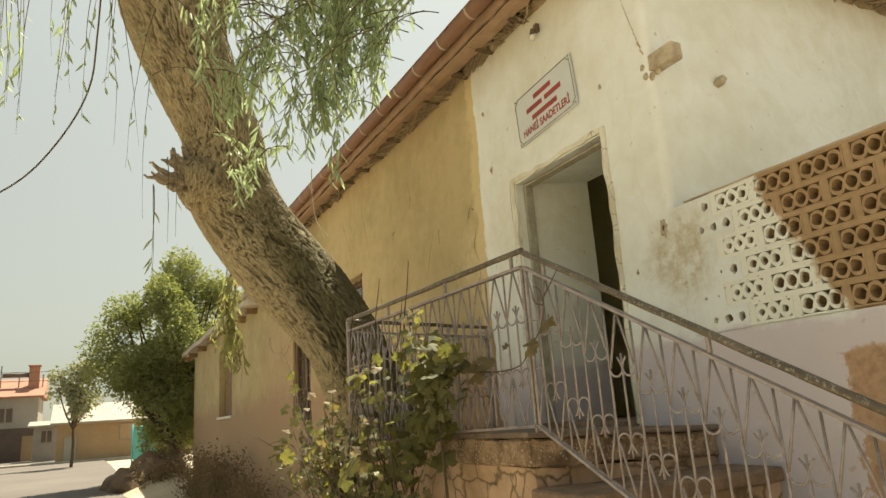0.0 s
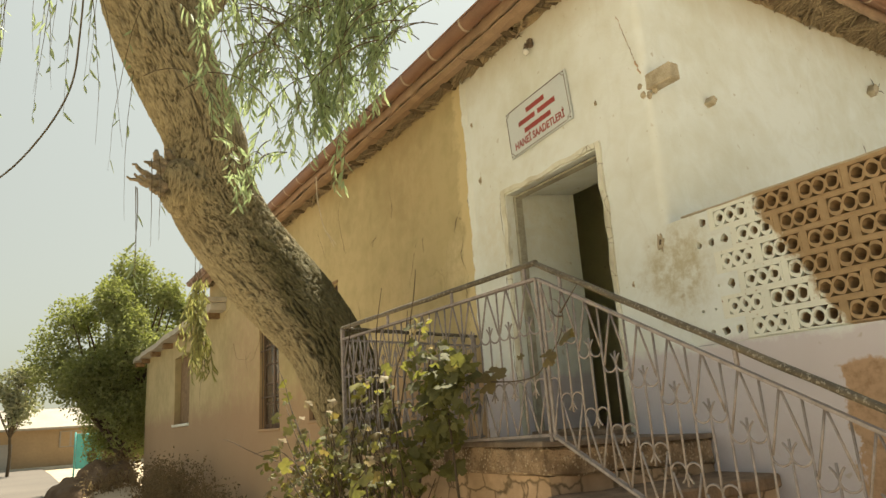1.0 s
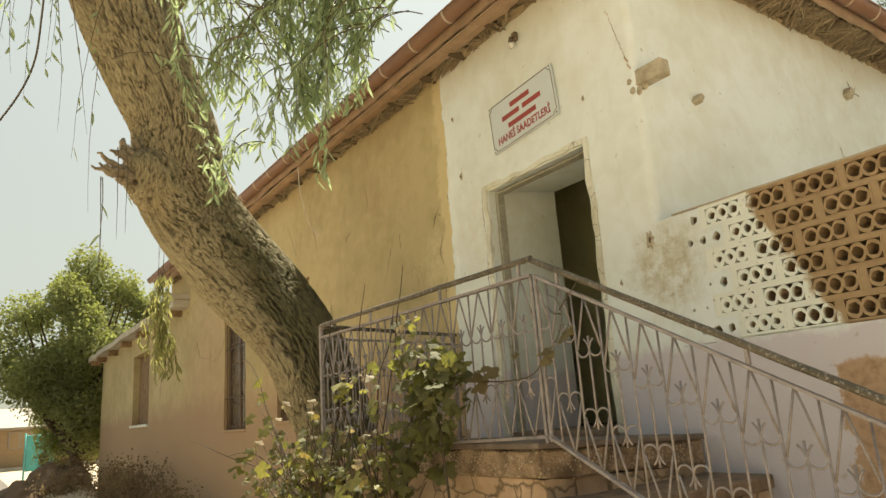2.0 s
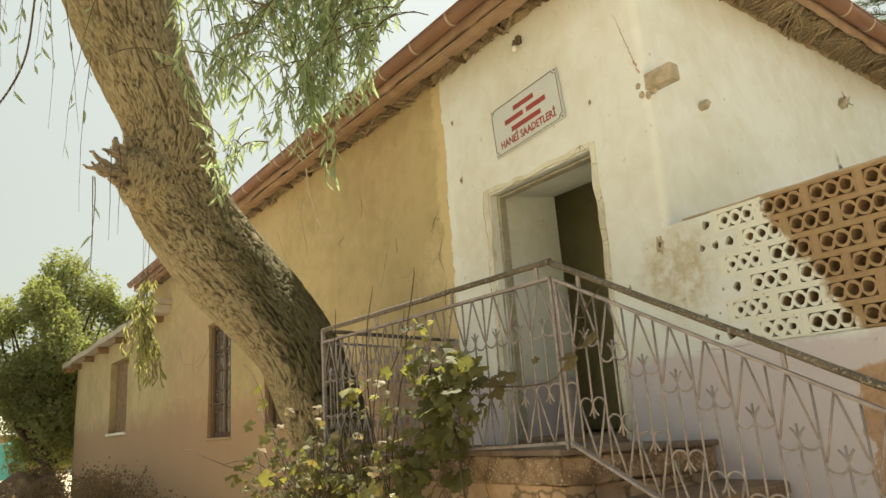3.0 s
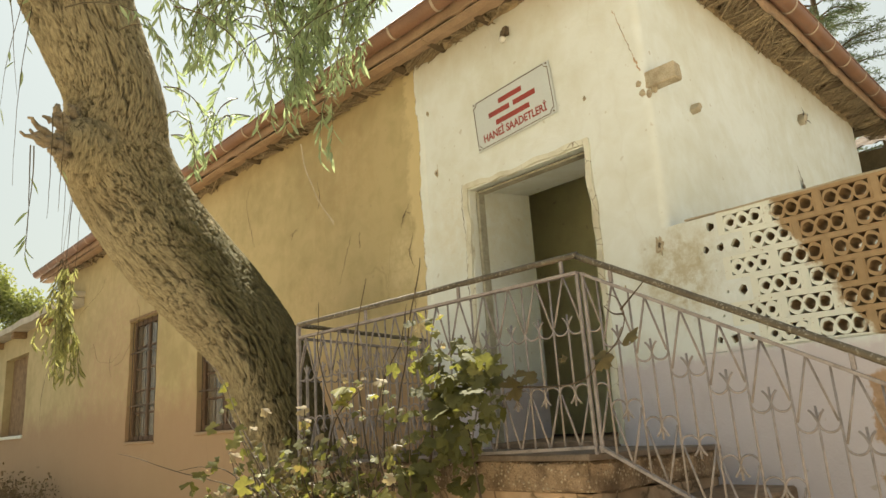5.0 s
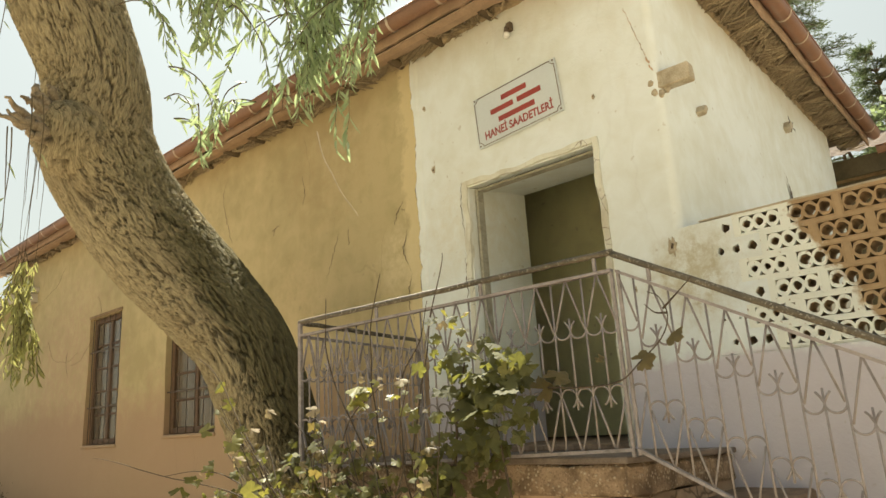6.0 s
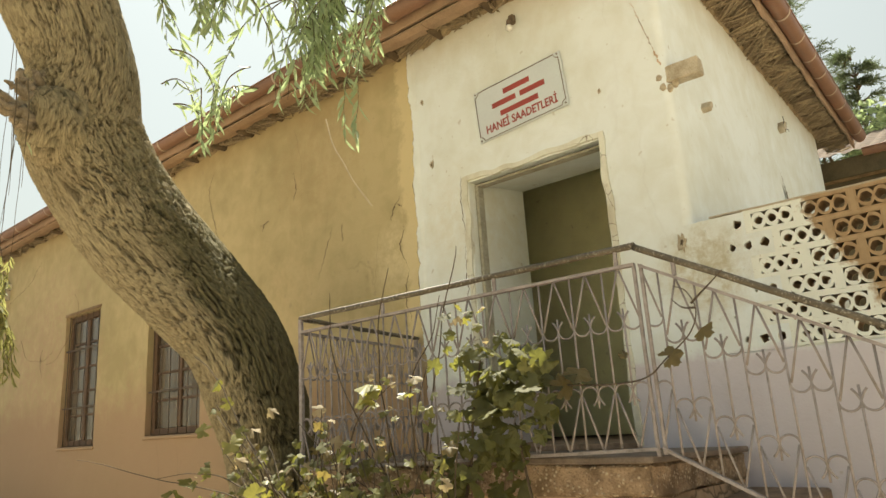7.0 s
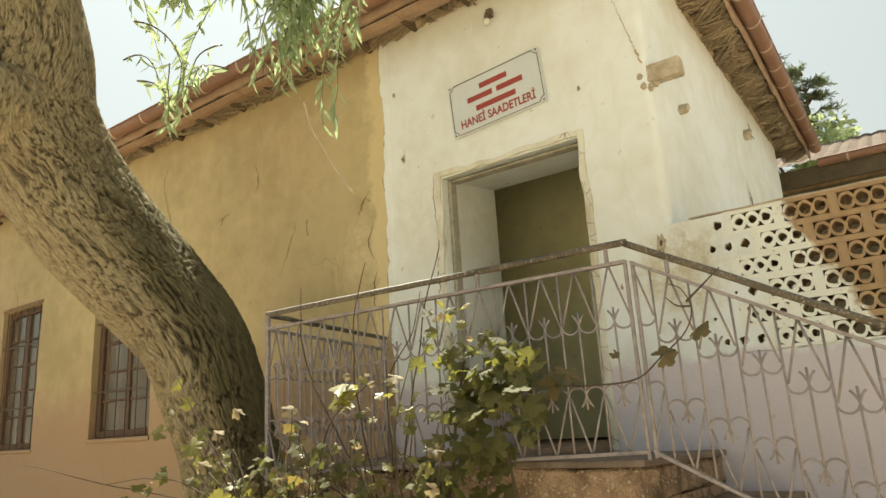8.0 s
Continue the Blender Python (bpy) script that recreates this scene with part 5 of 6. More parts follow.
# long crack above the beam end, in broken runs
rnd = random.Random(19)
bm = bmesh.new()
run = []
for k in range(40):
    yc = 3.172 - 0.0034 * k + 0.010 * fnoise((k, 0, 0), 0.45) + rnd.uniform(-0.002, 0.002)
    xc = 3.0 if yc > 3.06 else 3.06 - math.sqrt(max(0.0, 0.06 ** 2 - (3.06 - yc) ** 2))
    run.append((xc - 0.003, yc, 4.47 - 0.0132 * k))
    if len(run) > 2 and (rnd.random() < 0.22 or k == 39):
        tube(bm, run, [0.0012 + 0.0025 * rnd.random() + (0.003 if k > 30 else 0) for _ in run], 5)
        run = []
tagged(part("wall_crack", bm, M_MUDCOAT), "dark settlement crack down the white wall", "crack", kind="structure")


# ---------------------------------------------------------------- plants: builders
def leaf_cloud(name, places, ways, sizes, ratio, mat, parent=None, label="", bend=0.25, seed=1):
    """Many small folded leaves in one mesh: base, tip and two points on each side."""
    g = np.random.default_rng(seed)
    P, D, S = np.asarray(places, float), np.asarray(ways, float), np.asarray(sizes, float)[:, None]
    D = D / np.maximum(np.linalg.norm(D, axis=1, keepdims=True), 1e-9)
    side = np.cross(D, g.normal(size=D.shape))
    side /= np.maximum(np.linalg.norm(side, axis=1, keepdims=True), 1e-9)
    nrm = np.cross(D, side)
    droop = nrm * S * (g.normal(size=(len(P), 1)) * bend * 0.5)
    a = P
    wide = side * S * ratio * 0.5
    b = P + D * S * 0.26 + wide * 0.86 + nrm * S * ratio * 0.25
    e = P + D * S * 0.60 + wide * 0.92 + nrm * S * ratio * 0.25 + droop * 0.35
    c = P + D * S + droop
    f = P + D * S * 0.60 - wide * 0.92 + nrm * S * ratio * 0.25 + droop * 0.35
    d = P + D * S * 0.26 - wide * 0.86 + nrm * S * ratio * 0.25
    m = P + D * S * 0.45 + droop * 0.2
    n = len(P)
    co = np.stack([a, b, e, c, f, d, m], 1).reshape(-1, 3)
    k = np.arange(n)[:, None] * 7
    faces = np.concatenate([k + np.array([[p, (p + 1) % 6, 6]]) for p in range(6)])
    me = bpy.data.meshes.new(name)
    me.from_pydata(co.tolist(), [], faces.tolist())
    me.materials.append(mat)
    ob = new(name, me)
    if parent is not None:
        ob.parent = parent
    if label:
        ob["label"] = label
    return ob


def strand(rnd, start, length, lean, n, hang=False):
    """A hanging willow twig: points from start downwards."""
    pts, p = [], Vector(start)
    d = Vector((lean[0], lean[1], -1.0 if hang else 0.15))
    for k in range(n + 1):
        pts.append(p.copy())
        t = k / n
        d = d.lerp(Vector((lean[0] * 0.15, lean[1] * 0.15, -1)), 0.12 + 0.35 * t)
        d += Vector((rnd.uniform(-1, 1), rnd.uniform(-1, 1), 0)) * (0.05 if hang else 0.12)
        d.normalize()
        p = p + d * (length / n)
    return pts


def dress(rnd, pts, gap, leaves, thin=1.0, size=(0.085, 0.155), start=0.1):
    """Leaves along a twig: appends (place, way, size)."""
    total = sum((b - a).length for a, b in zip(pts, pts[1:]))
    s = total * start
    while s < total:
        d, i = s, 0
        while i < len(pts) - 2 and d > (pts[i + 1] - pts[i]).length:
            d -= (pts[i + 1] - pts[i]).length
            i += 1
        seg = (pts[i + 1] - pts[i]).normalized()
        q = pts[i] + seg * d
        if rnd.random() < thin:
            out = Vector((rnd.uniform(-1, 1), rnd.uniform(-1, 1), rnd.uniform(-0.4, 0.4)))
            way = seg * 0.7 + out.normalized() * 0.75 + Vector((0, 0, -0.55))
            leaves.append((q, way, rnd.uniform(*size)))
        s += gap * rnd.uniform(0.6, 1.4)


# ---------------------------------------------------------------- the old willow
willow = thing("willow_tree", (2.1, 5.6, 0.0), "old leaning willow with deeply furrowed bark and hanging leafy twigs", "tree")
BASE = Vector((2.1, 5.6, 0.0))
axis = [(2.38, 6.0, -0.15), (2.36, 6.04, 0.6), (2.31, 6.08, 1.3), (2.22, 6.09, 1.75), (2.075, 6.06, 2.1), (1.915, 6.10, 2.5), (1.72, 6.35, 2.9), (1.45, 6.58, 3.3), (1.20, 6.71, 3.7),
        (1.00, 6.74, 4.1), (0.92, 6.65, 4.6), (0.64, 6.59, 5.2), (0.40, 6.58, 5.9), (0.24, 6.6, 6.6)]
girth = [0.46, 0.37, 0.34, 0.328, 0.345, 0.345, 0.385, 0.405, 0.405, 0.42, 0.38, 0.385, 0.45, 0.38]


def bark_tube(name, pts, radii, around, per, parent, label=""):
    """A furrowed limb whose bark runs along it."""
    C = curve_points(pts, per)
    n = len(C)
    R = [float(np.interp(k / per, range(len(radii)), radii)) for k in range(n)]
    bm = bmesh.new()
    uv = bm.loops.layers.uv.new("bark")
    plate, side_shade = bm.verts.layers.float.new("plate"), bm.verts.layers.float.new("side_shade")
    rings, length = [], 0.0
    back = Vector((0.5, 0.86, 0.0))
    for k, p in enumerate(C):
        d = (C[min(k + 1, n - 1)] - C[max(k - 1, 0)]).normalized()
        u = (back - d * back.dot(d)).normalized()
        w = d.cross(u)
        if k:
            length += (C[k] - C[k - 1]).length
        ring = []
        for i in range(around + 1):
            a = 2 * math.pi * i / around
            o = u * math.cos(a) + w * math.sin(a)
            arc = a * R[k]
            slow = 1 + 0.07 * fnoise((math.cos(a) * 1.5, math.sin(a) * 1.5, length * 1.4), 1.0)
            if i == around:
                ring.append((ring[0][0], (arc * 26, length * 5.5)))
                continue
            c, s = math.cos(a), math.sin(a)
            wx, wy = noise.noise(Vector((c * 2.2, s * 2.2, length * 3))), noise.noise(Vector((c * 2.2 + 9, s * 2.2, length * 3)))
            q = Vector((c * R[k] * 25 + wx * 1.3, s * R[k] * 25 + wx * 1.3, length * 6.0 + 1.5 * wy))
            q += 0.26 * noise.noise_vector(q * 2.3)
            wide = 0.11 + 0.10 * noise.noise(q * 0.5 + Vector((3, 8, 2)))
            long_cleft = min(1.0, abs(noise.noise(q)) / max(0.05, wide))
            side_cleft = min(1.0, abs(noise.noise(Vector((q.x * 0.9 + 31, q.y * 0.9, q.z * 1.7)))) / 0.09)
            small = min(1.0, abs(noise.noise(q * 2.9 + Vector((7, 3, 1)))) / 0.2)
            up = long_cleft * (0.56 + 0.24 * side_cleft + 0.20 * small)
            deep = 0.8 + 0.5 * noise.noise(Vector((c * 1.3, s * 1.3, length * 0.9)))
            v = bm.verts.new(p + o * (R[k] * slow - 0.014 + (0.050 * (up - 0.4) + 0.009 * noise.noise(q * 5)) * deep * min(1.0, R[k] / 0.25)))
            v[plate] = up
            # shade painted into the side towards the house, stronger low down
            v[side_shade] = max(0.0, math.cos(a - radians(233)) + float(np.interp(p.z, (2.2, 3.3), (0.25, 0.0)))) * (1.0 + 0.5 * noise.noise(Vector((c, s, length * 0.8)))) * float(np.interp(p.z, (2.4, 3.3, 4.2), (1.1, 0.85, 0.30)))
            ring.append((v, (arc * 26, length * 5.5)))
        rings.append(ring)
    for a, b in zip(rings, rings[1:]):
        for i in range(around):
            quad = (a[i], a[i + 1], b[i + 1], b[i])
            f = bm.faces.new([q[0] for q in quad])
            f.smooth = True
            for lp, q in zip(f.loops, quad):
                lp[uv].uv = q[1]
    bm.faces.new([q[0] for q in rings[-1][:-1]])
    bmesh.ops.recalc_face_normals(bm, faces=bm.faces[:])
    bmesh.ops.transform(bm, matrix=Matrix.Translation(-BASE), verts=bm.verts[:])
    return part(name, bm, M_BARK, parent, label)


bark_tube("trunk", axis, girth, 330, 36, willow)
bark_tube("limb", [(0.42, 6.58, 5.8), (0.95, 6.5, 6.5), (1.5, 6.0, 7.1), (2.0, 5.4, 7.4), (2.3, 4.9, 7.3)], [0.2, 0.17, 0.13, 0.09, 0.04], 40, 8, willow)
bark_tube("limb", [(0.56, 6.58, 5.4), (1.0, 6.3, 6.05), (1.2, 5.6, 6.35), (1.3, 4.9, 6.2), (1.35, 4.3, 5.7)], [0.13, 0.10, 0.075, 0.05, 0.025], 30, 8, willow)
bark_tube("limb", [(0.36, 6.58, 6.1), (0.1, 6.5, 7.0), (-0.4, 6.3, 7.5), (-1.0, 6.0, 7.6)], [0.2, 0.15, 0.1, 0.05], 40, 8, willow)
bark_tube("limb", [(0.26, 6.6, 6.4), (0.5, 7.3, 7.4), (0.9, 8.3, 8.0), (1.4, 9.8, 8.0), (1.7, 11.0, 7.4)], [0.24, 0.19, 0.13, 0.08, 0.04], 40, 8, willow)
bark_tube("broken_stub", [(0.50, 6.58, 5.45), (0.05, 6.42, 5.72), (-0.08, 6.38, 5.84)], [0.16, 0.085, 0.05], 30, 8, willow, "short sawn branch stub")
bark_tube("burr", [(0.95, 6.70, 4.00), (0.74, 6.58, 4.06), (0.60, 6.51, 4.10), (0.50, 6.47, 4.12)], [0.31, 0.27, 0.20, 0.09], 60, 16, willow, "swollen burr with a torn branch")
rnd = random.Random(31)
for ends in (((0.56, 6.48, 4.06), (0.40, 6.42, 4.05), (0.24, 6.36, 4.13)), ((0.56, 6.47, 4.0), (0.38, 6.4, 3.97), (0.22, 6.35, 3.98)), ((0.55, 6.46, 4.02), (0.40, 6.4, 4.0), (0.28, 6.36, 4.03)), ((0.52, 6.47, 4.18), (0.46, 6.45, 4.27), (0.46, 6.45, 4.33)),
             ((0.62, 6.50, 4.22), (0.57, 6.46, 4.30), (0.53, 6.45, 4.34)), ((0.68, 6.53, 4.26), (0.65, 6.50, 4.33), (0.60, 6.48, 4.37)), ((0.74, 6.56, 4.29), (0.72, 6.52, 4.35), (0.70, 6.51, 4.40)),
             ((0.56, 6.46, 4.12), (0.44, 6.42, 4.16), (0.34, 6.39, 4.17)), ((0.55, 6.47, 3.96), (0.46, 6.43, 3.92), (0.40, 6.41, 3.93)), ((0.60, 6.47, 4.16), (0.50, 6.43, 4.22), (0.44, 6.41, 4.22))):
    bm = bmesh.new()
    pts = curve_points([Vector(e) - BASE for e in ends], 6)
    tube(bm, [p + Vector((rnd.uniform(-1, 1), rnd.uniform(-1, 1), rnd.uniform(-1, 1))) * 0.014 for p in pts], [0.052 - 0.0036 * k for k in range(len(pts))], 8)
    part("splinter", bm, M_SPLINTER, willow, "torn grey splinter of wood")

# leafy twigs: (x, y, z of the lowest leaf, twigs, spread, reach up)
rnd = random.Random(17)
leaves, twigs = [], bmesh.new()
CLUMPS = [((1.58, 4.32, 3.95), 8, 0.07, 1.2), ((1.40, 4.30, 3.83), 11, 0.09, 1.3), ((1.25, 4.28, 3.73), 11, 0.09, 1.4), ((1.12, 4.25, 3.58), 6, 0.07, 1.4), ((1.02, 4.20, 3.36), 4, 0.05, 1.5),
          ((1.45, 4.20, 4.20), 14, 0.12, 1.2), ((1.25, 4.20, 4.20), 16, 0.13, 1.2), ((1.62, 4.25, 4.40), 12, 0.12, 1.0), ((1.12, 4.30, 4.15), 9, 0.11, 1.2), ((1.38, 4.30, 4.70), 20, 0.22, 1.0),
          ((1.80, 4.30, 4.75), 10, 0.13, 0.9), ((2.02, 4.20, 4.92), 8, 0.10, 0.8), ((1.22, 4.05, 3.22), 2, 0.03, 1.1), ((0.92, 4.15, 3.12), 3, 0.04, 1.2),
          ((0.62, 4.50, 3.62), 4, 0.06, 1.0), ((0.76, 4.55, 3.80), 6, 0.08, 1.0), ((0.86, 4.50, 3.90), 6, 0.07, 1.0), ((0.50, 4.50, 3.95), 5, 0.08, 1.0), ((0.76, 4.62, 3.22), 6, 0.055, 0.60),
          ((0.72, 4.62, 3.40), 1, 0.01, 1.6), ((0.80, 4.62, 3.40), 1, 0.01, 1.6), ((0.97, 4.40, 4.25), 9, 0.16, 1.1), ((0.62, 4.50, 4.35), 7, 0.14, 1.0), ((0.9, 4.45, 4.75), 12, 0.25, 0.9)]
for (x, y, z), count, spread, reach in CLUMPS:
    for _ in range(round(count * 1.3) if count > 3 else count):
        low = z + abs(rnd.gauss(0, 0.17))
        length = reach * rnd.uniform(0.55, 1.0)
        px, py = rnd.gauss(x, spread), rnd.gauss(y, spread)
        lean = (rnd.uniform(-0.35, 0.35), rnd.uniform(-0.3, 0.4))
        pts = strand(rnd, (px, py, low + length), length, lean, 12)
        shift = Vector((px - pts[-1].x, py - pts[-1].y, low - pts[-1].z))
        pts = [q + shift for q in pts]
        tube(twigs, [q - BASE for q in pts], [0.0045 - 0.0003 * k for k in range(13)], 4, caps=False)
        dress(rnd, pts, 0.032, leaves, 0.9, size=(0.065, 0.13), start=0.0 if reach == 0.60 else 0.25)
# sparse strands towards the road and far end
SPARSE = [((-0.5, 6.3, 4.35), 5, 0.20, 1.6, 0.30), ((-0.8, 6.2, 4.3), 5, 0.15, 1.6, 0.30), ((0.0, 6.3, 3.6), 1, 0.10, 2.4, 0.10), ((0.1, 6.35, 4.1), 2, 0.10, 1.9, 0.10), ((-0.35, 6.3, 3.9), 1, 0.2, 2.4, 0.10),
          ((0.44, 6.32, 3.3), 2, 0.02, 0.8, 0.22), ((0.32, 6.32, 3.0), 2, 0.02, 1.0, 0.15), ((-1.0, 6.0, 4.6), 5, 0.3, 1.8, 0.3), ((-0.2, 6.4, 4.9), 4, 0.3, 1.8, 0.22)]
for (x, y, z), count, spread, reach, thin in SPARSE:
    for _ in range(count):
        length = reach * rnd.uniform(0.8, 1.05)
        px, py, low = rnd.gauss(x, spread), rnd.gauss(y, spread), z + abs(rnd.gauss(0, 0.15))
        pts = strand(rnd, (px, py, low + length), length, (rnd.uniform(-0.3, 0.3), rnd.uniform(-0.1, 0.1)), 12, True)
        shift = Vector((px - pts[-1].x, py - pts[-1].y, low - pts[-1].z))
        pts = [q + shift for q in pts]
        tube(twigs, [q - BASE for q in pts], [0.0055 - 0.00035 * k for k in range(13)], 4, caps=False)
        dress(rnd, pts, 0.045, leaves, thin, start=0.3)
# pale clump hanging low near the far windows: a few long shoots with short leafy side twigs
pale = []
shoots = []
for k in range(5):
    length = rnd.uniform(3.3, 4.2)
    px, py, low = rnd.gauss(1.72, 0.12), rnd.gauss(10.6, 0.18), 2.85 + 0.2 * k
    pts = strand(rnd, (px, py, low + length), length, (rnd.uniform(-0.05, 0.05), rnd.uniform(-0.05, 0.05)), 24, True)
    move = Vector((px - pts[-1].x, py - pts[-1].y, low - pts[-1].z))
    shoots.append([q + move for q in pts])
for k in range(34):
    root = rnd.choice([q for q in rnd.choice(shoots) if 3.3 < q.z < 4.25])
    shoots.append(strand(rnd, root, rnd.uniform(0.35, 0.85), (rnd.uniform(-0.55, 0.55), rnd.uniform(-0.55, 0.55)), 8, True))
for pts in shoots:
    n = len(pts)
    tube(twigs, [q - BASE for q in pts], [0.005 - 0.003 * k / n for k in range(n)], 4, caps=False)
    hung = [q for q in pts if q.z < 4.1]
    if len(hung) > 2:
        dress(rnd, hung, 0.036, pale, 0.85, size=(0.10, 0.17), start=0.0)
drooping = leaf_cloud("drooping_leaves", [q - BASE for q, _, _ in pale], [w for _, w, _ in pale], [s for _, _, s in pale], 0.23, M_WILLOW_PALE, willow, "yellowish drooping willow leaves", seed=5)
tagged(drooping, kind="stuff")
tagged(part("twig_tangle", twigs, M_TWIG, willow, "thin drooping twigs"), kind="stuff")
crown = leaf_cloud("leaves", [q - BASE for q, _, _ in leaves], [w for _, w, _ in leaves], [s for _, _, s in leaves], 0.19, M_WILLOW, willow, "narrow green willow leaves", seed=3)
tagged(crown, kind="stuff")
# a dark drooping cable-like shoot
bm = bmesh.new()
tube(bm, [q - BASE for q in curve_points([(-0.20, 6.4, 6.6), (-0.22, 6.3, 5.3), (-0.27, 6.3, 4.7), (-0.5, 6.3, 4.15), (-0.8, 6.3, 3.76), (-1.3, 6.3, 3.45)], 8)], 0.008, 6)
part("long_shoot", bm, M_TWIG, willow, "thick dark hanging shoot")

# bare ends of the twigs and dry tendrils before the wall
for pts in ([(1.05, 4.05, 3.30), (1.02, 3.94, 3.10), (1.0, 3.83, 2.92), (1.02, 3.72, 2.77)], [(1.01, 3.80, 2.87), (1.05, 3.76, 2.80)],
            [(2.93, 12.3, 2.95), (2.90, 11.9, 2.98), (2.90, 11.5, 3.25), (2.92, 11.3, 3.6), (2.94, 11.5, 3.85)],
            [(2.90, 13.2, 3.4), (2.88, 12.9, 3.1), (2.90, 12.4, 3.0), (2.9, 12.0, 3.1)]):
    bm = bmesh.new()
    q = curve_points(pts, 7)
    tube(bm, [v + Vector((0, fnoise(v, 6), fnoise(v + Vector((4, 0, 0)), 6))) * 0.02 - BASE for v in q], [0.0036 - 0.00008 * k for k in range(len(q))], 5)
    part("dry_tendril", bm, M_TAIL if pts[0][0] < 2 else M_DRY, willow, "pale dry tendril")

# ---------------------------------------------------------------- grape vine by the landing
vine = thing("grape_vine", (1.42, 3.75, 0.0), "sprawling grape vine with lobed leaves on the landing railing", "vine")
VB = Vector((1.42, 3.75, 0.0))


def vine_leaf(seed, fold):
    """A five-lobed leaf about 1 unit across, folded along its middle."""
    rnd = random.Random(seed)
    bm = bmesh.new()
    c = bm.verts.new((0, 0, 0))
    rim = []
    for k in range(29):
        a = radians(-155 + 310 * k / 28)
        lobe = 0.33 + 0.19 * abs(math.cos(a * 2.5)) ** 0.8 + (0.035 if k % 2 else -0.02) + rnd.uniform(-0.03, 0.03)
        x, y = math.sin(a) * lobe, math.cos(a) * lobe
        rim.append(bm.verts.new((x, y, -abs(x) * fold + 0.12 * noise.noise(Vector((x * 4, y * 4, seed))) - 0.15 * y * y)))
    for p, q in zip(rim, rim[1:]):
        f = bm.faces.new((c, q, p))
        f.smooth = True
    me = bpy.data.meshes.new("vine_leaf")
    bm.to_mesh(me)
    bm.free()
    return me


def with_material(me, mat):
    me = me.copy()
    me.materials.clear()
    me.materials.append(mat)
    return me


shapes = [vine_leaf(k, f) for k, f in enumerate((0.1, 0.3, 0.5, 0.8))]
GREEN = [with_material(s, M_VINE) for s in shapes]
YOUNG = [with_material(s, M_VINE_YOUNG) for s in shapes]
DRY_LIT = [with_material(s, M_VINE_DRY_LIT) for s in shapes[2:]]
OLD = [with_material(s, M_VINE_OLD) for s in shapes]
rnd = random.Random(52)


def set_leaf(meshes, p, size, facing):
    n = Vector(facing) + Vector((rnd.gauss(0, 0.45), rnd.gauss(0, 0.45), rnd.gauss(0, 0.45)))
    q = n.normalized().to_track_quat("Z", "Y") @ Euler((0, 0, rnd.uniform(0, 6.28))).to_quaternion()
    again("vine_leaf", rnd.choice(meshes), Matrix.LocRotScale(Vector(p) - VB, q, (size, size, size)), vine)


small_leaves = {}


def add_leaf(meshes, p, size, facing):
    """A small leaf of the joined rest."""
    n = Vector(facing) + Vector((rnd.gauss(0, 0.6), rnd.gauss(0, 0.6), rnd.gauss(0, 0.6)))
    q = n.normalized().to_track_quat("Z", "Y") @ Euler((0, 0, rnd.uniform(0, 6.28))).to_quaternion()
    me = rnd.choice(meshes)
    m = Matrix.LocRotScale(Vector(p) - VB, q, (size, size, size))
    verts, faces = small_leaves.setdefault(me.materials[0].name, ([], []))
    base = len(verts)
    verts += [tuple(m @ v.co) for v in me.vertices]
    faces += [tuple(base + i for i in f.vertices) for f in me.polygons]


TO_YARD = (-0.55, -0.45, 0.75)
# (centre, radii, number, share of young, share of withered and sun-whitened, size)
for c, r, count, young, dry, (s0, s1) in (((1.50, 3.43, 1.93), (0.16, 0.27, 0.24), 70, 0.02, 0.0, (0.085, 0.14)),
                                          ((1.48, 3.60, 1.62), (0.16, 0.26, 0.20), 34, 0.02, 0.03, (0.085, 0.14)),
                                          ((1.47, 3.60, 2.24), (0.10, 0.16, 0.13), 9, 0.4, 0.15, (0.06, 0.10)),
                                          ((1.34, 3.95, 1.98), (0.12, 0.18, 0.14), 8, 0.5, 0.25, (0.06, 0.10)),
                                          ((1.30, 4.30, 1.66), (0.20, 0.50, 0.18), 24, 0.10, 0.16, (0.05, 0.10)),
                                          ((1.25, 4.9, 1.60), (0.20, 0.50, 0.16), 16, 0.14, 0.20, (0.05, 0.10)),
                                          ((1.35, 4.05, 1.32), (0.22, 0.75, 0.22), 48, 0.06, 0.10, (0.07, 0.12)),
                                          ((1.35, 3.95, 1.05), (0.22, 0.50, 0.28), 26, 0.03, 0.05, (0.08, 0.13))):
    for k in range(count * 2):
        d = Vector((rnd.gauss(0, 1), rnd.gauss(0, 1), rnd.gauss(0, 1))).normalized() * rnd.random() ** 0.45
        pick = rnd.random()
        if k % 2:
            d *= 1.12
        (set_leaf if k % 2 == 0 else add_leaf)(YOUNG if pick < young else DRY_LIT if pick < young + dry else GREEN,
                                               (c[0] + d.x * r[0], c[1] + d.y * r[1], c[2] + d.z * r[2]), rnd.uniform(s0, s1) * (0.58 if young < pick < young + dry else 1.0) * (0.85 if k % 2 == 0 else 0.6), TO_YARD)
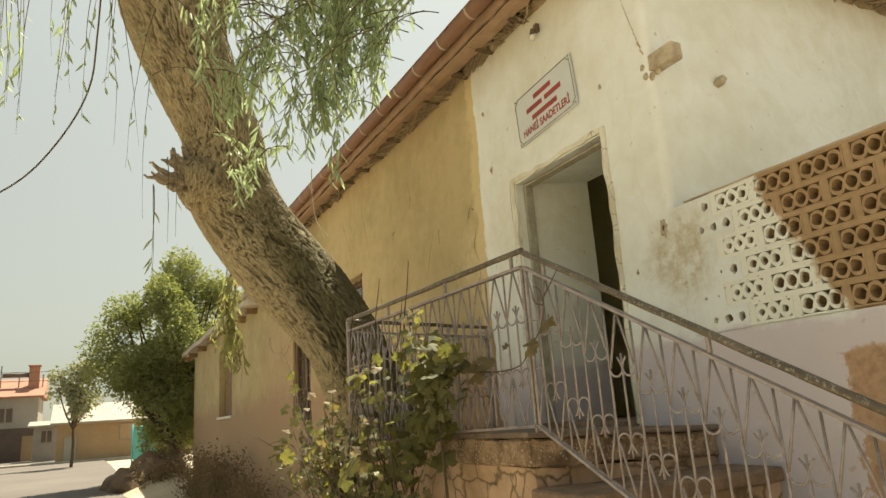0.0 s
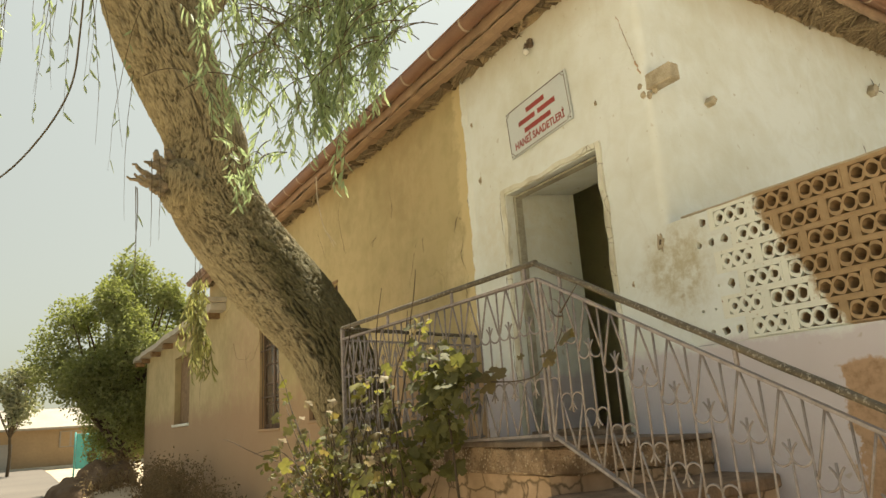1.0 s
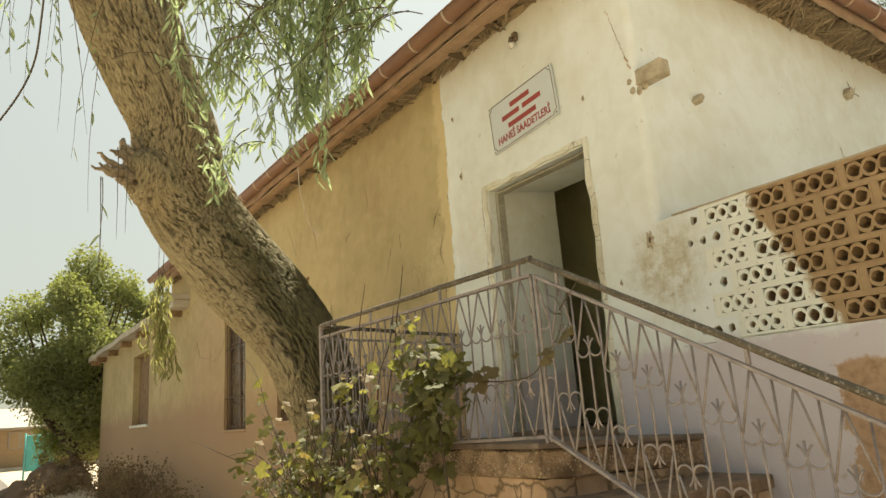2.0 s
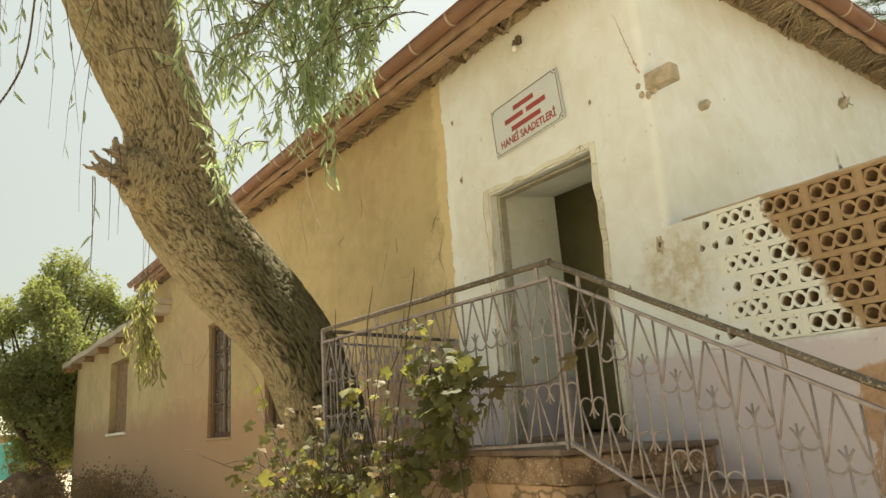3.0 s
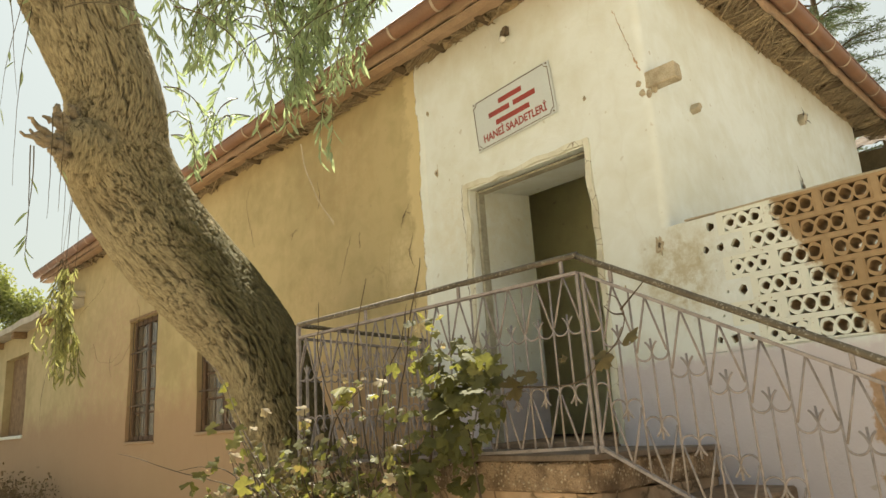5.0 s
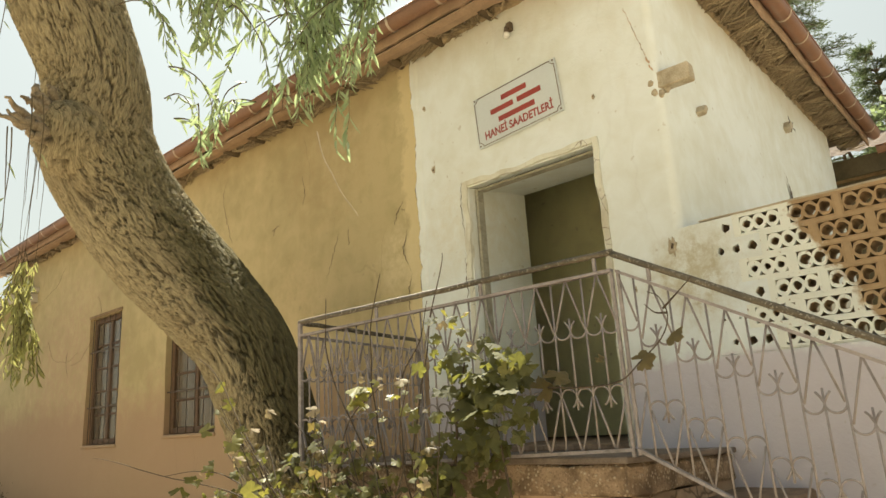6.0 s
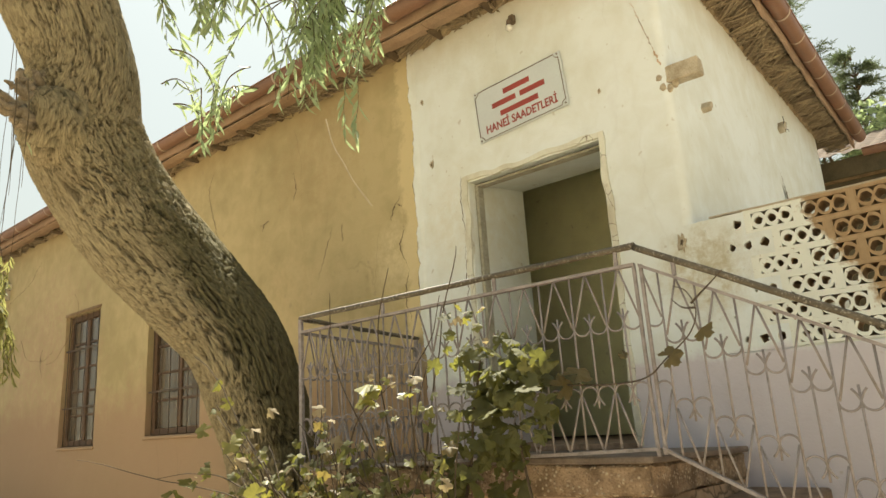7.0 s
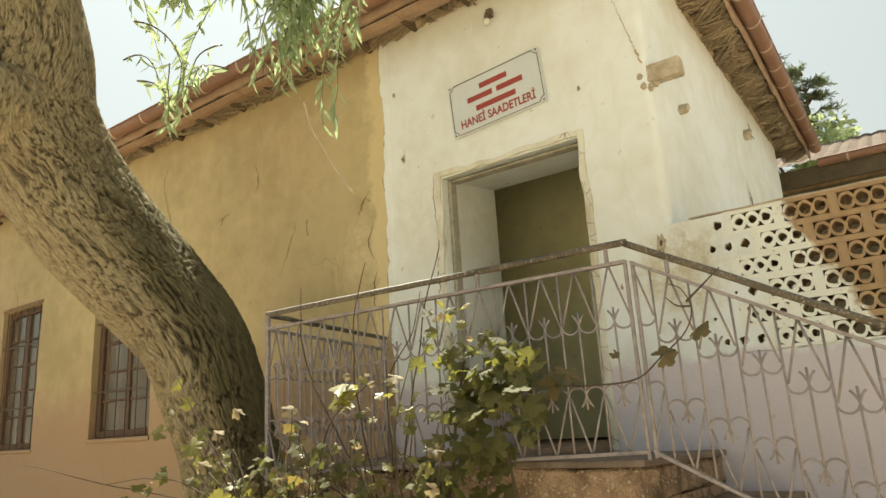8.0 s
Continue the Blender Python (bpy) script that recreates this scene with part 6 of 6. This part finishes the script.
# low tangle of small leaves before the landing and the trunk
for c, r, count in (((1.30, 4.6, 1.38), (0.22, 0.55, 0.20), 90), ((1.35, 4.0, 1.30), (0.22, 0.50, 0.26), 110), ((1.22, 5.1, 1.42), (0.20, 0.45, 0.16), 55), ((1.34, 4.3, 1.0), (0.2, 0.8, 0.25), 130), ((1.30, 4.35, 1.48), (0.20, 0.6, 0.14), 110)):
    for k in range(count):
        d = Vector((rnd.gauss(0, 1), rnd.gauss(0, 1), rnd.gauss(0, 1))).normalized() * rnd.random() ** 0.5
        pick = rnd.random()
        add_leaf(DRY_LIT if pick < 0.12 else YOUNG if pick < 0.18 else OLD if pick < 0.42 else GREEN, (c[0] + d.x * r[0], c[1] + d.y * r[1], c[2] + d.z * r[2]), rnd.uniform(0.035, 0.075), TO_YARD)
for mat_name, (verts, faces) in small_leaves.items():
    me = bpy.data.meshes.new("small_leaves")
    me.from_pydata(verts, [], faces)
    me.materials.append(bpy.data.materials[mat_name])
    ob = new("small_leaves", me)
    ob.parent = vine
    tagged(ob, kind="stuff")
SHOOTS = [[(1.50, 3.65, 1.95), (1.64, 3.42, 1.962), (1.68, 3.17, 1.942), (1.69, 3.0, 1.933), (1.69, 2.858, 1.946), (1.69, 2.757, 2.013), (1.69, 2.65, 2.10), (1.69, 2.614, 2.19), (1.69, 2.64, 2.27), (1.69, 2.69, 2.30)],
          [(1.69, 2.63, 2.22), (1.685, 2.56, 2.27), (1.68, 2.49, 2.33)], [(1.69, 2.615, 2.20), (1.69, 2.67, 2.21), (1.69, 2.71, 2.25)],
          [(1.42, 4.0, 1.5), (1.48, 4.18, 2.1), (1.50, 4.13, 2.5), (1.5, 4.10, 2.62)],
          [(1.42, 3.85, 1.6), (1.5, 3.78, 2.22), (1.5, 3.66, 2.56), (1.5, 3.64, 2.64)],
          [(1.42, 3.9, 1.6), (1.5, 3.98, 2.0), (1.5, 3.82, 2.25), (1.5, 3.76, 2.42)],
          [(1.42, 3.9, 1.3), (1.4, 4.4, 2.1), (1.45, 4.5, 2.4), (1.47, 4.52, 2.55)],
          [(1.3, 4.2, 1.2), (1.2, 4.7, 1.6), (1.2, 5.19, 2.13), (1.2, 5.45, 2.30)],
          [(1.3, 4.2, 1.2), (1.2, 5.0, 1.5), (1.2, 5.9, 1.6), (1.2, 6.6, 1.69), (1.2, 6.95, 1.72)],
          [(1.3, 4.1, 1.1), (1.18, 4.9, 1.55), (1.15, 5.3, 1.63), (1.15, 5.75, 1.6)],
          [(1.40, 3.75, 0.0), (1.36, 3.8, 0.6), (1.45, 3.7, 1.2), (1.48, 3.6, 1.8), (1.5, 3.55, 2.1)],
          [(1.44, 3.8, 0.0), (1.45, 4.0, 0.6), (1.38, 4.1, 1.2), (1.33, 4.3, 1.7)],
          [(1.42, 3.7, 0.0), (1.3, 4.0, 0.7), (1.25, 4.5, 1.3), (1.2, 4.9, 1.65)],
          [(1.42, 3.7, 0.1), (1.5, 3.4, 0.8), (1.48, 3.3, 1.3), (1.5, 3.4, 1.8)],
          [(1.30, 4.3, 1.5), (1.34, 4.2, 1.85), (1.36, 3.97, 2.02)],
          [(1.30, 4.0, 1.0), (1.1, 3.8, 1.35), (1.05, 3.55, 1.5), (1.08, 3.4, 1.62)],
          [(1.30, 4.0, 1.0), (1.1, 4.4, 1.3), (1.0, 4.6, 1.55), (1.02, 4.75, 1.72)]]
for k in range(56):
    foot = Vector((rnd.uniform(1.2, 1.45), rnd.uniform(3.5, 4.9), rnd.uniform(0.9, 1.35)))
    tip = foot + Vector((rnd.uniform(-0.2, 0.1), rnd.uniform(-0.25, 0.65), rnd.uniform(0.25, 0.75)))
    SHOOTS.append([tuple(foot), tuple(foot.lerp(tip, 0.5) + Vector((rnd.uniform(-0.08, 0.08), rnd.uniform(-0.1, 0.1), 0.05))), tuple(tip)])
    for d in (0.6, 0.8, 1.0):
        if rnd.random() < 0.7:
            set_leaf(DRY_LIT if rnd.random() < 0.22 else YOUNG if rnd.random() < 0.18 else OLD if rnd.random() < 0.4 else GREEN, foot.lerp(tip, d) + Vector((rnd.gauss(0, 0.02), rnd.gauss(0, 0.03), rnd.gauss(0, 0.02))), rnd.uniform(0.04, 0.075), (-0.6, -0.5, 0.6))
for k, s in enumerate(SHOOTS):
    bm = bmesh.new()
    pts = curve_points(s, 8)
    r0 = 0.013 if s[0][2] < 0.2 else 0.0048
    tube(bm, [p + Vector((fnoise(p, 5), fnoise(p + Vector((3, 0, 0)), 5), 0)) * 0.015 - VB for p in pts], [r0 * (1 - 0.65 * i / len(pts)) for i in range(len(pts))], 6)
    part("shoot", bm, M_STEM, vine, "brown woody vine shoot")
for p, kind, size in (((1.67, 2.735, 2.025), OLD, 0.11), ((1.67, 2.60, 2.115), OLD, 0.11), ((1.66, 3.15, 1.99), OLD, 0.15), ((1.65, 3.22, 1.94), OLD, 0.14), ((1.66, 2.93, 2.05), OLD, 0.05),
                      ((1.18, 5.3, 1.86), YOUNG, 0.11), ((1.18, 5.02, 1.78), YOUNG, 0.14), ((1.18, 5.19, 2.11), YOUNG, 0.10), ((1.2, 5.1, 2.0), YOUNG, 0.09), ((1.2, 4.68, 1.93), DRY_LIT, 0.10),
                      ((1.18, 5.6, 1.52), GREEN, 0.15), ((1.18, 5.45, 1.58), GREEN, 0.13), ((1.2, 4.85, 1.84), DRY_LIT, 0.11), ((1.33, 3.8, 2.03), DRY_LIT, 0.12), ((1.3, 4.08, 2.02), YOUNG, 0.15), ((1.3, 4.12, 1.95), YOUNG, 0.13),
                      ((1.3, 3.72, 1.88), YOUNG, 0.09), ((1.05, 3.42, 1.60), DRY_LIT, 0.09), ((1.06, 3.5, 1.52), YOUNG, 0.12), ((1.02, 4.7, 1.7), DRY_LIT, 0.11), ((1.0, 4.55, 1.55), YOUNG, 0.12), ((1.05, 3.6, 1.45), GREEN, 0.13)):
    set_leaf(kind, p, size * (0.62 if kind is DRY_LIT else 0.85), (-0.6, -0.5, 0.6))


# ---------------------------------------------------------------- shrubs, trees and houses beyond
def shrub(name, centre, radii, stems, count, leaf, mat, stem_mat, label, seed):
    top = thing(name, (centre[0], centre[1], 0.0), label, "shrub")
    rnd = random.Random(seed)
    bm, places, ways, sizes = bmesh.new(), [], [], []
    for _ in range(stems):
        a, t = rnd.uniform(0, 6.28), rnd.random()
        end = Vector((math.cos(a) * radii[0] * t, math.sin(a) * radii[1] * t, radii[2] * rnd.uniform(0.6, 1.0)))
        foot = Vector((end.x * 0.7, end.y * 0.85, 0))
        pts = curve_points([foot, (foot + end) / 2 + Vector((rnd.uniform(-1, 1), rnd.uniform(-1, 1), 0)) * 0.15, end], 4)
        tube(bm, pts, [0.012 - 0.001 * k for k in range(len(pts))], 4, caps=False)
        for _ in range(count // stems):
            q = pts[rnd.randrange(2, len(pts))] + Vector((rnd.gauss(0, 1), rnd.gauss(0, 1), rnd.gauss(0, 1))) * 0.11
            if q.z > 0.02:
                places.append(q)
                ways.append(Vector((rnd.gauss(0, 1), rnd.gauss(0, 1), rnd.gauss(0.3, 1))))
                sizes.append(rnd.uniform(*leaf))
    tagged(part("stem_tangle", bm, stem_mat, top), kind="stuff")
    tagged(leaf_cloud("leaves", places, ways, sizes, 0.5, mat, top, seed=seed), kind="stuff")
    return top


shrub("dusty_shrub", (2.40, 12.6, 0), (0.35, 1.7, 0.95), 60, 2400, (0.03, 0.07), M_SHRUB, M_DRY, "dusty brown half-dry shrub below the barred windows", 60)
shrub("dusty_shrub", (2.35, 15.6, 0), (0.45, 2.3, 1.30), 70, 3400, (0.035, 0.08), M_SHRUB, M_DRY, "dusty brown half-dry shrub at the foot of the wall", 61)
shrub("dusty_shrub", (2.3, 18.2, 0), (0.5, 1.6, 1.15), 40, 2400, (0.04, 0.09), M_SHRUB, M_DRY, "dusty brown half-dry shrub beside the annex", 62)
shrub("weed_clump", (1.9, 22.6, 0.35), (0.8, 1.6, 1.0), 60, 900, (0.05, 0.12), M_SHRUB, M_DRY, "dry pale weeds on the roadside bank", 63)
shrub("weed_clump", (2.4, 26.5, 0.35), (0.9, 2.2, 1.5), 50, 1600, (0.06, 0.14), M_SHRUB, M_DRY, "dry weeds under the leafy tree", 64)


def broad_tree(name, place, trunk_h, trunk_r, clumps, count, leaf, mat, label, seed, clump_r=(0.5, 0.95)):
    """Trunk, limbs to each clump, and a crown of leafy clumps with gaps; clumps are (x, y, z) from the foot."""
    top = thing(name, place, label, "tree")
    rnd = random.Random(seed)
    bm = bmesh.new()
    fork = Vector((0, 0, trunk_h))
    tube(bm, curve_points([(0, 0, -0.2), (0.06, 0.03, trunk_h * 0.5), fork], 5), [trunk_r * (1.15 - 0.03 * k) for k in range(11)], 12)
    part("trunk", bm, M_LIMB, top)
    places, ways, sizes = [], [], []
    for c in clumps:
        c = Vector(c)
        bm = bmesh.new()
        mid = fork.lerp(c, 0.5) + Vector((rnd.uniform(-1, 1), rnd.uniform(-1, 1), 0.2)) * 0.2
        tube(bm, curve_points([fork - Vector((0, 0, 0.1)), mid, c], 5), [trunk_r * 0.5 * (1 - 0.085 * k) for k in range(11)], 6)
        part("limb", bm, M_LIMB, top)
        r = rnd.uniform(*clump_r)
        for _ in range(count):
            d = Vector((rnd.gauss(0, 1), rnd.gauss(0, 1), rnd.gauss(0, 0.8)))
            d = d.normalized() * r * rnd.random() ** 0.4 * (1 + 0.35 * noise.noise(d.normalized() * 2.2 + c))
            places.append(c + d)
            ways.append(d.normalized() * 0.5 + Vector((rnd.gauss(0, 0.6), rnd.gauss(0, 0.6), -0.2 + rnd.gauss(0, 0.4))))
            sizes.append(rnd.uniform(*leaf))
    tagged(leaf_cloud("crown", places, ways, sizes, 0.75, mat, top, "dense green leaves", seed=seed), kind="stuff")
    return top


bm = bmesh.new()
bmesh.ops.create_icosphere(bm, subdivisions=5, radius=1.0)
for v in bm.verts:
    n = 1 + 0.3 * noise.noise(v.co * 1.7) + 0.10 * noise.noise(v.co * 6) + 0.04 * noise.noise(v.co * 17)
    v.co = Vector((1.85 + v.co.x * 1.35 * n, 25.6 + v.co.y * 2.5 * n, -0.15 + v.co.z * 1.2 * n))
tagged(part("earth_bank", bm, M_BANK, None, smooth=True), "brown eroded earth bank at the foot of the tree", "bank", kind="structure")
rnd = random.Random(71)
clumps = []
while len(clumps) < 52:
    a, h = rnd.uniform(0, 6.28), rnd.uniform(1.3, 7.0)
    w = 2.7 * (1 - ((h - 3.5) / 4.4) ** 2) ** 0.5 * rnd.uniform(0.4, 1.0)
    c = (math.cos(a) * w, math.sin(a) * w * 0.8, h)
    if c[0] > -0.9 or h > 3.3:
        clumps.append(c)
clumps += [(1.6, 0, 6.5), (2.2, 0, 6.1), (2.7, 0.2, 5.4), (1.2, 0, 7.0), (2.4, -0.3, 6.4), (0.1, 0, 8.0), (2.6, 0, 4.6), (0.2, 0, 7.6), (-0.4, 0.2, 7.2), (0.7, 0.1, 7.0), (-2.3, 0, 3.9), (-2.4, 0.2, 4.6), (-2.2, 0.3, 5.3), (-0.7, -1.3, 2.9), (-0.2, -1.6, 2.5), (0.4, -1.6, 2.6), (-1.2, -1.0, 3.2), (0.9, -1.5, 3.0), (0.2, -1.5, 1.9), (0.7, -1.5, 1.9), (-0.3, -1.2, 3.6), (-1.5, -0.6, 3.4), (1.2, -0.5, 2.2)]
broad_tree("mulberry_tree", (2.7, 27.5, 0.1), 1.3, 0.2, clumps, 900, (0.065, 0.125), M_CROWN, "dense dark-green leafy tree beyond the annex", 72)
clumps = [(rnd.uniform(-1.3, 1.3), rnd.uniform(-1, 1), rnd.uniform(3.2, 6.4)) for _ in range(20)]
broad_tree("roadside_tree", (-0.9, 50.0, 0.0), 2.4, 0.09, clumps, 150, (0.14, 0.26), M_DUSTY, "thin greyish young tree before the far houses", 73, (0.45, 0.8))
broad_tree("garden_tree", (14.25, 3.25, 0.0), 4.4, 0.16, [(rnd.uniform(-0.7, 0.7), rnd.uniform(-0.8, 0.8), rnd.uniform(5.4, 7.2)) for _ in range(9)], 160, (0.10, 0.18), M_WILLOW, "light-green leafy treetop behind the rear roof", 74, (0.3, 0.5))


def cedar(place, height, seed, label, wide=0.30):
    """A conifer with whorled, slightly drooping boughs of fine needles."""
    top = thing("cedar_tree", place, label, "tree")
    rnd = random.Random(seed)
    bm = bmesh.new()
    tube(bm, [(0, 0, -0.2), (0.02, 0, height * 0.5), (0, 0.02, height - 0.3)], [0.2, 0.11, 0.012], 10)
    part("trunk", bm, M_LIMB, top)
    places, ways, sizes = [], [], []
    z = height * 0.3
    while z < height - 0.1:
        reach = (height - z) * wide + 0.25
        for _ in range(5):
            a = rnd.uniform(0, 6.28)
            out = Vector((math.cos(a), math.sin(a), 0))
            L = reach * rnd.uniform(0.6, 1.1)
            pts = curve_points([Vector((0, 0, z)), out * L * 0.5 + Vector((0, 0, z + 0.12)), out * L + Vector((0, 0, z + 0.02 + rnd.uniform(-0.1, 0.15)))], 6)
            bm = bmesh.new()
            tube(bm, pts, [0.022 - 0.0014 * k for k in range(len(pts))], 5, caps=False)
            part("bough", bm, M_LIMB, top)
            side = Vector((-out.y, out.x, 0))
            for i, p in enumerate(pts[3:]):
                for s in (-1, 1):
                    for q in range(5):
                        w = side * s * rnd.uniform(0.3, 1) + out * 0.7 + Vector((0, 0, rnd.uniform(-0.25, 0.2)))
                        b0 = p + w.normalized() * 0.05 * q
                        for _ in range(3):
                            places.append(b0)
                            ways.append(w.normalized() + Vector((rnd.gauss(0, 0.5), rnd.gauss(0, 0.5), rnd.gauss(0.1, 0.4))))
                            sizes.append(rnd.uniform(0.06, 0.12))
        z += rnd.uniform(0.28, 0.42)
    tagged(leaf_cloud("needles", places, ways, sizes, 0.16, M_CEDAR, top, "blue-green needle sprays", seed=seed), kind="stuff")
    return top


cedar((14.2, 4.45, 0), 13.0, 81, "tall dark cedar behind the house", 0.23)
cedar((15.0, 3.0, 0), 8.9, 82, "slender cedar behind the rear wing", 0.15)


def gable_house(name, x0, x1, y0, y1, h, ridge, wall_mat, roof_mat, label, lower=None, openings=()):
    """A far house: walls, pitched roof along x, and its openings."""
    cx, cy = (x0 + x1) / 2, (y0 + y1) / 2
    top = thing(name, (cx, cy, 0.0), label, "house", "far houses")
    hx, hy = (x1 - x0) / 2, (y1 - y0) / 2
    bm = bmesh.new()
    box(bm, (-hx, -hy, lower or 0.0), (hx, hy, h))
    part("wall", bm, wall_mat, top)
    if lower:
        bm = bmesh.new()
        box(bm, (-hx, -hy - 0.05, -0.2), (hx, hy, lower - 0.004))
        part("ground_floor", bm, M_FARDARK, top, "dark ground floor")
    bm = bmesh.new()
    o = 0.45
    v = [bm.verts.new(p) for p in ((-hx - o, -hy - o, h), (hx + o, -hy - o, h), (hx + o, hy + o, h), (-hx - o, hy + o, h), (-hx - o, 0, ridge), (hx + o, 0, ridge),
                                   (-hx - o, -hy - o, h - 0.15), (hx + o, -hy - o, h - 0.15), (hx + o, hy + o, h - 0.15), (-hx - o, hy + o, h - 0.15))]
    for f in ((0, 1, 5, 4), (2, 3, 4, 5), (0, 4, 3), (1, 2, 5), (6, 7, 1, 0), (7, 8, 2, 1), (8, 9, 3, 2), (9, 6, 0, 3), (9, 8, 7, 6)):
        bm.faces.new([v[i] for i in f])
    bmesh.ops.recalc_face_normals(bm, faces=bm.faces[:])
    part("roof", bm, roof_mat, top)
    for nm, wx, wz, ww, wh, mat in openings:
        bm = bmesh.new()
        box(bm, (wx - ww / 2 - cx, -hy - 0.09, wz), (wx + ww / 2 - cx, -hy - 0.012, wz + wh), 0.02)
        o2 = part(nm, bm, M_SHEET if nm == "window" else mat, top)
        if nm == "window":
            for sgn in (-1, 1):
                bm = bmesh.new()
                box(bm, (wx + sgn * ww * 0.24 - ww * 0.19 - cx, -hy - 0.11, wz + 0.08), (wx + sgn * ww * 0.24 + ww * 0.19 - cx, -hy - 0.094, wz + wh - 0.08))
                part("pane", bm, mat, o2)
    return top


h1 = gable_house("village_house", -18.0, -4.3, 76.0, 84.0, 6.0, 7.9, M_FARWHITE, M_FARROOF, "two-storey white village house with red roof", 3.1,
                 [("window", -6.9, 3.6, 1.3, 1.4, M_FARDARK), ("window", -9.5, 3.6, 1.6, 1.4, M_FARDARK), ("door", -5.0, 0.05, 0.9, 2.3, M_FARTAN)])
bm = bmesh.new()
box(bm, (5.8, -2.5, 6.6), (6.7, -1.7, 8.9), 0.03)
box(bm, (5.7, -2.6, 8.9), (6.8, -1.6, 9.05), 0.03)
part("chimney", bm, M_FARROOF, h1)
bm = bmesh.new()
tube(bm, [(3.6, -2.2, 8.1), (6.0, -2.2, 8.1)], 0.22, 10)
for px in (3.5, 5.0, 7.0):
    tube(bm, [(px, -2.2, 6.8), (px, -2.2, 9.0 if px < 4 else 8.1)], 0.05, 5)
part("water_tank", bm, M_FARDARK, h1, "roof water tank on a steel stand")
gable_house("tan_house", -2.1, 9.0, 59.8, 66.0, 3.0, 4.5, M_FARTAN, M_SHEET, "low tan plastered house with pale sheet roof", None,
            [("window", 2.9, 1.5, 1.5, 1.2, M_FARTAN), ("door", -1.2, 0.05, 0.8, 1.9, M_FARWHITE)])
gable_house("porch_house", -4.2, -2.3, 70.0, 74.0, 3.1, 3.5, M_FARWHITE, M_SHEET, "small white porch between the far houses", None,
            [("window", -3.2, 1.6, 0.9, 1.1, M_FARDARK)])
tagged(plain_structure("pavement", (-18, 58.9, 0.0), (9, 59.75, 0.22), M_CONCRETE, "low concrete kerb along the far houses", "pavement"))
gate = thing("garden_gate", (2.55, 40.0, 0.0), "turquoise painted metal gate leaf under the tree", "gate")
bm = bmesh.new()
box(bm, (-0.5, -0.03, 0.5), (0.6, 0.03, 2.2), 0.02)
part("panel", bm, M_TEAL, gate)
for px in (-0.55, 0.65):
    bm = bmesh.new()
    tube(bm, [(px, 0, 0), (px, 0, 2.3)], 0.04, 8)
    part("post", bm, M_TEAL, gate)
# overhead wires
poles = thing("utility_pole", (-26.0, 64.0, 0.0), "grey utility pole carrying wires over the road", "pole")
bm = bmesh.new()
tube(bm, [(0, 0, 0), (0, 0, 9.0)], [0.16, 0.1], 10)
part("post", bm, M_CONCRETE, poles)
for dz in (8.6, 7.9):
    bm = bmesh.new()
    tube(bm, [(t * 40, 0, dz - 1.2 * math.sin(math.pi * t) - 0.4 * t) for t in (k / 16 for k in range(17))], 0.02, 5)
    part("wire", bm, M_BLACK, poles)
